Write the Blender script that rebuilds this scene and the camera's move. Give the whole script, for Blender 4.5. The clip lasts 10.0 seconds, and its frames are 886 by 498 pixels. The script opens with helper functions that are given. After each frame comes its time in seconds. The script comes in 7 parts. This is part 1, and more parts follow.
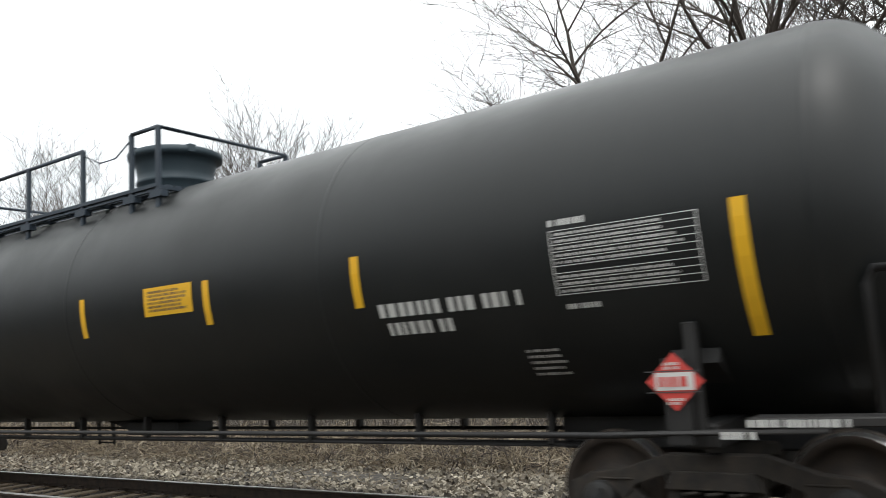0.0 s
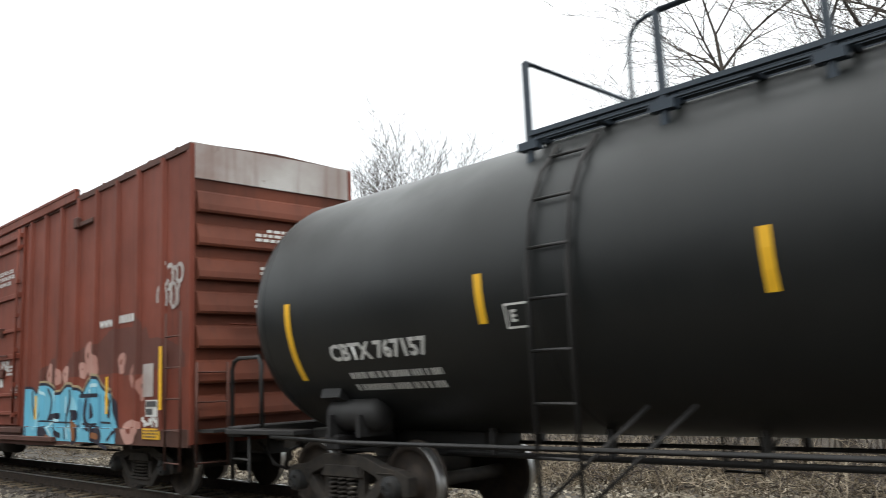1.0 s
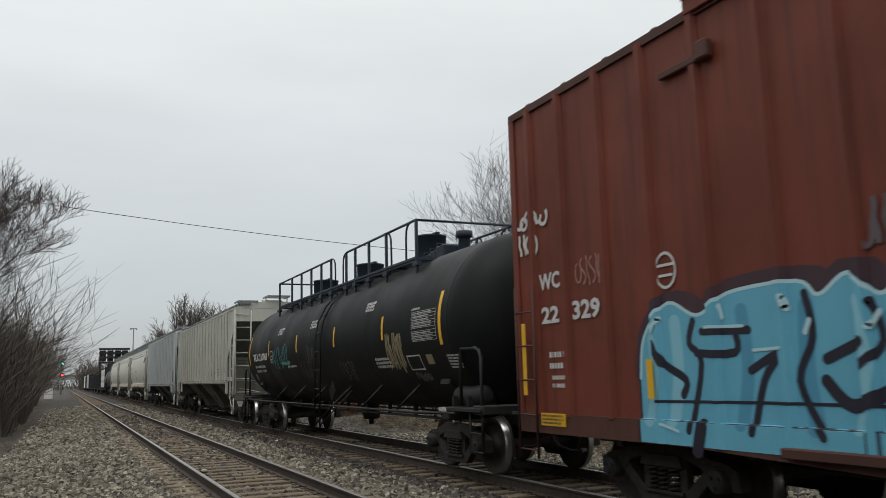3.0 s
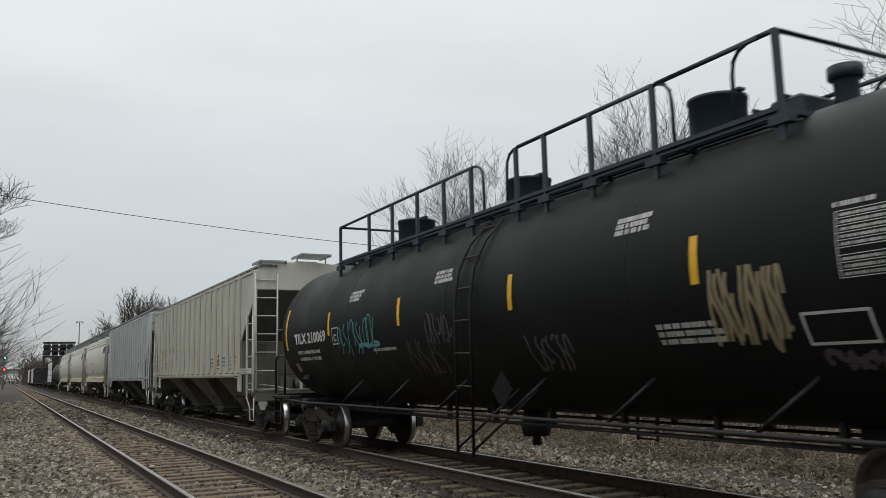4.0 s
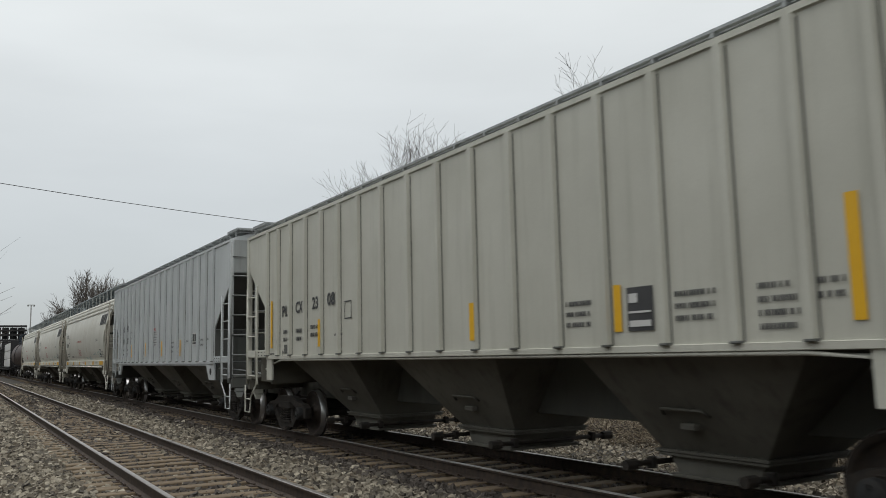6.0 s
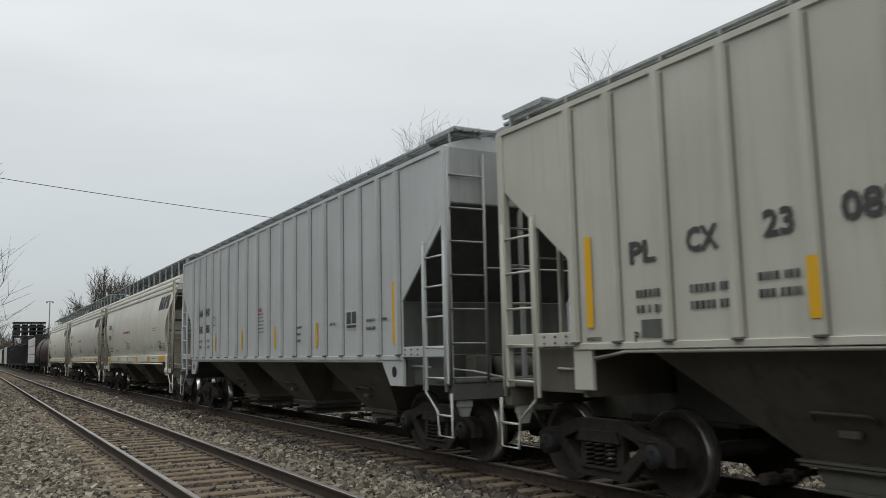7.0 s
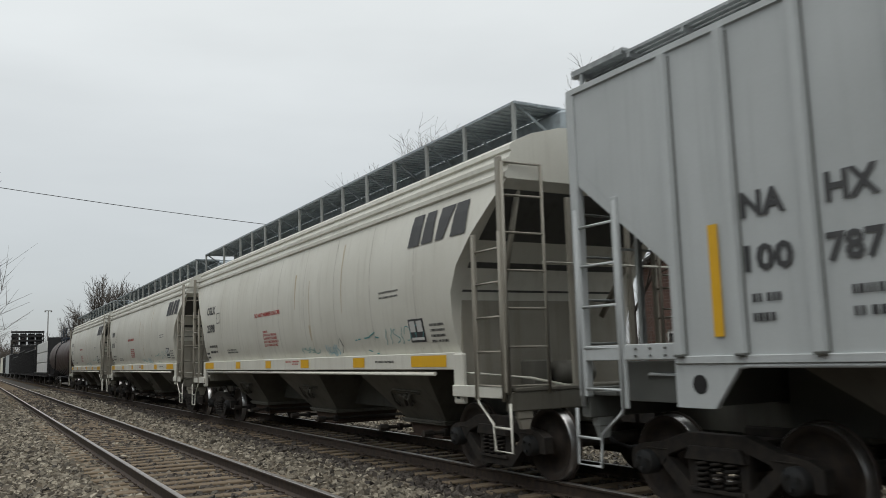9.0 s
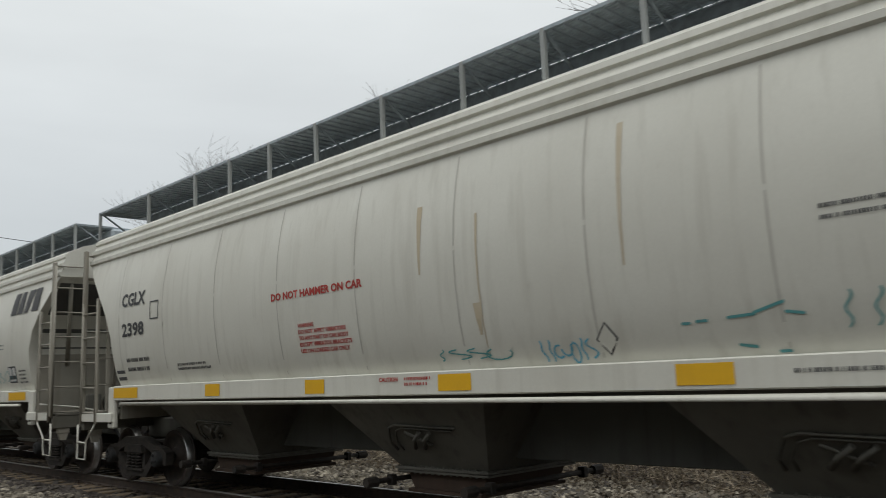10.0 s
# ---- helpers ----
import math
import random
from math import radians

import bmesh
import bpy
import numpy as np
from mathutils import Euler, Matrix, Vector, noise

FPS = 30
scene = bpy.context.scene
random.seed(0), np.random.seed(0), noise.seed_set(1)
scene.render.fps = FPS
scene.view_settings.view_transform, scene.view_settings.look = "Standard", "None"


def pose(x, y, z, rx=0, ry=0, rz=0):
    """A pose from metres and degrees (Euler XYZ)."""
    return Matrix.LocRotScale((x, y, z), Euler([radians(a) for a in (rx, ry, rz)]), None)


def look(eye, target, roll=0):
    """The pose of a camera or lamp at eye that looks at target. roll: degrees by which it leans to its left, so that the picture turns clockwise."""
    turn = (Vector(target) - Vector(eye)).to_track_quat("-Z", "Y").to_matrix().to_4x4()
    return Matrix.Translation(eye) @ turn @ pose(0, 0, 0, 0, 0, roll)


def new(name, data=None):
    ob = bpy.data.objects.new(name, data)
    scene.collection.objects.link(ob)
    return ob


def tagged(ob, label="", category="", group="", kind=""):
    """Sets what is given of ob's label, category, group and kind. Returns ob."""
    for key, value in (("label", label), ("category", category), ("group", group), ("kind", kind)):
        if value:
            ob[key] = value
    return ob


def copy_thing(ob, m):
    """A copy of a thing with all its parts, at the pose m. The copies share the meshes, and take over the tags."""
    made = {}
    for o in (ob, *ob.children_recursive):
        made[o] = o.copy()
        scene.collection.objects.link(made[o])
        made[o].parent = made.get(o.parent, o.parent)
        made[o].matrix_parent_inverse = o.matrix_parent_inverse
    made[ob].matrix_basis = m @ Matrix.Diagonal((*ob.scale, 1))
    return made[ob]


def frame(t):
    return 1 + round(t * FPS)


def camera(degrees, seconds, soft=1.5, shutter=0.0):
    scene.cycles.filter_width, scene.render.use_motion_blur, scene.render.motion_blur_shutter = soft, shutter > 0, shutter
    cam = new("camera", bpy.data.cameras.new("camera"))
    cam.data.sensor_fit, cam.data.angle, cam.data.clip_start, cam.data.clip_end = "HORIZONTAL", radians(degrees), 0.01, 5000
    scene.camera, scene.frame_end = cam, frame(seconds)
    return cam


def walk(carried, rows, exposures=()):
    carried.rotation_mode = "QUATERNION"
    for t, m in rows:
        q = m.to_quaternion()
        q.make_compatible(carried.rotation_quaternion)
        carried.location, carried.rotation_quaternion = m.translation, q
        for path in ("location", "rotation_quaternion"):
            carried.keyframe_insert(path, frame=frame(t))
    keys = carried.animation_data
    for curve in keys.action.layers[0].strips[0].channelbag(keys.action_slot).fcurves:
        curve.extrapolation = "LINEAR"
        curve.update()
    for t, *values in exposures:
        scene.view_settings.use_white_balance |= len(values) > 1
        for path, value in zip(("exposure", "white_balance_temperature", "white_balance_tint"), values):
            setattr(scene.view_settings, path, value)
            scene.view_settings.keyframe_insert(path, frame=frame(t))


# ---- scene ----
# Metres; z = 0 is the top of the rails, y runs along the track, the train rolls towards -y.
cam = camera(56.74, 10.0, soft=0.85, shutter=0.14)
EYE = 1.577
# seconds, azimuth to the right of the track, pitch, roll
TURNS = [(0, 54.5, 7.72, 3.29), (0.6, 50.04, 8.26, 2.54), (1, 44.5, 9.17, 2.58), (1.2, 39.72, 9.75, 2.58), (1.5, 32.23, 10.58, 2.59), (1.8, 26.4, 10.65, 2.21), (2, 24.17, 10.26, 2.21), (2.5, 23.26, 9.13, 2.02), (2.7, 23.62, 8.95, 1.74), (3.8, 27.19, 8.43, 1.46), (4, 27.77, 8.39, 1.39), (4.5, 28.66, 8.01, 1.59), (5, 29.6, 7.76, 1.35), (5.5, 30.54, 7.68, 1.3), (5.7, 30.7, 7.49, 1.28), (7, 29.53, 7.06, 1.26), (7.5, 29.12, 7.11, 1.54), (8, 29.09, 7.26, 1.46), (8.5, 29.09, 7.25, 1.49), (9, 29.58, 7.49, 1.67), (9.5, 33.12, 8.31, 1.39), (9.8, 38.54, 9.05, 1.88), (10, 44.14, 8.84, 2.26)]
walk(cam, [(t, pose(0, 0, EYE, 90 + p, r, -a)) for t, a, p, r in TURNS],
     exposures=[(0, 0.92), (1.0, 1.08), (1.2, 0.88), (1.5, 0.42), (1.8, 0.06), (2.1, -0.08), (2.6, -0.02), (3.6, 0.0), (7.5, 0.0), (8.0, -0.08), (8.5, 0.0), (8.9, 0.0), (9.4, -0.15), (10, -0.05)])
XL, GAUGE, XT = 2.25, 1.51, 6.43     # rails: left rail of the near track, rail spacing, near rail of the train's track
XC = XT + GAUGE / 2                  # centre line of the train
XN = XL + GAUGE / 2                  # centre line of the empty track


def travel(t):
    return 9.544 * t - 0.0005 * t * t + 0.00083 * t ** 3


# ---------------------------------------------------------------- world and light
world = bpy.data.worlds.new("overcast")
scene.world = world
world.use_nodes = True
wn, wl = world.node_tree.nodes, world.node_tree.links
wn.clear()
sky = wn.new("ShaderNodeTexSky")
sky.sky_type, sky.sun_disc = "NISHITA", False
sky.sun_elevation, sky.sun_rotation = radians(48), radians(200)
coord = wn.new("ShaderNodeTexCoord")
sep = wn.new("ShaderNodeSeparateXYZ")
wl.new(coord.outputs["Generated"], sep.inputs[0])
ramp = wn.new("ShaderNodeValToRGB")          # overcast sky: the zenith is brighter than the horizon
ramp.color_ramp.elements[0].position, ramp.color_ramp.elements[0].color = 0.0, (0.42, 0.445, 0.462, 1)
ramp.color_ramp.elements[1].position, ramp.color_ramp.elements[1].color = 1.0, (1.42, 1.46, 1.45, 1)
mid = ramp.color_ramp.elements.new(0.12)
mid.color = (0.545, 0.572, 0.58, 1)
mid = ramp.color_ramp.elements.new(0.42)
mid.color = (0.79, 0.82, 0.815, 1)
wl.new(sep.outputs["Z"], ramp.inputs[0])
wmap = wn.new("ShaderNodeMapping")
wmap.inputs["Scale"].default_value = (1.2, 1.2, 5.0)
wl.new(coord.outputs["Generated"], wmap.inputs[0])
cloud = wn.new("ShaderNodeTexNoise")
cloud.inputs["Scale"].default_value, cloud.inputs["Detail"].default_value = 1.6, 5.0
wl.new(wmap.outputs[0], cloud.inputs["Vector"])
cmap = wn.new("ShaderNodeMapRange")
cmap.inputs["From Min"].default_value, cmap.inputs["From Max"].default_value = 0.3, 0.7
cmap.inputs["To Min"].default_value, cmap.inputs["To Max"].default_value = 0.93, 1.06
wl.new(cloud.outputs["Fac"], cmap.inputs["Value"])
scale = wn.new("ShaderNodeVectorMath")
scale.operation = "SCALE"
wl.new(ramp.outputs[0], scale.inputs[0])
wl.new(cmap.outputs[0], scale.inputs["Scale"])
bg_cloud, bg_sky = wn.new("ShaderNodeBackground"), wn.new("ShaderNodeBackground")
wl.new(scale.outputs[0], bg_cloud.inputs["Color"])
wl.new(sky.outputs[0], bg_sky.inputs["Color"])
bg_cloud.inputs["Strength"].default_value, bg_sky.inputs["Strength"].default_value = 1.0, 0.012
both = wn.new("ShaderNodeAddShader")
wl.new(bg_cloud.outputs[0], both.inputs[0])
wl.new(bg_sky.outputs[0], both.inputs[1])
wl.new(both.outputs[0], wn.new("ShaderNodeOutputWorld").inputs["Surface"])
sun = new("sun", bpy.data.lights.new("sun", "SUN"))
sun.data.energy, sun.data.angle, sun.data.color = 0.6, radians(25), (1.0, 0.97, 0.93)
sun.matrix_world = look((0, 0, 30), (0 + 8, 10, 0))


# ---------------------------------------------------------------- materials
def nodes_of(name):
    m = bpy.data.materials.new(name)
    m.use_nodes = True
    nt = m.node_tree
    return m, nt.nodes, nt.links, nt.nodes["Principled BSDF"]


def noise_node(n, l, vec, scale_, detail=4.0, rough=0.55):
    t = n.new("ShaderNodeTexNoise")
    t.inputs["Scale"].default_value, t.inputs["Detail"].default_value, t.inputs["Roughness"].default_value = scale_, detail, rough
    l.new(vec, t.inputs["Vector"])
    return t.outputs["Fac"]


def mix(n, l, fac, a, b):
    x = n.new("ShaderNodeMix")
    x.data_type = "RGBA"
    for s_, v in ((0, fac), (6, a), (7, b)):
        if isinstance(v, (int, float)):
            x.inputs[s_].default_value = v
        elif isinstance(v, tuple):
            x.inputs[s_].default_value = (*v, 1)
        else:
            l.new(v, x.inputs[s_])
    return x.outputs[2]


def span(n, l, v, a, b, lo=0.0, hi=1.0):
    x = n.new("ShaderNodeMapRange")
    for k, q in zip(("From Min", "From Max", "To Min", "To Max"), (a, b, lo, hi)):
        x.inputs[k].default_value = q
    l.new(v, x.inputs["Value"])
    return x.outputs[0]


def stretched(n, l, vec, sc):
    m = n.new("ShaderNodeMapping")
    m.inputs["Scale"].default_value = sc
    l.new(vec, m.inputs[0])
    return m.outputs[0]


def bump(n, l, b, height, strength, distance):
    x = n.new("ShaderNodeBump")
    x.inputs["Strength"].default_value, x.inputs["Distance"].default_value = strength, distance
    l.new(height, x.inputs["Height"])
    l.new(x.outputs[0], b.inputs["Normal"])


def paint(name, base, dirt, rust=(0.11, 0.06, 0.035), rough=0.5, amount=0.35, streak=0.35, metal=0.0, rusty=0.0, spec=0.4):
    """Weathered paint on steel: broad stains, streaks that run down, fine grain, spots of rust."""
    m, n, l, b = nodes_of(name)
    o = n.new("ShaderNodeTexCoord").outputs["Object"]
    big = noise_node(n, l, o, 0.7, 6)
    run = noise_node(n, l, stretched(n, l, o, (7, 7, 0.45)), 1.0, 4)
    fine = noise_node(n, l, o, 38.0, 3)
    c = mix(n, l, span(n, l, big, 0.35, 0.75, 0.0, amount), base, dirt)
    c = mix(n, l, span(n, l, run, 0.52, 0.75, 0.0, streak), c, dirt)
    spots = span(n, l, noise_node(n, l, o, 5.0, 8, 0.7), 0.62, 0.72, 0.0, rusty)
    c = mix(n, l, spots, c, rust)
    c = mix(n, l, span(n, l, fine, 0.3, 0.7, 0.0, 0.10), c, tuple(0.6 * v for v in base))
    l.new(c, b.inputs["Base Color"])
    l.new(span(n, l, big, 0.3, 0.7, rough - 0.08, rough + 0.12), b.inputs["Roughness"])
    b.inputs["Metallic"].default_value, b.inputs["Specular IOR Level"].default_value = metal, spec
    bump(n, l, b, noise_node(n, l, o, 2.2, 5), 0.12, 0.02)
    return m


def steel(name, base, dirt, rough=0.55, metal=0.3):
    m, n, l, b = nodes_of(name)
    o = n.new("ShaderNodeTexCoord").outputs["Object"]
    a = noise_node(n, l, o, 9.0, 6)
    l.new(mix(n, l, span(n, l, a, 0.35, 0.65), base, dirt), b.inputs["Base Color"])
    b.inputs["Roughness"].default_value, b.inputs["Metallic"].default_value = rough, metal
    bump(n, l, b, noise_node(n, l, o, 45.0, 4), 0.25, 0.01)
    return m


def islands(name, colours, rough=0.85, grain=60.0):
    """Loose pieces: each island takes its own shade."""
    m, n, l, b = nodes_of(name)
    g = n.new("ShaderNodeNewGeometry")
    r = n.new("ShaderNodeValToRGB")
    els = r.color_ramp.elements
    els[0].color, els[1].color = (*colours[0], 1), (*colours[-1], 1)
    for i, c in enumerate(colours[1:-1]):
        e = els.new((i + 1) / (len(colours) - 1))
        e.color = (*c, 1)
    l.new(g.outputs["Random Per Island"], r.inputs[0])
    o = n.new("ShaderNodeTexCoord").outputs["Object"]
    f = noise_node(n, l, o, grain, 3)
    l.new(mix(n, l, span(n, l, f, 0.3, 0.7, 0.0, 0.35), r.outputs[0], tuple(0.55 * v for v in colours[0])), b.inputs["Base Color"])
    b.inputs["Roughness"].default_value = rough
    return m


TANK_BLACK = paint("black_tank_paint", (0.008, 0.009, 0.0095), (0.017, 0.018, 0.017), rough=0.52, amount=0.6, streak=0.35, spec=0.15)
TANK_DARK = paint("dark_tank_paint", (0.0085, 0.0100, 0.0105), (0.016, 0.017, 0.0165), rough=0.42, amount=0.7, streak=0.3, spec=0.34)
BROWN_TANK = paint("brown_black_tank_paint", (0.035, 0.022, 0.02), (0.09, 0.06, 0.05), rough=0.5, amount=0.7, streak=0.6)
FRAME_BLACK = paint("black_frame_paint", (0.012, 0.012, 0.013), (0.034, 0.031, 0.028), rough=0.6, amount=0.6)
RAIL_PAINT = paint("blue_black_railing_paint", (0.020, 0.031, 0.045), (0.035, 0.048, 0.062), rough=0.5)
DOME_PAINT = paint("blue_grey_dome_paint", (0.028, 0.046, 0.058), (0.045, 0.06, 0.07), rough=0.55)
BOX_RED = paint("oxide_red_paint", (0.185, 0.046, 0.027), (0.085, 0.028, 0.020), rough=0.6, amount=0.6, streak=0.75, rusty=0.22, spec=0.25)
BOX_END = paint("grimy_oxide_red_end", (0.135, 0.037, 0.019), (0.06, 0.023, 0.016), rough=0.65, amount=0.8, streak=0.5, rusty=0.2, spec=0.25)
BOX_STAIN = paint("dark_overpainted_red", (0.105, 0.030, 0.019), (0.07, 0.024, 0.017), rough=0.6, amount=0.7, streak=0.3)
BOX_DARK = paint("dirty_oxide_red", (0.085, 0.030, 0.020), (0.042, 0.024, 0.019), rough=0.7, amount=0.6, streak=0.4, rusty=0.3)
BAND_WHITE = paint("dirty_white_band", (0.46, 0.44, 0.42), (0.20, 0.13, 0.11), rough=0.6, amount=0.9, streak=0.7, rusty=0.8)
HOP_CREAM = paint("cream_grey_paint", (0.54, 0.535, 0.47), (0.34, 0.335, 0.28), rough=0.5, amount=0.45, streak=0.4, rusty=0.05)
HOP_GREY = paint("light_grey_paint", (0.51, 0.535, 0.535), (0.34, 0.36, 0.355), rough=0.5, amount=0.4, streak=0.35, rusty=0.03)
HOP_BEIGE = paint("beige_white_paint", (0.67, 0.66, 0.59), (0.47, 0.45, 0.385), rough=0.48, amount=0.4, streak=0.45, rusty=0.06)
# dark streaked paint that carries the shade of the overhanging slope sheets
SLOPE_SHADE = paint("shaded_slope_sheet_paint", (0.11, 0.11, 0.104), (0.05, 0.049, 0.044), rough=0.75, amount=0.7, streak=0.5, spec=0.2)
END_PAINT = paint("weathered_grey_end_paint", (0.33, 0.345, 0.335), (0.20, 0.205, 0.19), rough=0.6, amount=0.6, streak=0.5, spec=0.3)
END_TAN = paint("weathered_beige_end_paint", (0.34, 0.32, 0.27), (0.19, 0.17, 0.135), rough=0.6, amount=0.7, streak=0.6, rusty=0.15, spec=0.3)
END_DARK = paint("streaked_dark_grey_end_paint", (0.135, 0.14, 0.13), (0.07, 0.07, 0.06), rough=0.7, amount=0.8, streak=0.6, rusty=0.15, spec=0.25)
BAY_GREY = paint("streaked_dark_bay_paint", (0.155, 0.15, 0.128), (0.065, 0.061, 0.05), rough=0.65, amount=0.8, streak=0.6, rusty=0.15)
GATE_RUST = paint("rusty_brown_gate", (0.075, 0.048, 0.034), (0.04, 0.03, 0.024), rough=0.8, amount=0.7, streak=0.5)
END_DARK_TAN = paint("streaked_dark_tan_end_paint", (0.165, 0.158, 0.132), (0.085, 0.078, 0.062), rough=0.7, amount=0.8, streak=0.7, rusty=0.2, spec=0.25)
PALE_GRATING = steel("pale_galvanised_grating", (0.34, 0.36, 0.36), (0.24, 0.25, 0.25), 0.5, 0.3)
GRATING = steel("galvanised_grating", (0.36, 0.41, 0.44), (0.26, 0.29, 0.31), 0.5, 0.1)
CAST = steel("grimy_cast_steel", (0.020, 0.018, 0.016), (0.042, 0.033, 0.026), 0.8, 0.1)
CAP = steel("grimy_bearing_cap", (0.026, 0.028, 0.030), (0.02, 0.018, 0.016), 0.7, 0.1)
WHEEL_FACE = steel("rusty_wheel_steel", (0.026, 0.021, 0.018), (0.05, 0.036, 0.027), 0.75, 0.15)
TREAD = steel("polished_tread", (0.55, 0.55, 0.55), (0.40, 0.39, 0.38), 0.28, 0.9)
RAIL_SIDE = steel("rusty_rail_side", (0.036, 0.027, 0.022), (0.07, 0.048, 0.034), 0.8, 0.1)
RAIL_TOP = steel("worn_rail_top", (0.42, 0.40, 0.38), (0.30, 0.27, 0.25), 0.35, 0.8)
YELLOW = paint("yellow_reflective_tape", (0.78, 0.44, 0.02), (0.55, 0.30, 0.03), rough=0.4, amount=0.3, streak=0.25)
WHITE = paint("white_stencil_paint", (0.62, 0.62, 0.60), (0.38, 0.37, 0.35), rough=0.6, amount=0.4)
BLACK_INK = paint("black_stencil_paint", (0.045, 0.046, 0.048), (0.11, 0.11, 0.11), rough=0.6, amount=0.6, streak=0.5)
RED_INK = paint("red_stencil_paint", (0.42, 0.045, 0.035), (0.30, 0.06, 0.05), rough=0.6)
PLACARD_RED = paint("red_placard", (0.55, 0.06, 0.05), (0.40, 0.06, 0.05), rough=0.5)
SPRAY_BLUE = paint("light_blue_spray_paint", (0.135, 0.42, 0.56), (0.10, 0.33, 0.46), rough=0.55, amount=0.5)
SPRAY_PALE = paint("pale_blue_spray_paint", (0.46, 0.66, 0.70), (0.33, 0.54, 0.60), rough=0.55)
SPRAY_DEEP = paint("mid_blue_spray_paint", (0.085, 0.30, 0.44), (0.07, 0.25, 0.38), rough=0.55, amount=0.5)
SPRAY_SKY = paint("soft_sky_spray_paint", (0.25, 0.53, 0.63), (0.19, 0.46, 0.57), rough=0.55, amount=0.5)
SPRAY_ORANGE = paint("rust_orange_spray_paint", (0.24, 0.095, 0.035), (0.15, 0.06, 0.03), rough=0.6)
SPRAY_DARK = paint("dark_violet_spray_paint", (0.017, 0.016, 0.028), (0.03, 0.024, 0.04), rough=0.55)
SPRAY_PLUM = paint("faded_plum_spray_paint", (0.045, 0.026, 0.04), (0.08, 0.03, 0.03), rough=0.6, amount=0.8, streak=0.5)
SPRAY_PINK = paint("pink_spray_paint", (0.46, 0.27, 0.23), (0.26, 0.09, 0.06), rough=0.6, amount=0.8, streak=0.5, rusty=0.5)
SPRAY_TEAL = paint("teal_spray_paint", (0.11, 0.34, 0.345), (0.08, 0.25, 0.25), rough=0.6, amount=0.6)
SPRAY_TAN = paint("tan_spray_paint", (0.33, 0.27, 0.16), (0.20, 0.16, 0.10), rough=0.6, amount=0.6)
SPRAY_MAUVE = paint("mauve_spray_paint", (0.125, 0.098, 0.108), (0.05, 0.043, 0.046), rough=0.6, amount=0.6)
RUST = paint("rust_stain", (0.50, 0.42, 0.29), (0.58, 0.54, 0.45), rough=0.7, amount=0.8)
WOOD = paint("weathered_sleeper_wood", (0.20, 0.152, 0.10), (0.07, 0.05, 0.035), rough=0.9, amount=0.7, streak=0.4)
STONES = islands("ballast_stone", [(0.030, 0.025, 0.020), (0.27, 0.238, 0.18), (0.10, 0.084, 0.063), (0.43, 0.385, 0.30), (0.14, 0.113, 0.08), (0.04, 0.034, 0.027), (0.32, 0.28, 0.215)])
GRIMY_STONES = islands("grimy_ballast_stone", [(0.025, 0.021, 0.018), (0.075, 0.06, 0.048), (0.04, 0.032, 0.027), (0.11, 0.095, 0.08), (0.05, 0.038, 0.03)])
TWIGS = islands("bare_twigs", [(0.045, 0.036, 0.030), (0.085, 0.068, 0.055), (0.06, 0.05, 0.043)])
BRUSHWOOD = islands("brown_brush", [(0.06, 0.048, 0.038), (0.10, 0.082, 0.064), (0.076, 0.065, 0.054)])
SEAM = paint("grey_weld_line", (0.51, 0.495, 0.44), (0.42, 0.395, 0.34), rough=0.6)
STRAW = islands("dry_grass", [(0.052, 0.037, 0.024), (0.18, 0.135, 0.085), (0.026, 0.02, 0.015), (0.28, 0.23, 0.16), (0.085, 0.055, 0.033)])
PALE_STALKS = islands("pale_dead_stalks", [(0.19, 0.15, 0.10), (0.36, 0.305, 0.225), (0.25, 0.20, 0.14)])
LITTER = islands("leaf_litter", [(0.045, 0.034, 0.024), (0.12, 0.09, 0.058), (0.07, 0.052, 0.036), (0.17, 0.135, 0.09)])
BRICK = islands("red_brick", [(0.115, 0.062, 0.045), (0.085, 0.048, 0.037), (0.145, 0.078, 0.056)])
# twigs lightened to grey: the haze of distance is in the colour
HAZED_TWIGS = islands("hazed_far_twigs", [(0.10, 0.088, 0.078), (0.15, 0.132, 0.115), (0.12, 0.107, 0.095)])
MORTAR = paint("grey_mortar", (0.22, 0.20, 0.18), (0.15, 0.13, 0.12), rough=0.95)
SHINGLE = islands("dark_roof_shingle", [(0.04, 0.038, 0.038), (0.065, 0.06, 0.058), (0.05, 0.047, 0.046)])
RUSSET = islands("russet_dead_leaves", [(0.16, 0.07, 0.035), (0.11, 0.05, 0.03), (0.21, 0.11, 0.055)])
CONCRETE = paint("grey_concrete", (0.25, 0.25, 0.24), (0.15, 0.15, 0.14), rough=0.9)
BARK = paint("tree_bark", (0.075, 0.062, 0.052), (0.04, 0.034, 0.03), rough=0.95, amount=0.8, streak=0.5)


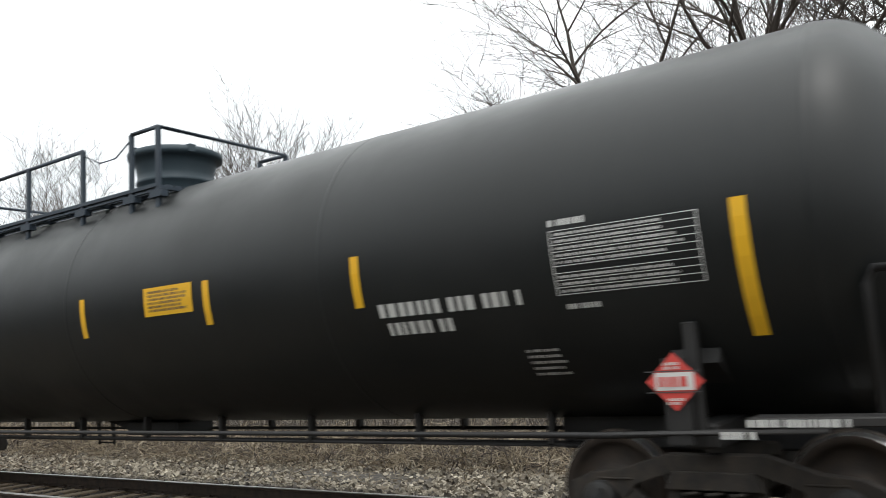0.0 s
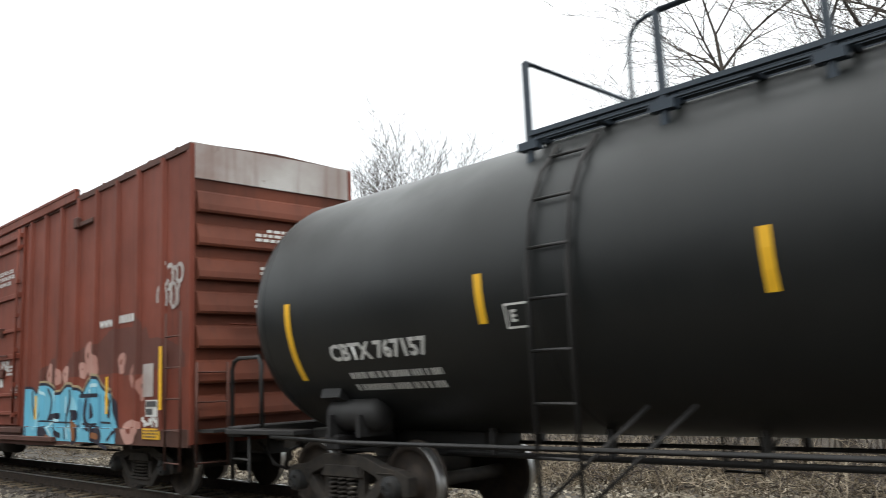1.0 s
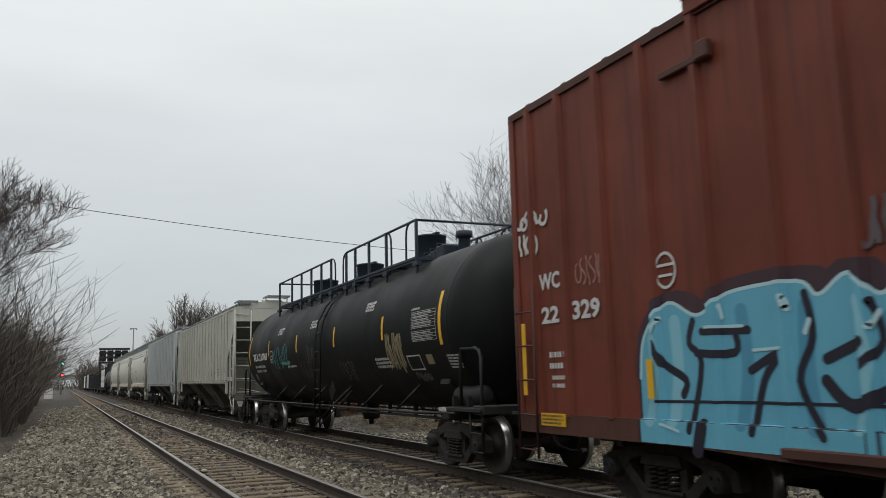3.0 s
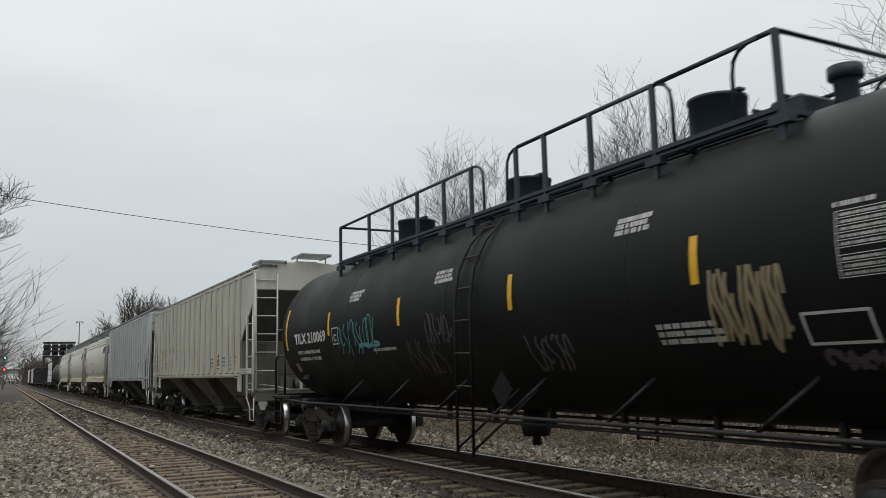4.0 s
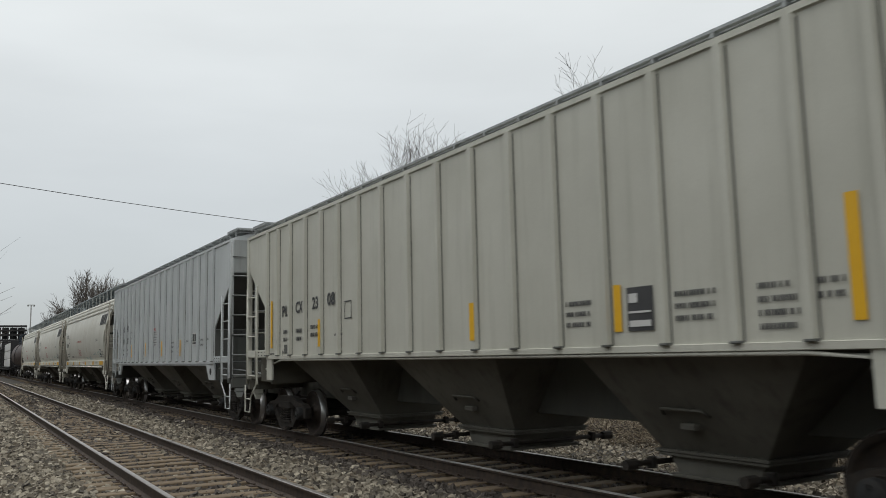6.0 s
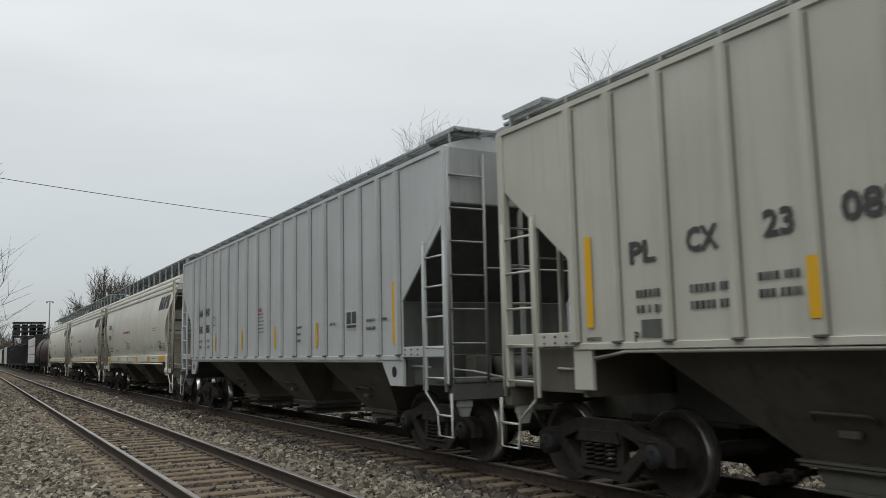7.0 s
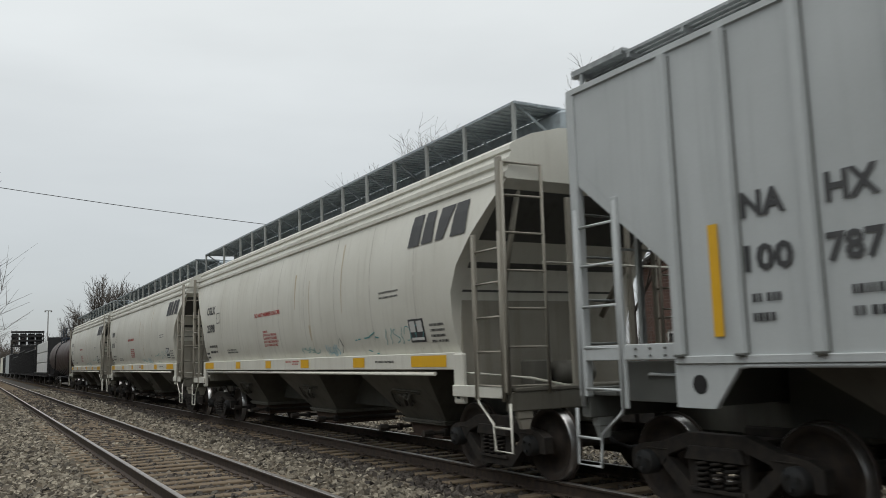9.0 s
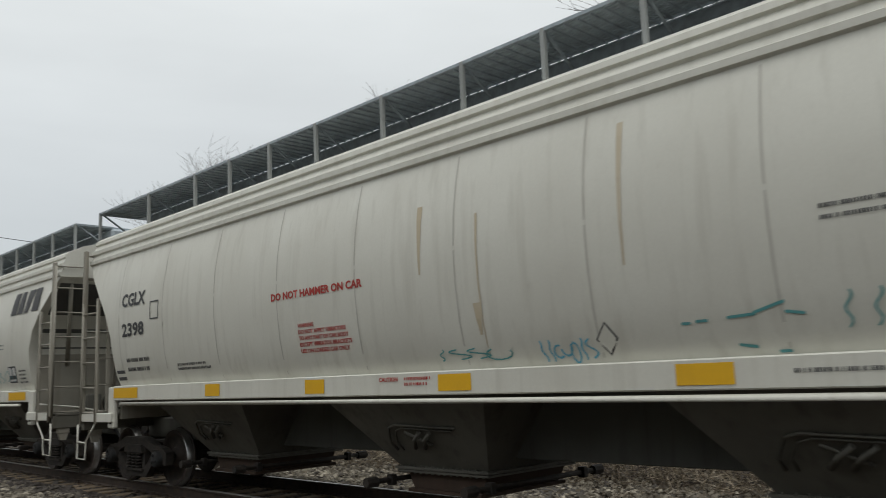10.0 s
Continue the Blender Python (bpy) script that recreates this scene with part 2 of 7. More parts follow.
def ballast_material():
    m, n, l, b = nodes_of("ballast_bed")
    o = n.new("ShaderNodeTexCoord").outputs["Object"]
    v = n.new("ShaderNodeTexVoronoi")
    v.inputs["Scale"].default_value = 15.0
    l.new(o, v.inputs["Vector"])
    r = n.new("ShaderNodeValToRGB")
    for e, c in zip((r.color_ramp.elements[0], r.color_ramp.elements[1]), ((0.022, 0.018, 0.014), (0.11, 0.094, 0.07))):
        e.color = (*c, 1)
    s_ = n.new("ShaderNodeSeparateColor")
    l.new(v.outputs["Color"], s_.inputs[0])
    l.new(s_.outputs[0], r.inputs[0])
    c = mix(n, l, span(n, l, v.outputs["Distance"], 0.25, 0.6), r.outputs[0], (0.018, 0.016, 0.014))
    c = mix(n, l, span(n, l, noise_node(n, l, o, 0.35, 5), 0.4, 0.7, 0.0, 0.5), c, (0.085, 0.07, 0.055))
    l.new(c, b.inputs["Base Color"])
    b.inputs["Roughness"].default_value = 0.95
    bump(n, l, b, v.outputs["Distance"], -1.0, 0.04)
    return m


def earth_material():
    m, n, l, b = nodes_of("winter_earth")
    o = n.new("ShaderNodeTexCoord").outputs["Object"]
    c = mix(n, l, span(n, l, noise_node(n, l, o, 0.25, 6), 0.35, 0.65), (0.045, 0.036, 0.028), (0.095, 0.075, 0.052))
    c = mix(n, l, span(n, l, noise_node(n, l, o, 9.0, 6, 0.7), 0.4, 0.7, 0.0, 0.7), c, (0.028, 0.024, 0.019))
    l.new(c, b.inputs["Base Color"])
    b.inputs["Roughness"].default_value = 1.0
    bump(n, l, b, noise_node(n, l, o, 6.0, 8, 0.7), 0.8, 0.08)
    return m


def grimy_bed_material():
    m, n, l, b = nodes_of("grimy_ballast_bed")
    o = n.new("ShaderNodeTexCoord").outputs["Object"]
    v = n.new("ShaderNodeTexVoronoi")
    v.inputs["Scale"].default_value = 15.0
    l.new(o, v.inputs["Vector"])
    c = mix(n, l, span(n, l, noise_node(n, l, o, 3.0, 6), 0.35, 0.65), (0.028, 0.022, 0.018), (0.06, 0.047, 0.037))
    l.new(mix(n, l, span(n, l, v.outputs["Distance"], 0.3, 0.6), c, (0.012, 0.01, 0.008)), b.inputs["Base Color"])
    b.inputs["Roughness"].default_value = 0.95
    bump(n, l, b, v.outputs["Distance"], -1.0, 0.04)
    return m


BALLAST, EARTH, GRIMY_BED = ballast_material(), earth_material(), grimy_bed_material()


# ---------------------------------------------------------------- mesh helpers
class Shape:
    """Gathers the faces of one part."""

    def __init__(self):
        self.v, self.f, self.smooth, self.slot = [], [], [], []

    def add(self, verts, faces, smooth=False, slot=0):
        k = len(self.v)
        self.v += [tuple(p) for p in verts]
        self.f += [tuple(k + i for i in f) for f in faces]
        self.smooth += [smooth] * len(faces)
        self.slot += [slot] * len(faces)
        return self

    def box(self, x0, x1, y0, y1, z0, z1, c=0.0, slot=0):
        """A box; c chamfers the four edges along its longest side and its ends."""
        x0, x1 = min(x0, x1), max(x0, x1)
        y0, y1 = min(y0, y1), max(y0, y1)
        z0, z1 = min(z0, z1), max(z0, z1)
        if c <= 0:
            p = [(x, y, z) for x in (x0, x1) for y in (y0, y1) for z in (z0, z1)]
            return self.add(p, [(0, 1, 3, 2), (4, 6, 7, 5), (0, 4, 5, 1), (2, 3, 7, 6), (0, 2, 6, 4), (1, 5, 7, 3)], slot=slot)
        lo, hi = (x0, y0, z0), (x1, y1, z1)
        verts, ix = [], {}
        for cx in (0, 1):
            for cy in (0, 1):
                for cz in (0, 1):
                    for ax in range(3):
                        q = []
                        for d, bit in enumerate((cx, cy, cz)):
                            e = hi[d] if bit else lo[d]
                            q.append(e if d == ax else e + (-c if bit else c))
                        ix[cx, cy, cz, ax] = len(verts)
                        verts.append(q)
        faces = []
        for ax in range(3):
            o1, o2 = [d for d in range(3) if d != ax]
            for bit in (0, 1):
                loop = []
                for a_, b_ in ((0, 0), (1, 0), (1, 1), (0, 1)):
                    k = [0, 0, 0]
                    k[ax], k[o1], k[o2] = bit, a_, b_
                    loop.append(ix[k[0], k[1], k[2], ax])
                flip = (bit == 0) != (ax == 1)
                faces.append(tuple(reversed(loop)) if flip else tuple(loop))
        for ax in range(3):
            o1, o2 = [d for d in range(3) if d != ax]
            for a_ in (0, 1):
                for b_ in (0, 1):
                    q = []
                    for e in (0, 1):
                        k = [0, 0, 0]
                        k[ax], k[o1], k[o2] = e, a_, b_
                        q.append((ix[k[0], k[1], k[2], o1], ix[k[0], k[1], k[2], o2]))
                    faces.append((q[0][0], q[1][0], q[1][1], q[0][1]))
        for cx in (0, 1):
            for cy in (0, 1):
                for cz in (0, 1):
                    faces.append((ix[cx, cy, cz, 0], ix[cx, cy, cz, 1], ix[cx, cy, cz, 2]))
        return self.add(verts, faces, slot=slot)

    def prism(self, pts, a, b, axis="x", slot=0):
        """A polygon pushed along an axis from a to b. For x the points are (y, z), for y (x, z), for z (x, y)."""
        put = {"x": lambda p, d: (d, p[0], p[1]), "y": lambda p, d: (p[0], d, p[1]), "z": lambda p, d: (p[0], p[1], d)}[axis]
        n = len(pts)
        verts = [put(p, a) for p in pts] + [put(p, b) for p in pts]
        faces = [tuple(range(n))[::-1], tuple(range(n, 2 * n))] + [(i, (i + 1) % n, n + (i + 1) % n, n + i) for i in range(n)]
        return self.add(verts, faces, slot=slot)

    def tube(self, pts, r, n=8, caps=True, slot=0):
        """A round bar along a line of points; r is one radius, or one for each point."""
        pts = [Vector(p) for p in pts]
        rr = r if isinstance(r, (list, tuple)) else [r] * len(pts)
        verts, faces, ref = [], [], None
        for i, p in enumerate(pts):
            d = (pts[min(i + 1, len(pts) - 1)] - pts[max(i - 1, 0)]).normalized()
            if ref is None or abs(d.dot(ref)) > 0.95:
                ref = Vector((0, 0, 1)) if abs(d.z) < 0.9 else Vector((1, 0, 0))
            u = d.cross(ref).normalized()
            w = d.cross(u)
            ref = w.cross(d)
            for k in range(n):
                a = 2 * math.pi * k / n
                verts.append(p + rr[i] * (math.cos(a) * u + math.sin(a) * w))
        for i in range(len(pts) - 1):
            for k in range(n):
                faces.append((i * n + k, i * n + (k + 1) % n, (i + 1) * n + (k + 1) % n, (i + 1) * n + k))
        self.add(verts, faces, n > 4, slot)
        if caps:
            k0 = len(self.v) - len(verts)
            self.f += [tuple(k0 + k for k in range(n))[::-1], tuple(k0 + len(verts) - n + k for k in range(n))]
            self.smooth += [False, False]
            self.slot += [slot, slot]
        return self

    def lathe(self, prof, n=24, axis="x", centre=(0, 0, 0), slot=0, smooth=True):
        """A profile of (place along the axis, radius) turned round it."""
        verts, faces = [], []
        for d, r in prof:
            for k in range(n):
                a = 2 * math.pi * k / n
                c_, s_ = r * math.cos(a), r * math.sin(a)
                q = {"x": (d, c_, s_), "y": (s_, d, c_), "z": (c_, s_, d)}[axis]
                verts.append(tuple(q[i] + centre[i] for i in range(3)))
        for i in range(len(prof) - 1):
            for k in range(n):
                faces.append((i * n + k, i * n + (k + 1) % n, (i + 1) * n + (k + 1) % n, (i + 1) * n + k))
        return self.add(verts, faces, smooth, slot)

    def mesh(self, name, mats):
        me = bpy.data.meshes.new(name)
        me.from_pydata(self.v, [], self.f)
        for m in mats:
            me.materials.append(m)
        me.polygons.foreach_set("use_smooth", self.smooth)
        me.polygons.foreach_set("material_index", self.slot)
        bm = bmesh.new()
        bm.from_mesh(me)
        bmesh.ops.recalc_face_normals(bm, faces=bm.faces)
        bm.to_mesh(me)
        bm.free()
        return me


def part(name, shape, material, parent, label="", bevel=0.0):
    """Links one mesh object under a thing or a part."""
    mats = material if isinstance(material, (list, tuple)) else [material]
    me = shape if isinstance(shape, bpy.types.Mesh) else shape.mesh(name, mats)
    ob = new(name, me)
    ob.parent = parent
    if label:
        tagged(ob, label)
    if bevel:
        b = ob.modifiers.new("bevel", "BEVEL")
        b.width, b.segments, b.limit_method, b.angle_limit = bevel, 2, "ANGLE", radians(40)
    return ob


def thing(name, label, category, place=(0, 0, 0), group="", kind=""):
    ob = new(name)
    ob.location = place
    return tagged(ob, label, category, group, kind)


# ---------------------------------------------------------------- ground and tracks
def big_mesh(name, verts, faces, material, smooth=False):
    me = bpy.data.meshes.new(name)
    verts, faces = np.asarray(verts, np.float32), np.asarray(faces, np.int32)
    k = faces.shape[1]
    me.vertices.add(len(verts))
    me.vertices.foreach_set("co", verts.ravel())
    me.loops.add(faces.size)
    me.loops.foreach_set("vertex_index", faces.ravel())
    me.polygons.add(len(faces))
    me.polygons.foreach_set("loop_start", np.arange(0, faces.size, k, dtype=np.int32))
    me.polygons.foreach_set("use_smooth", np.full(len(faces), smooth))
    me.update(calc_edges=True)
    me.validate()
    me.materials.append(material)
    return me


def ground_height(x, y):
    """Cross-section of the railway bed, the same all along the line."""
    pts = [(-400, -0.2), (-40, 0.3), (-9, -0.15), (-4.2, -0.55), (-2.2, -0.62), (-0.6, -0.42), (1.2, -0.23), (1.6, -0.235), (4.4, -0.235), (4.9, -0.23),
           (5.5, -0.23), (5.9, -0.24), (8.5, -0.24), (9.1, -0.25), (10.6, -0.60), (12.5, -0.55), (16, -0.3), (40, 0.2), (400, 0.0)]
    return float(np.interp(x, [p[0] for p in pts], [p[1] for p in pts]))


def build_ground():
    xs = np.concatenate([np.array([-3000, -400, -120, -40, -20, -12]), np.arange(-9, 17, 0.35), np.array([18, 22, 30, 40, 100, 400, 3000])])
    ys = np.concatenate([np.array([-600, -100, -30, -12]), np.arange(-6, 60, 0.9), np.arange(60, 200, 6), np.array([220, 300, 450, 700, 1200, 3500])])
    verts, faces = [], []
    for y in ys:
        for x in xs:
            near = 1.0 if -9 < x < 17 and -12 < y < 210 else 0.0
            on_track = 1.2 < x < 8.7
            rough = 0.0 if on_track else 0.09 * noise.noise((x * 0.7, y * 0.7, 0)) * near
            if x < -2.2 and near:
                rough += 0.14 * noise.noise((x * 0.5, y * 0.3, 5))
            verts.append((x, y, ground_height(x, y) + rough))
    n = len(xs)
    for j in range(len(ys) - 1):
        for i in range(n - 1):
            faces.append((j * n + i, j * n + i + 1, (j + 1) * n + i + 1, (j + 1) * n + i))
    me = big_mesh("ground", verts, faces, EARTH, True)
    me.materials.append(BALLAST)
    me.materials.append(GRIMY_BED)
    slots = []
    for j in range(len(ys) - 1):
        for i in range(n - 1):
            slots.append(2 if 5.5 <= xs[i] <= 8.6 or 1.9 <= xs[i] <= 3.9 else 1 if -1.8 <= xs[i] <= 14.3 else 0)
    me.polygons.foreach_set("material_index", slots)
    tagged(new("ground", me), "bare winter ground with a grey crushed-stone railway bed", "ground", kind="structure")


def rail_shape(y0, y1):
    prof = [(-0.075, -0.175), (0.075, -0.175), (0.075, -0.163), (0.012, -0.145), (0.010, -0.045), (0.036, -0.035),
            (0.036, -0.010), (0.028, -0.001), (-0.028, -0.001), (-0.036, -0.010), (-0.036, -0.035), (-0.010, -0.045), (-0.012, -0.145), (-0.075, -0.163)]
    s = Shape()
    n = len(prof)
    s.add([(x, y0, z) for x, z in prof] + [(x, y1, z) for x, z in prof], [(i, (i + 1) % n, n + (i + 1) % n, n + i) for i in range(n)])
    for i in range(n):
        if i in (7, 8, 6):
            s.slot[i] = 1
    return s


def build_track(label, xc, y0, y1, near_end):
    track = thing("railway_track", label, "railway track", (xc, 0, 0), kind="structure")
    for side in (-1, 1):
        r = part("rail", rail_shape(y0, y1), [RAIL_SIDE, RAIL_TOP], track, "rusty steel rail with a worn bright head")
        r.location.x = side * GAUGE / 2
    kinds = []
    for k in range(4):
        s = Shape()
        s.box(-1.3, 1.3, -0.115, 0.115, -0.34, -0.168, 0.012)
        for v in range(len(s.v)):
            x, y, z = s.v[v]
            s.v[v] = (x + 0.02 * noise.noise((x, y, k)), y + 0.014 * noise.noise((x * 2, k, y)), z + 0.008 * noise.noise((x * 3, y, k + 9)))
        kinds.append(s.mesh("sleeper", [WOOD]))
    plate = Shape()
    plate.box(-0.17, 0.17, -0.09, 0.09, -0.185, -0.162, 0.004)
    for x in (-0.10, 0.10):
        plate.box(x - 0.016, x + 0.016, -0.05, -0.02, -0.17, -0.135, 0.004).box(x - 0.016, x + 0.016, 0.02, 0.05, -0.17, -0.135, 0.004)
    plate = plate.mesh("tie_plate", [RAIL_SIDE])
    rnd = random.Random(4)
    rest = Shape()
    y = y0
    while y < y1 - 1:
        y += 0.545
        if 6 < y < near_end:
            o = part("sleeper", kinds[rnd.randrange(4)], None, track)
            o.location = (rnd.uniform(-0.05, 0.05), y + rnd.uniform(-0.03, 0.03), rnd.uniform(-0.012, 0.006))
            o.rotation_euler.z = rnd.uniform(-0.015, 0.015)
            if y < 45:
                for side in (-1, 1):
                    q = part("tie_plate", plate, None, track)
                    q.location = (side * GAUGE / 2, o.location.y, 0)
        elif y < 260:
            rest.box(-1.3, 1.3, y - 0.115, y + 0.115, -0.33, -0.168)
    tagged(part("far_sleepers", rest, WOOD, track), kind="stuff")


def build_ballast():
    """Loose stones near the camera: one heap of small faceted pieces."""
    rng = np.random.default_rng(3)
    base = np.array([(x, y, z) for x in (-1, 1) for y in (-1, 1) for z in (-1, 1)], float)
    quad = np.array([(0, 1, 3, 2), (4, 6, 7, 5), (0, 4, 5, 1), (2, 3, 7, 6), (0, 2, 6, 4), (1, 5, 7, 3)])
    spots = []
    for y0, y1, x0, x1, n in ((8, 16, -1.8, 10.4, 30000), (16, 30, -1.6, 10.4, 33000), (30, 48, -1.5, 9.2, 18000), (-8, 9, 8.6, 14.5, 14000), (9, 30, 10.4, 14.2, 9000), (48, 80, -1.3, 6.0, 9000)):
        spots.append(np.stack([rng.uniform(x0, x1, n), rng.uniform(y0, y1, n)], 1))
    spots = np.concatenate(spots)
    z = np.array([ground_height(x, y) for x, y in spots])
    keep = np.ones(len(spots), bool)
    for xc in (XN, XC):
        inside = np.abs(spots[:, 0] - xc) < 1.3
        onrail = np.abs(np.abs(spots[:, 0] - xc) - GAUGE / 2) < 0.11
        phase = np.abs(((spots[:, 1] / 0.545) % 1.0) - 0.0)
        phase = np.minimum(phase, 1 - phase)
        keep &= ~onrail
        ontie = inside & (phase < 0.22) & (rng.random(len(spots)) < 0.86)
        keep &= ~ontie
        z[inside] -= 0.01
    spots, z = spots[keep], z[keep]
    n = len(spots)
    size = rng.uniform(0.018, 0.042, n) * np.where(spots[:, 1] > 30, 1.5, np.where(spots[:, 1] > 16, 1.15, 1.0))
    v = base[None] * (1 + rng.uniform(-0.38, 0.25, (n, 8, 3)))
    v *= (size[:, None] * rng.uniform(0.65, 1.3, (n, 3)))[:, None, :]
    q = rng.normal(size=(n, 4))
    q /= np.linalg.norm(q, axis=1)[:, None]
    w, x, y, zz = q.T
    rot = np.stack([1 - 2 * (y * y + zz * zz), 2 * (x * y - w * zz), 2 * (x * zz + w * y), 2 * (x * y + w * zz), 1 - 2 * (x * x + zz * zz), 2 * (y * zz - w * x),
                    2 * (x * zz - w * y), 2 * (y * zz + w * x), 1 - 2 * (x * x + y * y)], 1).reshape(n, 3, 3)
    v = np.einsum("nij,nkj->nki", rot, v)
    v += np.concatenate([spots, (z + size * rng.uniform(0.1, 0.9, n))[:, None]], 1)[:, None, :]
    grimy = (np.abs(spots[:, 0] - XC) < 1.75 + 0.35 * rng.normal(size=n) * 0.5) | ((np.abs(spots[:, 0] - XN) < 0.7) & (rng.random(n) < 0.7))
    for name, label, pick, mat in (("ballast_stones", "loose grey crushed stones between and beside the tracks", ~grimy, STONES), ("grimy_ballast_stones", "dark oily crushed stones in the track beds", grimy, GRIMY_STONES)):
        vv = v[pick]
        faces = (quad[None] + 8 * np.arange(len(vv))[:, None, None]).reshape(-1, 4)
        tagged(new(name, big_mesh(name, vv.reshape(-1, 3), faces, mat)), label, "ballast", kind="stuff")


build_ground()
build_track("empty track with rusty rails on brown wooden sleepers", XN, -30, 700, 110)
build_track("track of the passing train, dark grimy rails", XC, -30, 700, 45)
build_ballast()

# ---------------------------------------------------------------- rolling stock: shared parts
CARS, WHEELSETS = [], []
SHARED = {}


def shared(name, make, mats):
    if name not in SHARED:
        SHARED[name] = make().mesh(name, mats)
        if name == "side_frame":       # a casting: its edges are round
            bm = bmesh.new()
            bm.from_mesh(SHARED[name])
            edges = [e for e in bm.edges if len(e.link_faces) == 2 and e.calc_face_angle(0) > 0.6]
            bmesh.ops.bevel(bm, geom=edges, offset=0.018, segments=2, profile=0.5, affect="EDGES", clamp_overlap=True)
            bm.to_mesh(SHARED[name])
            bm.free()
    return SHARED[name]


def wheel_shape():
    s = Shape()
    s.lathe([(-0.685, 0.20), (-0.685, 0.40), (-0.685, 0.478), (-0.70, 0.485), (-0.715, 0.478), (-0.725, 0.462)], 40)
    s.lathe([(-0.725, 0.462), (-0.82, 0.452), (-0.828, 0.444)], 40, slot=1)
    s.lathe([(-0.828, 0.444), (-0.822, 0.39), (-0.795, 0.375), (-0.765, 0.34), (-0.750, 0.22), (-0.785, 0.155), (-0.84, 0.14), (-0.84, 0.085)], 40)
    s.lathe([(-0.685, 0.20), (-0.67, 0.14), (-0.67, 0.08)], 40)
    for a in (0.4, 2.5, 4.6):     # chalk and grease marks that stand a hair proud
        s.box(-0.757, -0.751, math.cos(a) * 0.28 - 0.02, math.cos(a) * 0.28 + 0.02, math.sin(a) * 0.28 - 0.02, math.sin(a) * 0.28 + 0.02)
    return s


def cap_shape():
    s = Shape()
    s.lathe([(-1.02, 0.125), (-1.16, 0.125), (-1.175, 0.11), (-1.18, 0.0)], 20)
    for k in range(3):
        a = 2.1 * k
        s.lathe([(-1.175, 0.022), (-1.20, 0.022), (-1.20, 0.0)], 6, centre=(0, 0.065 * math.cos(a), 0.065 * math.sin(a)), smooth=False)
    return s


def frame_shape():
    s = Shape()
    top = [(-1.14, 0.36), (-1.14, 0.56), (-0.98, 0.63), (-0.72, 0.66), (-0.36, 0.78), (0.36, 0.78), (0.72, 0.66), (0.98, 0.63), (1.14, 0.56), (1.14, 0.36),
           (1.03, 0.36), (1.01, 0.50), (0.77, 0.50), (0.72, 0.42), (0.60, 0.55), (0.30, 0.65), (-0.30, 0.65), (-0.60, 0.55), (-0.72, 0.42), (-0.77, 0.50), (-1.01, 0.50), (-1.03, 0.36)]
    s.prism(top, -1.09, -0.95)
    s.prism([(-0.76, 0.46), (-0.40, 0.14), (0.40, 0.14), (0.76, 0.46), (0.66, 0.55), (0.33, 0.27), (-0.33, 0.27), (-0.66, 0.55)], -1.08, -0.96)
    for y in (-1, 1):
        s.prism([(y * 0.25, 0.26), (y * 0.36, 0.26), (y * 0.36, 0.70), (y * 0.25, 0.70)], -1.07, -0.97)
    s.prism([(-0.36, 0.53), (0.36, 0.53), (0.30, 0.66), (-0.30, 0.66)], -1.13, -0.90)
    s.box(-1.12, -0.92, -0.33, 0.33, 0.235, 0.275)
    s.box(-1.105, -1.085, -0.9, -0.62, 0.585, 0.60).box(-1.105, -1.085, 0.62, 0.9, 0.585, 0.60)
    return s


def spring_shape():
    s = Shape()
    pts = [(0.068 * math.cos(a), 0.068 * math.sin(a), 0.275 + 0.255 * a / (2 * math.pi * 5)) for a in np.linspace(0, 2 * math.pi * 5, 46)]
    return s.tube(pts, 0.017, 5)


def add_truck(car, yc, plain=False):
    """A two-axle truck: bolster, two side frames with springs, two wheelsets."""
    b = Shape()
    b.box(-1.0, 1.0, -0.22, 0.22, 0.42, 0.70, 0.03).box(-0.35, 0.35, -0.3, 0.3, 0.68, 0.80, 0.02)
    for y in (-0.42, 0.42):
        b.tube([(-0.72, y, 0.42), (0.72, y, 0.42)], 0.05, 6)
        for x in (-0.74, 0.74):
            b.box(x - 0.06, x + 0.06, y - 0.05, y + 0.09 * (1 if y > 0 else -1), 0.32, 0.55)
    part("bolster", shared("bolster", lambda: b, [CAST]), None, car).location = (0, yc, 0)
    for side in (0, 1):
        f = part("side_frame", shared("side_frame", frame_shape, [CAST]), None, car, "grimy cast-steel side frame")
        f.location = (0, yc, 0)
        f.rotation_euler.z = math.pi * side
        if not plain:
            for y in (-0.17, 0.0, 0.17):
                c = part("coil_spring", shared("coil_spring", spring_shape, [CAST]), None, f)
                c.location = (-1.06, y, 0)
    for dy in (-0.89, 0.89):
        ws = part("wheelset", shared("wheelset", lambda: Shape().lathe([(-1.05, 0.08), (-0.66, 0.09), (0.0, 0.075), (0.66, 0.09), (1.05, 0.08)], 12), [CAST]), None, car)
        ws.location = (0, yc + dy, 0.452)
        for side in (0, 1):
            w = part("wheel", shared("wheel", wheel_shape, [WHEEL_FACE, TREAD]), None, ws, "rusty steel wheel with a bright tread")
            w.rotation_euler.z = math.pi * side
            if not plain:
                c = part("bearing_cap", shared("bearing_cap", cap_shape, [CAP]), None, ws)
                c.rotation_euler.z = math.pi * side
        WHEELSETS.append((ws, yc + dy))


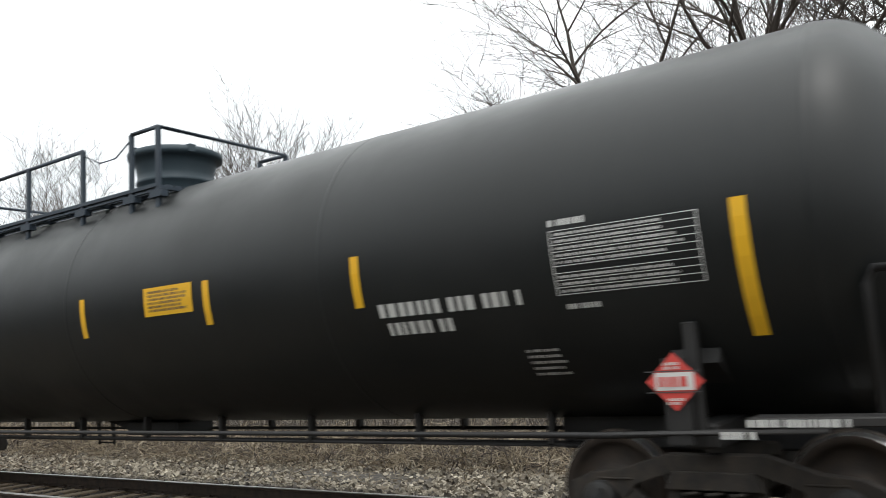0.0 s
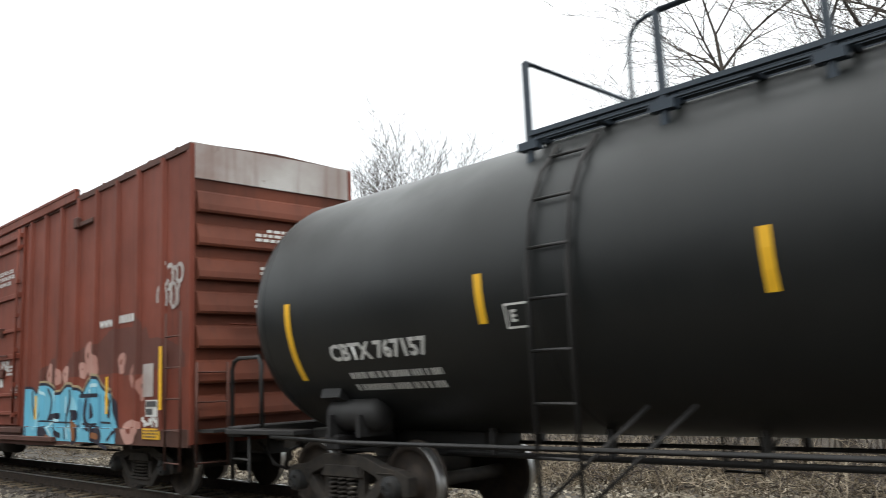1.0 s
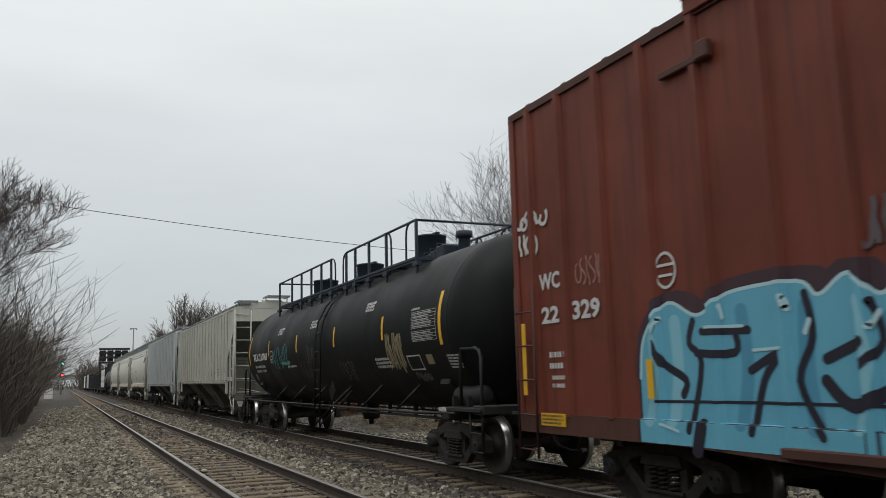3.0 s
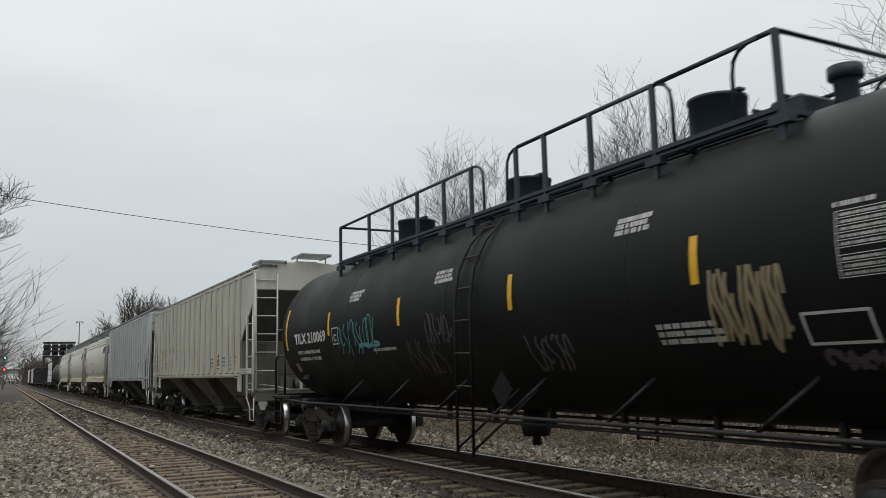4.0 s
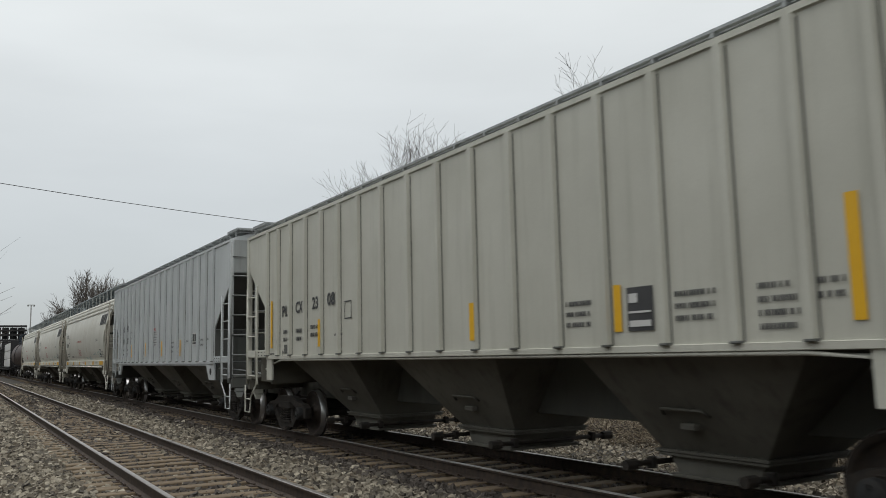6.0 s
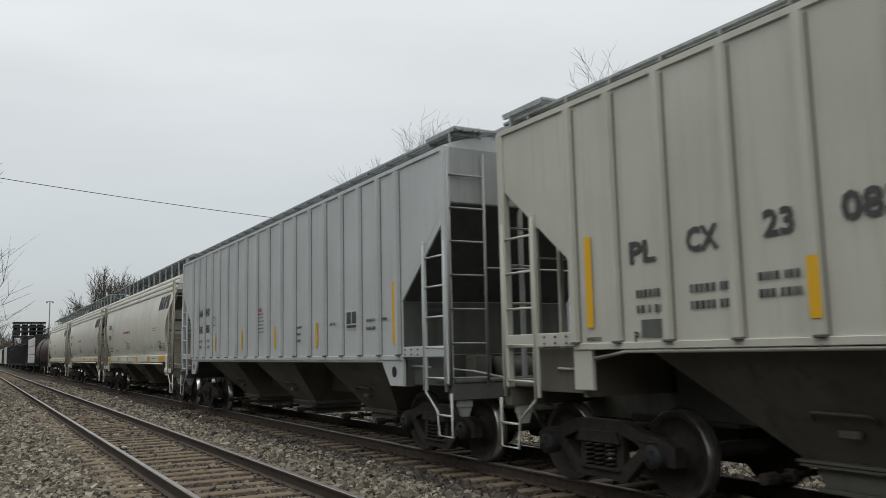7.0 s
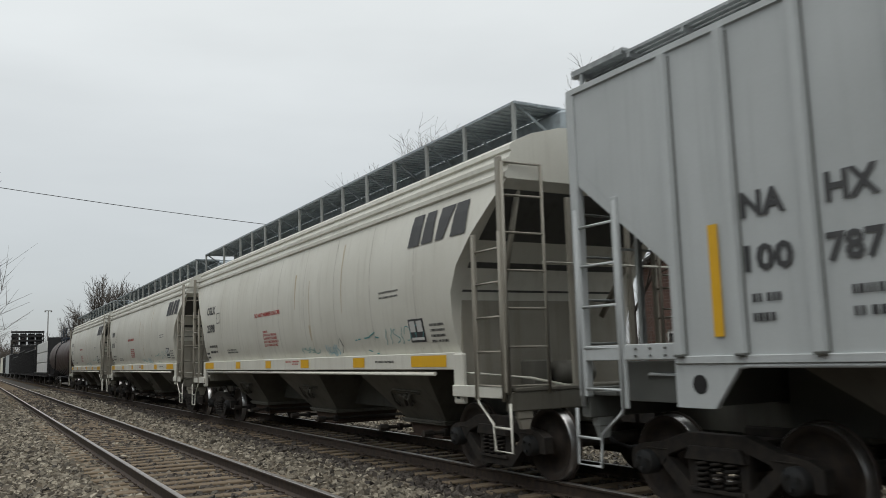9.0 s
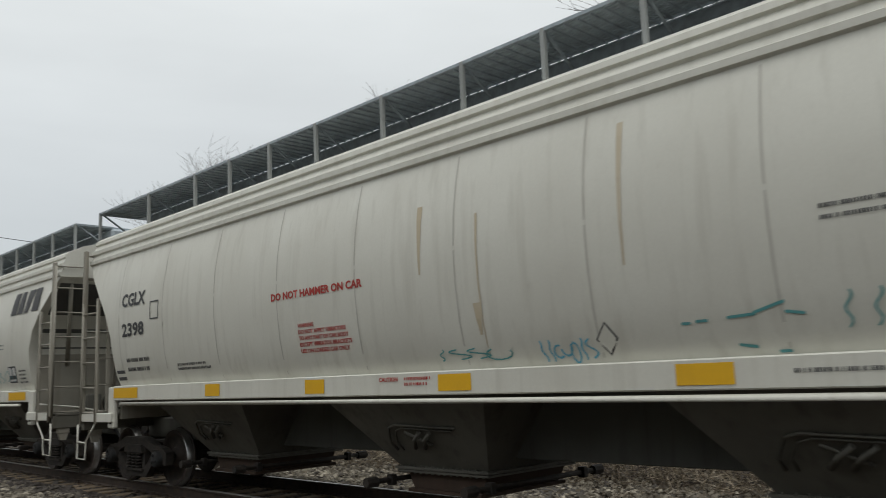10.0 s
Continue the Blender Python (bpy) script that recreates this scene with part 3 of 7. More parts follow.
def add_coupler(car, y, out):
    """Centre-sill stub with a knuckle coupler and an air hose; out is the way it points."""
    s = Shape()
    s.box(-0.22, 0.22, y - 0.9 * out, y - 0.05 * out, 0.66, 1.02, 0.02)
    s.box(-0.075, 0.075, y - 0.2 * out, y + 0.34 * out, 0.78, 0.95, 0.02)
    s.prism([(-0.17, y + 0.30 * out), (0.12, y + 0.30 * out), (0.17, y + 0.50 * out), (0.06, y + 0.52 * out), (0.03, y + 0.40 * out), (-0.10, y + 0.46 * out), (-0.18, y + 0.55 * out)], 0.72, 1.0, "z")
    part("coupler", s, CAST, car, "grimy knuckle coupler")
    h = Shape()
    h.tube([(-0.35, y - 0.1 * out, 0.80), (-0.37, y + 0.12 * out, 0.72), (-0.34, y + 0.30 * out, 0.50), (-0.20, y + 0.45 * out, 0.42), (-0.05, y + 0.56 * out, 0.44)], 0.028, 7)
    part("air_hose", h, FRAME_BLACK, car, "black rubber air hose")


def start_car(name, label, category, yc):
    car = thing(name, label, category, (XC, yc, 0), group="cars of the freight train")
    CARS.append((car, yc))
    return car


def ladder(car, pts_a, pts_b, rungs, mat, r=0.022, rr=0.014, name="ladder"):
    """Two stiles along the given points and rungs between them at the given fractions."""
    s = Shape()
    for p in (pts_a, pts_b):
        s.tube(p, r, 6)

    def at(p, z):
        for a, b in zip(p[:-1], p[1:]):
            lo, hi = sorted((a[2], b[2]))
            if lo - 1e-6 <= z <= hi + 1e-6:
                k = 0 if abs(b[2] - a[2]) < 1e-6 else (z - a[2]) / (b[2] - a[2])
                return Vector(a).lerp(Vector(b), k)
        return Vector(p[0]) if abs(p[0][2] - z) < abs(p[-1][2] - z) else Vector(p[-1])
    ob = part(name, s, mat, car)
    for z in rungs:
        part("rung", Shape().tube([at(pts_a, z), at(pts_b, z)], rr, 6), mat, ob)
    return ob


# ---------------------------------------------------------------- lettering and flat marks
def flat_side(xs):
    return lambda y, z: xs


def round_side(r, zc, ya, yb, depth):
    """Near side of a lying cylinder with bulged heads."""
    def x(y, z):
        over = max(ya + depth - y, y - yb + depth, 0.0)
        q = r * math.sqrt(max(1 - (over / depth) ** 2, 0.0)) if over > 0 else r
        return -math.sqrt(max(q * q - (z - zc) ** 2, 0.0))
    return x


def mark(name, rects, side, mat, parent, label="", lift=0.006, step=0.12):
    """Thin painted patches on a side. Each is a polygon of (y, z); quads are cut up so that they follow the curve."""
    s = Shape()
    for poly in rects:
        if len(poly) == 4:
            a, b, c, d = [Vector((p[0], p[1])) for p in poly]
            nu = max(1, int((b - a).length / 0.5))
            nv = max(1, int((d - a).length / step))
            verts, faces = [], []
            for j in range(nv + 1):
                for i in range(nu + 1):
                    p = a.lerp(b, i / nu).lerp(d.lerp(c, i / nu), j / nv)
                    verts.append((side(p.x, p.y) - lift, p.x, p.y))
            for j in range(nv):
                for i in range(nu):
                    k = j * (nu + 1) + i
                    faces.append((k, k + 1, k + nu + 2, k + nu + 1))
            s.add(verts, faces)
        else:
            s.add([(side(y, z) - lift, y, z) for y, z in poly], [tuple(range(len(poly)))])
    return part(name, s, mat, parent, label)


def rect(y0, y1, z0, z1):
    return [(y0, z0), (y1, z0), (y1, z1), (y0, z1)]


def words(text, y, z, height, side, mat, parent, width=None, lift=0.007, name="lettering", label=""):
    """Stencilled words; y is where they start, and they read towards -y. width: their whole length."""
    cu = bpy.data.curves.new("lettering", "FONT")
    cu.body, cu.size, cu.resolution_u, cu.offset = text, 1.0, 2, 0.034
    ob = new("lettering", cu)
    me = bpy.data.meshes.new_from_object(ob.evaluated_get(bpy.context.evaluated_depsgraph_get()))
    bpy.data.objects.remove(ob)
    bpy.data.curves.remove(cu)
    p = np.array([v.co for v in me.vertices])
    lo, hi = p.min(0), p.max(0)
    sy = height / (hi[1] - lo[1])
    sx = sy if width is None else width / (hi[0] - lo[0])
    for v in me.vertices:
        yy, zz = y - (v.co.x - lo[0]) * sx, z + (v.co.y - lo[1]) * sy
        v.co = (side(yy, zz) - lift, yy, zz)
    me.materials.clear()
    me.materials.append(mat)
    return part(name, me, None, parent, label)


def bars(y, z, width, rows, height, side, mat, parent, seed=0, gap=0.45, name="small_lettering", fill=0.9):
    """Lines of small writing that cannot be read: rows of dashes, from y towards -y, downwards from z."""
    rnd = random.Random(seed)
    rects = []
    for k in range(rows):
        zz = z - k * height * (1 + gap)
        u = 0.0
        end = width * rnd.uniform(fill - 0.15, 1.0)
        while u < end:
            w = min(height * rnd.uniform(0.35, 0.75), end - u)
            if w > height * 0.3:
                rects.append(rect(y - u, y - u - w, zz - height, zz))
            u += w + height * rnd.choice((0.22, 0.26, 0.3, 0.3, 0.7))
    return tagged(mark(name, rects, side, mat, parent), kind="stuff")


def outline_box(y0, y1, z0, z1, w, side, mat, parent, name="stencilled_frame"):
    return mark(name, [rect(y0, y1, z0, z0 + w), rect(y0, y1, z1 - w, z1), rect(y0, y0 + w, z0, z1), rect(y1 - w, y1, z0, z1)], side, mat, parent)


def scrawl(y0, y1, z0, z1, side, mat, parent, seed, strokes=9, w=0.03, name="graffiti", label="", loops=0.45):
    """Sprayed tag: loose curved strokes inside a box."""
    rnd = random.Random(seed)
    rects = []
    cell, h = (y1 - y0) / strokes, z1 - z0
    for k in range(strokes):
        cy, cz = y0 + cell * (k + 0.5), z0 + h * rnd.uniform(0.35, 0.65)
        kind, slant = rnd.random(), rnd.uniform(-0.15, 0.25) * h
        if kind < loops:          # a bowl or loop
            a0, sweep, ry, rz = rnd.uniform(0, 6.28), rnd.uniform(3.2, 6.2), abs(cell) * rnd.uniform(0.45, 0.8), h * rnd.uniform(0.22, 0.48)
            pts = [(cy + ry * math.cos(a0 + sweep * i / 9), cz + rz * math.sin(a0 + sweep * i / 9)) for i in range(10)]
        elif kind < loops + 0.3:        # a bent upright
            pts = [(cy + slant * (i / 9 - 0.5) + 0.12 * cell * math.sin(i), z0 + h * (0.05 + 0.9 * i / 9)) for i in range(10)]
        else:                    # an s-curve
            pts = [(cy + 0.6 * cell * math.sin(6.0 * i / 9), z0 + h * (0.1 + 0.8 * i / 9)) for i in range(10)]
        for p, q in zip(pts[:-1], pts[1:]):
            p, q = Vector(p), Vector(q)
            d = (q - p).normalized()
            nn = Vector((-d.y, d.x)) * w * rnd.uniform(0.42, 0.58)
            rects.append([tuple(p - nn - d * w * 0.2), tuple(q - nn + d * w * 0.2), tuple(q + nn + d * w * 0.2), tuple(p + nn - d * w * 0.2)])
    return tagged(mark(name, rects, side, mat, parent, label, lift=0.008 + 0.001 * (seed % 4)), kind="stuff")


# ---------------------------------------------------------------- tank cars
def tank_car(label, yc, half, r, zc, truck, mat, posts, sections, crossbars, domes, ladder_y, strips, tall, reservoir, plain=False, strip_z=(2.31, 2.77), braces=True):
    car = start_car("tank_car", label, "tank car", yc)
    depth = r * 0.55
    prof = [(-half, 0.0)] + [(-half + depth * (1 - math.cos(a)), r * math.sin(a)) for a in np.linspace(0.12, math.pi / 2, 12)]
    prof += [(-p[0], p[1]) for p in reversed(prof)]
    shell = part("tank_shell", Shape().lathe(prof, 72, "y", (0, 0, zc)), mat, car)
    side = round_side(r, zc, -half, half, depth)
    for k in range(5):       # weld seams
        y = -half + depth + (2 * half - 2 * depth) * k / 4
        part("weld_seam", shared("weld_seam_%.2f_%.2f" % (r, zc), lambda: Shape().lathe([(-0.025, r - 0.002), (-0.012, r + 0.004), (0.012, r + 0.004), (0.025, r - 0.002)], 72, "y", (0, 0, zc)), [mat]), None, shell).location.y = y
    # stub sills, saddles and end platforms
    for e in (-1, 1):
        s = Shape()
        s.box(-0.32, 0.32, e * (truck - 1.6), e * (half + 0.15), 0.72, 1.02, 0.02)
        s.prism([(-1.25, 1.45), (-0.35, 0.98), (0.35, 0.98), (1.25, 1.45), (1.15, 1.75), (-1.15, 1.75)], e * truck - 0.18, e * truck + 0.18, "y")
        s.box(-1.25, 1.25, e * (truck - 0.12), e * (truck + 0.12), 0.84, 1.02, 0.02)
        part("saddle", s, FRAME_BLACK, car)
        part("end_platform", Shape().box(-1.45, 1.45, e * (half - 0.15), e * (half + 0.2), 0.98, 1.12, 0.015), FRAME_BLACK, car)
        for x in (-1, 1):
            part("side_step", Shape().box(x * 1.5, x * 1.2, e * (truck + 0.4), e * (half + 0.18), 1.02, 1.08, 0.008), FRAME_BLACK, car)
        for x in (-1.42, 1.42):
            y0, y1 = e * (half + 0.12), e * (half - 0.55)
            s = Shape().tube([(x, y0, 0.45), (x, y0, 1.85), (x, y0 - e * 0.06, 1.96), (x, y0 - e * 0.18, 2.0), (x, y1, 2.0), (x, y1 - e * 0.05, 1.9), (x, y1 - e * 0.05, 1.1)], 0.03, 7)
            part("hand_rail", s, FRAME_BLACK, car)
            s = Shape()
            s.tube([(x, y0, 1.0), (x, y0, 0.42), (x, y0 - e * 0.42, 0.42), (x, y0 - e * 0.42, 1.0)], 0.022, 6).tube([(x, y0, 0.7), (x, y0 - e * 0.42, 0.7)], 0.018, 6)
            part("step", s, FRAME_BLACK, car)
        add_truck(car, e * truck, plain)
        add_coupler(car, e * (half + 0.2), e)
    # pipes along the underside
    s = Shape()
    for x in (-1.48, 1.48):
        s.tube([(x, -truck - 0.9, 1.0), (x, -truck + 0.6, 0.96), (x, truck - 0.6, 0.96), (x, truck + 0.9, 1.0)], 0.026, 7)
    part("side_pipe", s, FRAME_BLACK, car, "black pipe along the lower side")
    s = Shape().tube([(-0.5, -truck + 1.2, 0.78), (-0.5, truck - 1.2, 0.78)], 0.03, 6).tube([(0.3, -truck + 1.2, 0.84), (0.3, truck - 1.2, 0.84)], 0.022, 6)
    for y in np.arange(-truck + 1.6, truck - 1.4, 1.5):
        s.box(-0.54, -0.46, y - 0.03, y + 0.03, 0.78, 1.15).box(0.26, 0.34, y - 0.03, y + 0.03, 0.82, 1.15)
    part("brake_rod", s, FRAME_BLACK, car)
    if braces:
        for y in np.arange(-truck + 1.3, truck - 1.2, (2 * truck - 2.5) / 6):
            part("pipe_brace", Shape().tube([(-1.47, y + 0.45, 0.96), (-1.12, y, zc - math.sqrt(max(r * r - 1.12 ** 2, 0)) + 0.05)], 0.022, 5), FRAME_BLACK, car)
    s = Shape()
    s.lathe([(-0.45, 0.0), (-0.45, 0.12), (-0.38, 0.19), (0.38, 0.19), (0.45, 0.12), (0.45, 0.0)], 18, "y", (-1.05, reservoir, 1.24))
    s.box(-1.3, -0.8, reservoir - 0.3, reservoir - 0.24, 1.0, 1.25).box(-1.3, -0.8, reservoir + 0.24, reservoir + 0.3, 1.0, 1.25)
    part("air_reservoir", s, FRAME_BLACK, car)
    s = Shape()
    s.lathe([(-0.25, 0.0), (-0.25, 0.2), (-0.12, 0.24), (0.10, 0.2), (0.25, 0.1), (0.25, 0.0)], 16, "z", (0, 0.0, zc - r - 0.12)).tube([(0, 0, zc - r - 0.3), (0, 0, 0.42)], 0.07, 8)
    if not braces:
        s = Shape().box(-0.3, 0.3, -0.5, 0.6, 0.80, 0.98, 0.02).prism([(0.6, 0.98), (1.2, 0.98), (0.6, 0.84)], -0.2, 0.2)
    part("bottom_outlet", s, FRAME_BLACK, car)
    # roof walkway
    xo, zb, zt = 1.08, zc + 1.28, zc + 2.13
    walk_ob = None
    s = Shape()
    y0, y1 = min(posts), max(posts)
    for x in (-1, 1):
        s.box(x * xo - 0.03, x * xo + 0.03, y0, y1, zb + 0.085, zb + 0.13).box(x * xo - 0.02, x * xo + 0.02, y0, y1, zb + 0.035, zb + 0.055)
        for k in range(4):
            s.box(x * (xo - 0.16 - 0.13 * k) - 0.045, x * (xo - 0.16 - 0.13 * k) + 0.045, y0, y1, zb + 0.11, zb + 0.13)
        y = y0
        while y <= y1 + 0.01:
            s.box(x * (xo - 0.6), x * xo, y - 0.03, y + 0.03, zb + 0.06, zb + 0.105)
            y += (y1 - y0) / 8
    part("walkway", s, RAIL_PAINT, car, "dark steel grating walkway on the tank top")
    for x in (-1, 1):
        for y in posts:
            s = Shape()
            s.box(x * xo - 0.025, x * xo + 0.025, y - 0.035, y + 0.035, zb - 0.28, zt, 0.006).box(x * xo - 0.05, x * xo + 0.05, y - 0.12, y + 0.12, zb - 0.05, zb + 0.03)
            part("railing_post", s, RAIL_PAINT, car)
        for a, b, near, far in sections:
            s = Shape().tube([(x * xo, a, zt), (x * xo, b, zt)], 0.028, 8)
            for end, d, arc in ((a, -1, near), (b, 1, far)):
                if arc:
                    s.tube([(x * xo, end, zt), (x * xo, end + d * 0.10, zt - 0.01), (x * xo, end + d * 0.20, zt - 0.05), (x * xo, end + d * 0.27, zt - 0.14), (x * xo, end + d * 0.29, zt - 0.28), (x * xo, end + d * 0.30, zb + 0.1)], 0.022, 8)
            part("railing", s, RAIL_PAINT, car)
    for y in crossbars:
        part("cross_railing", Shape().tube([(-xo, y, zt), (xo, y, zt)], 0.026, 8), RAIL_PAINT, car)
    for y, rad, z0, z1, lip in domes:
        s = Shape()
        if lip:      # flared lid over a ringed neck
            prof = [(z0, rad), (z1 - 0.50, rad), (z1 - 0.49, rad * 1.03), (z1 - 0.45, rad * 1.03), (z1 - 0.44, rad), (z1 - 0.36, rad), (z1 - 0.24, rad * 1.05), (z1 - 0.15, rad * 1.13), (z1 - 0.14, rad * 1.24), (z1 - 0.06, rad * 1.26), (z1 - 0.02, rad * 1.1), (z1 + 0.02, rad * 0.5), (z1 + 0.03, 0.0)]
        else:
            prof = [(z0, rad), (z1 - 0.05, rad), (z1 - 0.045, rad * 1.04), (z1 - 0.005, rad * 1.04), (z1, rad * 0.97), (z1 + 0.02, rad * 0.5), (z1 + 0.025, 0.0)]
        s.lathe(prof, 32, "z", (0, y, 0))
        if lip:
            for a in (0.2, 1.6, 3.0, 4.4):
                s.box(rad * 1.15 * math.cos(a) - 0.06, rad * 1.15 * math.cos(a) + 0.06, y + rad * 1.15 * math.sin(a) - 0.06, y + rad * 1.15 * math.sin(a) + 0.06, z1 - 0.14, z1 - 0.02, 0.01)
        else:
            s.box(-0.05, 0.05, y - rad - 0.05, y + rad + 0.05, z1, z1 + 0.03)
        part("dome", s, DOME_PAINT if lip else RAIL_PAINT, car, "dark steel manway dome")
    # side ladders
    for m_ in (-1, 1):
        def ring(z):
            return m_ * (math.sqrt(max(r * r - (z - zc) ** 2, 0.0)) + 0.07) if z > zc else m_ * (r + 0.07)
        zs = [0.42, zc, zc + 0.5, zc + 0.9, zc + 1.22]
        ladder(car, [(ring(z), ladder_y - 0.22, z) for z in zs], [(ring(z), ladder_y + 0.22, z) for z in zs], np.arange(0.45, zc + 1.2, 0.45), FRAME_BLACK, 0.024, 0.016)
        s = Shape()
        for dy in (-0.22, 0.22):
            s.tube([(m_ * (r + 0.06), ladder_y + dy, 0.5), (m_ * 1.05, ladder_y + dy - 0.75, 1.3)], 0.02, 5)
        part("ladder_brace", s, FRAME_BLACK, car)
    for y in strips:
        mark("reflective_strip", [rect(y - 0.05, y + 0.05, strip_z[0], strip_z[1])], side, YELLOW, car, "yellow reflective strip")
    for y, z0, z1 in tall:
        mark("reflective_strip", [rect(y - 0.055, y + 0.055, z0, z1)], side, YELLOW, car, "yellow reflective strip")
    return car, side


def build_tank_a():
    yc = 9.75
    def d(*ys):
        return [y - yc for y in ys]
    car, side = tank_car("long dark grey tank car with yellow strips and one dome", yc, 9.55, 1.56, 2.53, 7.75, TANK_DARK,
                         d(14.4, 12.93, 11.55, 10.15, 9.05, 8.5), [(*d(10.15, 12.93), False, True), (*d(8.5, 9.05), False, False)], d(14.4, 8.5),
                         [(-0.15, 0.52, 4.0, 4.72, True)], 13.87 - yc, d(4.95, 7.05, 9.37, 11.98, 14.75), [(1.5 - yc, 1.62, 2.56), (17.9 - yc, 1.66, 2.58)], 17.2 - yc, strip_z=(2.09, 2.56), braces=False)
    part("safety_chain", Shape().tube([(-1.08, 9.05 - yc, 4.6), (-1.08, 9.4 - yc, 4.42), (-1.08, 9.75 - yc, 4.42), (-1.08, 10.15 - yc, 4.6)], 0.012, 5), RAIL_PAINT, car)
    mark("placard", [rect(8.13 - yc, 7.28 - yc, 2.25, 2.57)], side, YELLOW, car, "yellow warning placard")
    bars(8.05 - yc, 2.53, 0.7, 6, 0.026, side, BLACK_INK, car, 1, 0.6)
    words("CBTX 767157", 17.2 - yc, 1.85, 0.20, side, WHITE, car, 1.62)
    bars(17.0 - yc, 1.72, 1.5, 2, 0.07, side, WHITE, car, 2, 0.9)
    outline_box(14.45 - yc, 14.2 - yc, 2.02, 2.25, 0.02, side, WHITE, car)
    words("E", 14.40 - yc, 2.08, 0.11, side, WHITE, car)
    bars(4.74 - yc, 2.10, 1.47, 1, 0.12, side, WHITE, car, 3, fill=1.15)
    bars(4.68 - yc, 1.93, 0.86, 1, 0.11, side, WHITE, car, 4)
    bars(2.94 - yc, 2.60, 0.36, 1, 0.05, side, WHITE, car, 5)
    table(2.94 - yc, 1.78 - yc, 2.02, 2.51, side, car)
    bars(2.88 - yc, 1.95, 0.3, 1, 0.04, side, WHITE, car, 6)
    bars(3.38 - yc, 1.62, 0.36, 5, 0.022, side, WHITE, car, 7, 1.2)
    mark("placard", [[(2.07 - yc, 1.13), (1.86 - yc, 1.335), (2.07 - yc, 1.54), (2.28 - yc, 1.335)]], flat_side(-1.50), PLACARD_RED, car, "red diamond hazard placard")
    mark("placard_panel", [rect(2.21 - yc, 1.93 - yc, 1.275, 1.40)], flat_side(-1.505), WHITE, car)
    bars(2.18 - yc, 1.37, 0.23, 1, 0.07, flat_side(-1.51), PLACARD_RED, car, 9)
    mark("placard_edge", [rect(2.28 - yc, 1.88 - yc, 1.405, 1.412), rect(2.28 - yc, 1.88 - yc, 1.258, 1.265)], flat_side(-1.507), BLACK_INK, car)
    s = Shape().box(-1.49, -1.45, 1.98 - yc, 2.16 - yc, 0.9, 1.5)
    part("placard_holder", s, FRAME_BLACK, car)
    part("corner_post", Shape().box(-1.38, -1.30, 1.93 - yc, 2.03 - yc, 0.95, 1.75, 0.01), FRAME_BLACK, car)
    bars(1.6 - yc, 1.07, 0.75, 1, 0.05, flat_side(-1.51), WHITE, car, 12)
    bars(1.78 - yc, 0.99, 0.3, 1, 0.05, flat_side(-1.51), WHITE, car, 13)
    bars(2.14 - yc, 1.47, 0.14, 2, 0.02, flat_side(-1.507), WHITE, car, 14)
    bars(2.13 - yc, 1.22, 0.12, 2, 0.018, flat_side(-1.507), WHITE, car, 15)


def table(y0, y1, z0, z1, side, car, seed=3):
    """The white stencilled data panel: ruled lines with rows of small writing."""
    rects = [rect(y0, y1, z, z + 0.006) for z in np.linspace(z0, z1, 10)]
    rects += [rect(y0, y0 - 0.010, z0, z1), rect(y1, y1 + 0.010, z0, z1)]
    tagged(mark("data_panel", rects, side, WHITE, car, "white stencilled data panel"), kind="stuff")
    step = (z1 - z0) / 9
    for k, z in enumerate(np.linspace(z1, z0, 10)[:-1]):
        if k != 5:
            bars(y0 - 0.04, z - 0.016, abs(y1 - y0) - 0.10, 1, step - 0.034, side, WHITE, car, seed + k, name="data_lettering")


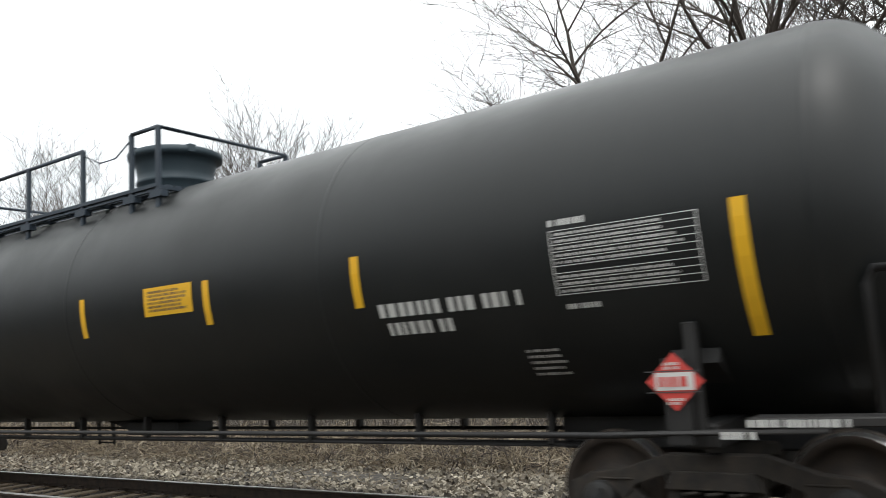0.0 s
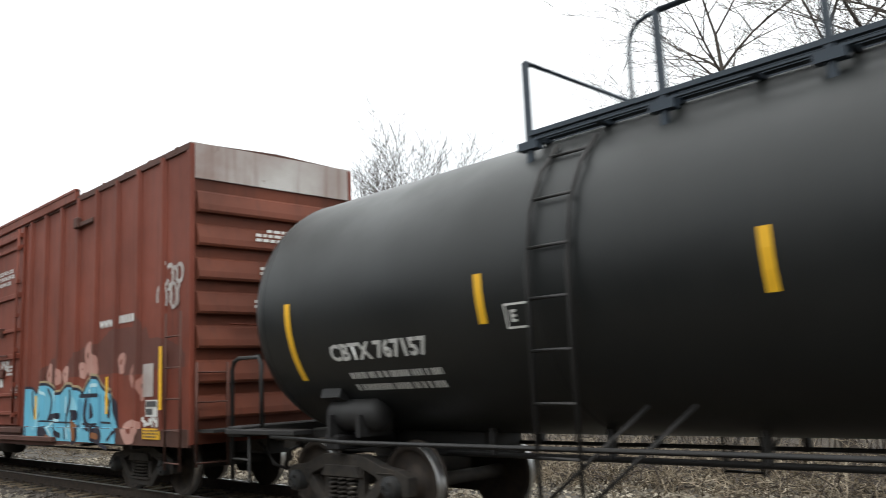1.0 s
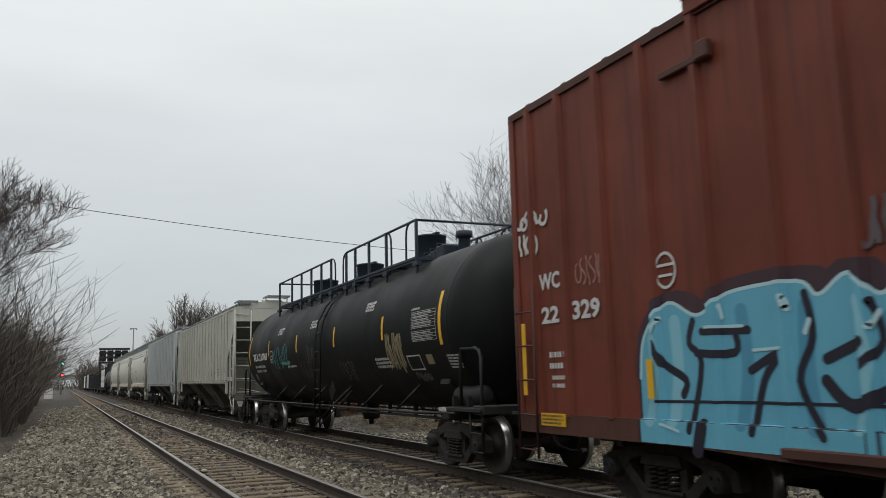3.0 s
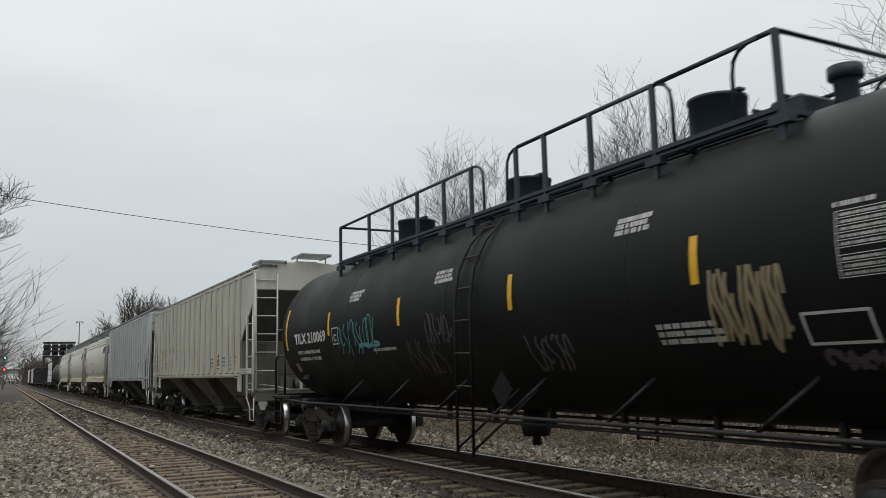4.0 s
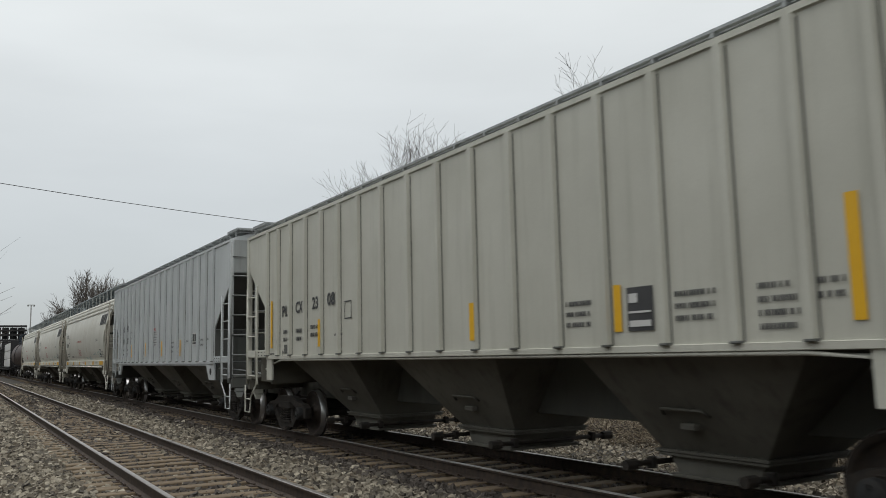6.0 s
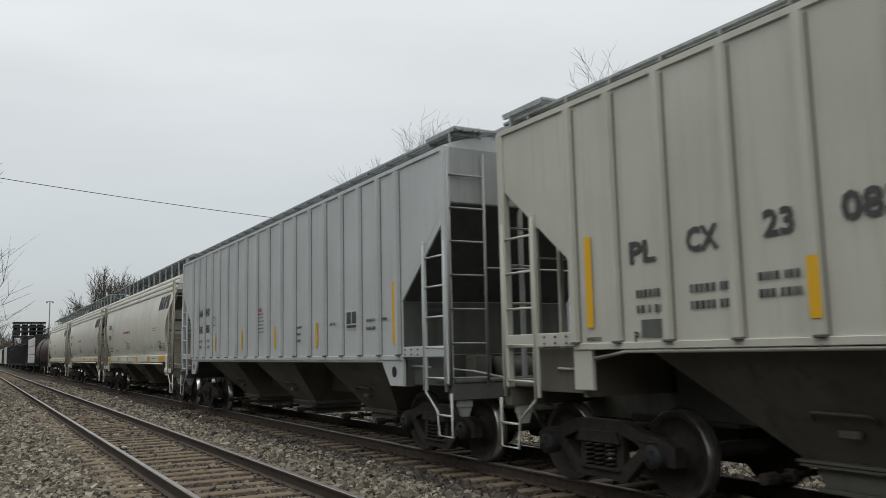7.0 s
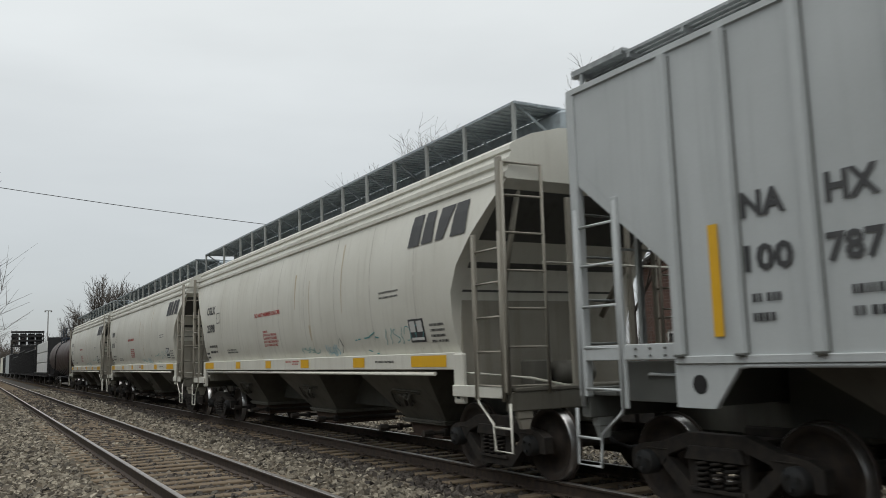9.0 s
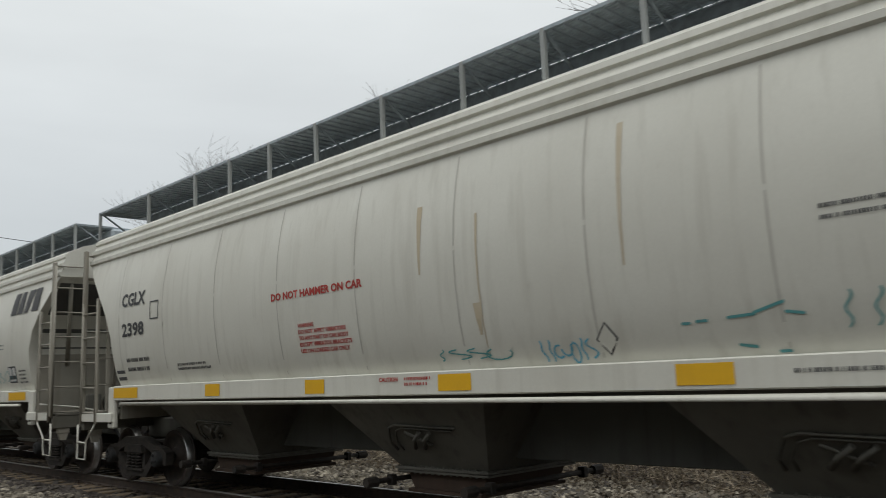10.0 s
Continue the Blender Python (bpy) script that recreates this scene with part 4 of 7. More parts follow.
def build_tank_b():
    yc = 48.85
    def d(*ys):
        return [y - yc for y in ys]
    car, side = tank_car("black tank car with a railed walkway, three domes and graffiti", yc, 8.85, 1.54, 2.47, 7.25, TANK_BLACK,
                         d(54.3, 52.75, 51.66, 50.62, 49.64, 48.75, 47.5, 46.82, 45.86, 44.76, 43.11),
                         [(*d(48.68, 54.3), True, False), (*d(44.76, 47.45), True, True), (*d(43.11, 43.35), False, True), (*d(43.3, 44.7), False, False)], d(54.3, 43.11),
                         [(52.85 - yc, 0.37, 3.9, 4.56, False), (48.8 - yc, 0.35, 3.9, 4.52, False), (44.85 - yc, 0.33, 3.9, 4.62, False), (43.2 - yc, 0.12, 3.9, 4.36, False), (53.9 - yc, 0.15, 3.9, 4.22, False),
                          (49.75 - yc, 0.16, 3.9, 4.25, False)],
                         48.2 - yc, d(43.86, 47.07, 50.48, 53.8), [(41.12 - yc, 2.1, 3.0), (56.6 - yc, 2.1, 3.02)], 40.9 - yc)
    for y, w, h in ((43.65, 0.20, 0.24), (44.0, 0.14, 0.18), (44.3, 0.10, 0.14)):
        s = Shape().box(-0.35, 0.3, y - w - yc, y + w - yc, 3.9, 3.98 + h, 0.03).tube([(-0.4, y - yc, 3.99 + h), (0.35, y - yc, 3.99 + h)], 0.03, 6)
        part("valve_housing", s, RAIL_PAINT, car, "dark valve housing on the tank top")
    part("valve_cap", Shape().lathe([(4.30, 0.12), (4.32, 0.17), (4.44, 0.17), (4.46, 0.0)], 14, "z", (0, 43.2 - yc, 0)), RAIL_PAINT, car)
    words("TILX 210069", 56.0 - yc, 2.20, 0.24, side, WHITE, car, 2.0)
    bars(55.9 - yc, 2.06, 1.8, 2, 0.07, side, WHITE, car, 21, 1.0)
    outline_box(53.6 - yc, 53.3 - yc, 2.12, 2.45, 0.02, side, WHITE, car)
    words("C", 53.53 - yc, 2.18, 0.14, side, WHITE, car)
    for y, z in ((52.8, 3.08), (49.25, 3.06), (45.05, 3.14)):
        bars(y - yc, z, 0.65, 3, 0.055, side, WHITE, car, int(y), 0.25)
    bars(42.37 - yc, 2.80, 0.4, 1, 0.04, side, WHITE, car, 5)
    table(42.35 - yc, 41.28 - yc, 2.2, 2.72, side, car, 30)
    outline_box(42.78 - yc, 42.2 - yc, 1.70, 1.97, 0.025, side, WHITE, car)
    mark("yellow_label", [rect(41.92 - yc, 41.65 - yc, 1.79, 1.96)], side, SPRAY_TAN, car, "faded yellow label")
    bars(44.5 - yc, 1.97, 0.9, 3, 0.05, side, WHITE, car, 33, 0.5)
    bars(41.06 - yc, 1.93, 0.5, 5, 0.03, side, WHITE, car, 34, 0.6)
    mark("yellow_label", [rect(56.35 - yc, 56.15 - yc, 1.62, 1.8)], side, SPRAY_TAN, car, "faded yellow label")
    bars(51.7 - yc, 1.98, 1.1, 1, 0.05, side, WHITE, car, 35)
    scrawl(53.3 - yc, 51.5 - yc, 1.85, 2.55, side, SPRAY_TEAL, car, 41, 11, 0.025, label="teal sprayed tag")
    scrawl(52.3 - yc, 51.4 - yc, 2.02, 2.1, side, SPRAY_TEAL, car, 49, 3, 0.05)
    scrawl(49.5 - yc, 48.7 - yc, 1.95, 2.45, side, SPRAY_MAUVE, car, 42, 7, 0.03, label="pale sprayed tag")
    scrawl(50.4 - yc, 49.2 - yc, 1.45, 2.1, side, SPRAY_MAUVE, car, 43, 7, 0.02)
    scrawl(46.9 - yc, 46.0 - yc, 1.5, 2.0, side, SPRAY_MAUVE, car, 44, 8, 0.03)
    scrawl(43.75 - yc, 42.9 - yc, 1.7, 2.45, side, SPRAY_TAN, car, 45, 14, 0.04, label="tan sprayed tag")
    scrawl(42.7 - yc, 42.1 - yc, 1.5, 1.65, side, SPRAY_MAUVE, car, 46, 6, 0.05)
    part("placard_holder", Shape().prism([(47.45 - yc, 1.05), (47.2 - yc, 1.3), (47.45 - yc, 1.55), (47.7 - yc, 1.3)], -1.47, -1.45), TANK_BLACK, car)
    bars(41.25 - yc, 1.08, 0.35, 1, 0.07, flat_side(-1.52), WHITE, car, 3)


# ---------------------------------------------------------------- boxcar
def build_boxcar():
    yc = 29.53
    car = start_car("boxcar", "rust-red high boxcar with plug doors and blue graffiti", "boxcar", yc)
    hl, xs, z0, z1 = 9.08, 1.475, 0.95, 5.24
    s = Shape()
    s.box(-xs, xs, -hl + 0.06, hl - 0.06, z0, z1)
    part("body", s, BOX_RED, car)
    s = Shape()
    roof = [(-xs - 0.035, z1 - 0.09), (-xs - 0.035, z1 + 0.01), (0, z1 + 0.07), (xs + 0.035, z1 + 0.01), (xs + 0.035, z1 - 0.09)]
    s.prism(roof, -hl, hl, "y")
    for k in range(20):
        y = -hl + 0.5 + k * (2 * hl - 1) / 19
        s.prism([(-xs - 0.02, z1 + 0.012), (0, z1 + 0.072), (xs + 0.02, z1 + 0.012), (xs, z1 + 0.05), (0, z1 + 0.10), (-xs, z1 + 0.05)], y - 0.04, y + 0.04, "y")
    part("roof", s, BOX_DARK, car, "dirty red ribbed roof")
    # raised eave over the middle
    for x in (-1, 1):
        s = Shape().box(x * (xs - 0.02), x * (xs + 0.075), 24.72 - yc, 34.85 - yc, z1 - 0.06, z1 + 0.14, 0.01)
        s.box(x * xs, x * (xs + 0.09), 24.72 - yc, 34.85 - yc, z1 + 0.10, z1 + 0.15)
        part("door_hood", s, BOX_RED, car)
        s = Shape()
        s.prism([(-hl, z0 + 0.12), (-hl, z0 - 0.13), (-hl + 3.4, z0 - 0.13), (-hl + 5.6, z0 - 0.22), (hl - 5.6, z0 - 0.22), (hl - 3.4, z0 - 0.13), (hl, z0 - 0.13), (hl, z0 + 0.12)], x * (xs - 0.02), x * (xs + 0.045))
        part("side_sill", s, BOX_DARK, car, "grimy dark side sill")
    def rib(y, za, zb, x):
        s = Shape()
        s.prism([(y - 0.075, 0), (y - 0.04, 0.062), (y + 0.04, 0.062), (y + 0.075, 0)], za, zb, "z")
        s.v = [(x * (xs + p[1]) if True else 0, p[0], p[2]) for p in s.v]
        part("side_post", s, BOX_RED, car)
    ribs = [21.3, 22.15, 22.98, 23.82, 24.65, 25.47, 26.28, 27.1, 32.35, 33.15, 33.95, 34.8, 35.65, 36.5, 37.35, 38.1]
    for y in ribs:
        for x in (-1, 1):
            rib(y - yc, z0 + 0.1, z1 - 0.05, x)
    for x in (-1, 1):
        for y in (-hl + 0.05, hl - 0.05):
            part("corner_post", Shape().box(x * (xs - 0.05), x * (xs + 0.03), y - 0.07, y + 0.07, z0 - 0.1, z1, 0.01), BOX_RED, car)
        s = Shape()
        s.box(x * xs, x * (xs + 0.1), 27.2 - yc, 32.3 - yc, z0 + 0.0, z0 + 0.10, 0.01).box(x * xs, x * (xs + 0.13), 25.4 - yc, 34.0 - yc, z0 - 0.14, z0 - 0.05, 0.01)
        part("door_track", s, BOX_DARK, car)
        # two plug doors with frames, horizontal beams and locking bars
        for ya, yb in ((27.5, 29.72), (29.88, 32.05)):
            a, b = ya - yc, yb - yc
            door = part("plug_door", Shape().box(x * (xs - 0.01), x * (xs + 0.055), a, b, z0 + 0.14, z1 - 0.1, 0.012), BOX_RED, car, "rust-red plug door")
            for z in (1.35, 1.72, 2.5, 3.03, 3.75, 4.75):
                hgt = 0.075 if z in (2.5, 3.75) else 0.05
                part("door_beam", Shape().box(x * (xs + 0.05), x * (xs + 0.105), a + 0.03, b - 0.03, z - hgt, z + hgt * 0.4, 0.01), BOX_RED, door)
            part("door_beam", Shape().box(x * (xs + 0.05), x * (xs + 0.12), a + 0.03, b - 0.03, z1 - 0.32, z1 - 0.22, 0.01), BOX_RED, door)
            for yy in ((a + 0.1, b - 0.47, b - 0.04) if ya < 29 else (a + 0.03, a + 0.44, b - 0.07)):
                t = Shape().tube([(x * (xs + 0.125), yy, z0 + 0.18), (x * (xs + 0.125), yy, z1 - 0.14)], 0.026, 6)
                for z in (1.3, 1.9, 2.6, 3.3, 4.0, 4.7):
                    t.box(x * (xs + 0.08), x * (xs + 0.155), yy - 0.05, yy + 0.05, z - 0.045, z + 0.045, 0.008)
                part("lock_bar", t, BOX_RED, door)
            s = Shape().box(x * (xs + 0.06), x * (xs + 0.14), a + 0.85, a + 1.1, 2.05, 2.25, 0.02).tube([(x * (xs + 0.13), a + 0.55, 2.5), (x * (xs + 0.15), a + 1.0, 2.52), (x * (xs + 0.13), a + 1.5, 2.5)], 0.02, 6)
            s.box(x * (xs + 0.06), x * (xs + 0.16), a + 0.97, a + 1.05, 2.9, 3.1, 0.01)
            part("lock_gear", s, BOX_DARK, door)
        for yy in (34.6, 24.6, 29.8):
            s = Shape().box(x * (xs + 0.02), x * (xs + 0.12), yy - yc - 0.09, yy - yc + 0.09, 4.62, 4.82, 0.02).box(x * (xs + 0.01), x * (xs + 0.07), yy - yc + 0.1, yy - yc + 0.7 * (1 if yy > 30 else -1), 4.64, 4.72, 0.01)
            part("door_stop", s, BOX_DARK, car)
    # corrugated ends with a white top band
    for e in (-1, 1):
        s = Shape().box(-xs, xs, e * (hl - 0.06), e * (hl - 0.02), z0 - 0.1, z1)
        wall = part("end_wall", s, BOX_END, car, "corrugated rust-red end")
        for k in range(7):
            z = 1.35 + k * 0.50
            s = Shape()
            s.prism([(e * (hl - 0.03), z - 0.15), (e * (hl + 0.07), z - 0.145), (e * (hl + 0.085), z - 0.11), (e * (hl + 0.07), z - 0.02), (e * (hl + 0.01), z + 0.16), (e * (hl - 0.03), z + 0.2)], -xs + 0.08, xs - 0.08)
            part("corrugation", s, BOX_END, wall)
        part("white_band", Shape().box(-xs - 0.02, xs + 0.02, e * (hl - 0.04), e * (hl + 0.012), 4.72, z1 + 0.02), BAND_WHITE, car, "dirty white band on top of the end")
        for z, w in ((4.0, 0.9), (3.48, 0.75), (2.97, 0.95)):
            rects = []
            rnd = random.Random(int(z * 10))
            for row in range(3):
                u = -w / 2 + (0.2 if row == 0 else 0)
                while u < w / 2 - (0.2 if row == 0 else 0):
                    q = rnd.uniform(0.05, 0.13)
                    rects.append([(u, e * (hl + 0.092), z + 0.03 - row * 0.075), (u + q, e * (hl + 0.092), z + 0.03 - row * 0.075), (u + q, e * (hl + 0.092), z - 0.015 - row * 0.075), (u, e * (hl + 0.092), z - 0.015 - row * 0.075)])
                    u += q + 0.03
            s = Shape()
            for p in rects:
                s.add(p, [(0, 1, 2, 3)])
            part("end_lettering", s, WHITE, car)
        s = Shape().box(-xs + 0.1, xs - 0.1, e * (hl + 0.02), e * (hl + 0.45), 1.02, 1.06)
        part("end_platform", s, FRAME_BLACK, car)
        ladder(car, [(-1.44, e * (hl + 0.1), 0.55), (-1.44, e * (hl + 0.1), 2.0)], [(-0.95, e * (hl + 0.1), 0.55), (-0.95, e * (hl + 0.1), 2.0)], np.arange(0.6, 2.0, 0.42), BOX_DARK, 0.02, 0.013)
        ladder(car, [(-xs - 0.10, e * (hl - 0.12), 0.5), (-xs - 0.10, e * (hl - 0.12), 2.75)], [(-xs - 0.10, e * (hl - 0.58), 0.5), (-xs - 0.10, e * (hl - 0.58), 2.75)], np.arange(0.6, 2.8, 0.45), BOX_DARK, 0.018, 0.013)
        s = Shape().tube([(-0.9, e * (hl + 0.09), 2.55), (1.2, e * (hl + 0.09), 2.55)], 0.014, 6)
        part("grab_iron", s, BOX_RED, car)
        add_truck(car, e * 6.65)
        add_coupler(car, e * (hl + 0.05), e)
    s = Shape().box(-0.2, 0.2, -hl, hl, 0.62, 1.0).box(-1.4, 1.4, -hl + 0.1, hl - 0.1, 0.93, 0.97)
    for y in np.arange(-7, 7.1, 2.0):
        s.box(-1.4, 1.4, y - 0.05, y + 0.05, 0.74, 0.95)
    part("underframe", s, FRAME_BLACK, car)
    part("brake_pipe", Shape().tube([(-0.8, -5.2, 0.62), (-0.8, 5.2, 0.62)], 0.02, 6).lathe([(-0.5, 0.0), (-0.5, 0.18), (0.5, 0.18), (0.5, 0.0)], 14, "y", (-0.75, 0.8, 0.6)), FRAME_BLACK, car)
    # lettering
    side = flat_side(-xs - 0.008)
    door_side = flat_side(-xs - 0.06)
    words("WC", 37.98 - yc, 2.66, 0.22, side, WHITE, car, 0.5)
    words("22", 37.95 - yc, 2.22, 0.22, side, WHITE, car, 0.42)
    words("329", 37.22 - yc, 2.22, 0.24, side, WHITE, car, 0.58)
    bars(37.8 - yc, 1.85, 0.5, 2, 0.07, side, WHITE, car, 2, 1.0)
    bars(37.75 - yc, 1.55, 0.5, 2, 0.05, side, WHITE, car, 3, 1.0)
    words("www.", 23.65 - yc, 2.72, 0.13, side, WHITE, car, 0.62)
    bars(22.85 - yc, 2.88, 0.66, 1, 0.13, side, WHITE, car, 41)
    for z, t, w in ((4.245, "CLOSE THIS DOOR", 1.0), (4.125, "BEFORE CLOSING", 0.95), (4.0, "MAIN DOOR", 0.62)):
        words(t, 31.42 - yc - (1.0 - w) / 2, z, 0.085, door_side, WHITE, car, w)
    for z, t, w in ((4.245, "CLOSE AND LOCK", 1.0), (4.125, "BOTH DOORS BEFORE", 1.12), (4.0, "MOVING CAR", 0.7)):
        words(t, 29.1 - yc - (1.12 - w) / 2, z, 0.085, door_side, WHITE, car, w)
    for y, z, w, rws, h in ((29.45, 3.42, 0.22, 4, 0.055), (28.25, 2.3, 0.45, 3, 0.05), (31.1, 2.32, 0.3, 1, 0.08), (30.2, 2.1, 0.3, 4, 0.05), (27.9, 1.9, 0.4, 4, 0.05), (31.9, 1.7, 0.35, 3, 0.05), (30.6, 1.7, 0.3, 3, 0.05)):
        bars(y - yc, z, w, rws, h, door_side, WHITE, car, int(y * 7), 0.5)
    for y0_, y1_, za, zb in ((31.08, 30.86, 1.87, 2.06), (28.65, 28.44, 1.87, 2.08)):
        mark("white_label", [rect(y0_ - yc, y1_ - yc, za, zb)], door_side, WHITE, car, "worn white label")
    scrawl(30.7 - yc, 30.32 - yc, 1.2, 1.58, door_side, WHITE, car, 60, 10, 0.06, label="white sprayed tag")
    scrawl(28.6 - yc, 28.1 - yc, 2.2, 2.42, door_side, WHITE, car, 61, 6, 0.035)
    scrawl(31.1 - yc, 30.7 - yc, 2.2, 2.42, door_side, WHITE, car, 62, 5, 0.03)
    scrawl(38.5 - yc, 37.75 - yc, 3.5, 3.78, side, WHITE, car, 63, 6, 0.05, label="white sprayed tag", loops=0.7)
    scrawl(38.5 - yc, 38.0 - yc, 3.18, 3.48, side, WHITE, car, 68, 4, 0.05, loops=0.7)
    scrawl(21.45 - yc, 20.75 - yc, 2.85, 3.25, side, BAND_WHITE, car, 64, 5, 0.06, label="pale sprayed tag", loops=0.8)
    scrawl(21.3 - yc, 20.7 - yc, 3.15, 3.55, side, BAND_WHITE, car, 69, 4, 0.06, loops=0.8)
    scrawl(37.1 - yc, 36.5 - yc, 2.6, 3.0, side, SPRAY_PINK, car, 65, 6, 0.02)
    scrawl(33.1 - yc, 32.4 - yc, 2.5, 2.9, side, SPRAY_MAUVE, car, 66, 7, 0.05)
    outline = [[(35.45 - yc + 0.17 * math.cos(a) * q, 2.62 + 0.2 * math.sin(a) * q) for a, q in ((a0, 1), (a1, 1), (a1, 0.84), (a0, 0.84))] for a0, a1 in [(k * math.pi / 8, (k + 1) * math.pi / 8) for k in range(16)]]
    mark("round_emblem", outline + [rect(35.58 - yc, 35.32 - yc, 2.66, 2.69), rect(35.56 - yc, 35.34 - yc, 2.55, 2.58)], side, WHITE, car, "round white line emblem")
    for y, za, zb in ((38.3, 1.3, 2.25), (35.7, 1.29, 1.7), (32.58, 1.24, 1.72), (29.36, 1.6, 2.1), (26.37, 1.21, 1.66), (23.1, 1.3, 1.9), (21.2, 1.35, 2.28)):
        mark("reflective_strip", [rect(y - yc - 0.05, y - yc + 0.05, za, zb)], flat_side(-xs - (0.078 if 27.5 < y < 32 else 0.092)), YELLOW, car, "yellow reflective strip")
    for y in (21.86, 38.0):
        mark("yellow_label", [rect(y - yc, y - yc - 0.58, 0.92, 1.08)], flat_side(-xs - 0.052), YELLOW, car, "yellow label")
        bars(y - yc - 0.04, 1.06, 0.5, 3, 0.025, flat_side(-xs - 0.058), BLACK_INK, car, 2, 0.8)
    mark("grey_label", [rect(21.95 - yc, 21.6 - yc, 1.55, 2.05)], side, BAND_WHITE, car, "pale scuffed patch")
    mark("white_label", [rect(21.85 - yc, 21.45 - yc, 1.25, 1.5)], side, WHITE, car, "white data label")
    mark("label_print", [rect(21.82 - yc, 21.48 - yc, 1.40, 1.48), rect(21.82 - yc, 21.6 - yc, 1.28, 1.37)], flat_side(-xs - 0.016), BLACK_INK, car)
    scrawl(21.95 - yc, 21.3 - yc, 1.1, 1.25, side, WHITE, car, 67, 5, 0.05)
    piece(car, [(6.44, 1.5), (6.34, 1.95), (5.93, 2.27), (5.5, 2.11), (5.06, 2.29), (4.25, 2.31), (4.03, 2.17), (3.73, 2.32), (3.45, 2.12), (3.2, 2.3), (3.0, 2.29), (2.85, 2.12), (2.73, 1.85), (2.52, 1.81)],
          0.83, xs, ribs, yc, left_strokes(), "light blue block-letter graffiti with a dark violet outline", True)
    piece(car, [(-2.45, 1.8), (-2.72, 1.77), (-2.9, 1.68), (-3.08, 1.8), (-3.37, 1.84), (-3.68, 1.78), (-3.92, 1.69), (-4.12, 1.65), (-4.4, 1.77), (-4.7, 1.76), (-5.07, 1.68), (-5.19, 1.63), (-5.4, 1.8), (-5.6, 1.88), (-5.8, 1.87),
                (-6.05, 1.69), (-6.49, 1.58), (-6.6, 1.38), (-6.66, 1.0)], 0.83, xs, ribs, yc, right_strokes(), "light blue block-letter graffiti with black and yellow outlines", False)
    clouds(car, ribs, xs, yc)
    overpaint(car, ribs, xs, yc)


def drape(ob, ribs, xs, yc):
    """Lays flat paint over the side posts and the sill: cut along their edges, then pressed on."""
    bm = bmesh.new()
    bm.from_mesh(ob.data)
    ys = [v.co.y for v in bm.verts]
    cuts = sorted(r + d - yc for r in ribs for d in (-0.075, -0.04, 0.04, 0.075))
    for c in cuts:
        if min(ys) < c < max(ys):
            bmesh.ops.bisect_plane(bm, geom=bm.verts[:] + bm.edges[:] + bm.faces[:], plane_co=(0, c, 0), plane_no=(0, 1, 0))
    for c in (1.062, 1.078):
        bmesh.ops.bisect_plane(bm, geom=bm.verts[:] + bm.edges[:] + bm.faces[:], plane_co=(0, 0, c), plane_no=(0, 0, 1))
    knots = [(r + d - yc, h) for r in ribs for d, h in ((-0.0751, 0.0), (-0.04, 0.062), (0.04, 0.062), (0.0751, 0.0))]
    for v in bm.verts:
        out = float(np.interp(v.co.y, [k[0] for k in knots], [k[1] for k in knots]))
        if v.co.z < 1.07:
            out = max(out, 0.046)
        v.co.x = -xs - out + v.co.x
    bm.to_mesh(ob.data)
    bm.free()
    return ob


def ribbon(pts, w):
    """A brush stroke with round ends as one closed outline."""
    p = [Vector(q) for q in pts]
    left, right = [], []
    for i, q in enumerate(p):
        d = (p[min(i + 1, len(p) - 1)] - p[max(i - 1, 0)]).normalized()
        nn = Vector((-d.y, d.x)) * w / 2
        left.append(q + nn)
        right.append(q - nn)
    quads = [[tuple(left[i]), tuple(left[i + 1]), tuple(right[i + 1]), tuple(right[i])] for i in range(len(p) - 1)]
    for q in (p[0], p[-1]):
        quads.append([(q.x + w / 2 * math.cos(a), q.y + w / 2 * math.sin(a)) for a in np.linspace(0, 2 * math.pi, 13)[:-1]])
    return quads


def line(u0, v0, u1, v1, bend=0.0):
    return [(u0 + (u1 - u0) * i / 5 + bend * math.sin(math.pi * i / 5), v0 + (v1 - v0) * i / 5) for i in range(6)]


def smooth(pts, n=5):
    """A rounded line through the points."""
    p = [pts[0], *pts, pts[-1]]
    out = []
    for i in range(1, len(p) - 2):
        for k in range(n):
            t = k / n
            out.append(tuple(0.5 * (2 * b + (c - a) * t + (2 * a - 5 * b + 4 * c - d) * t * t + (3 * b - a - 3 * c + d) * t ** 3) for a, b, c, d in zip(p[i - 1], p[i], p[i + 1], p[i + 2])))
    return out + [tuple(pts[-1])]


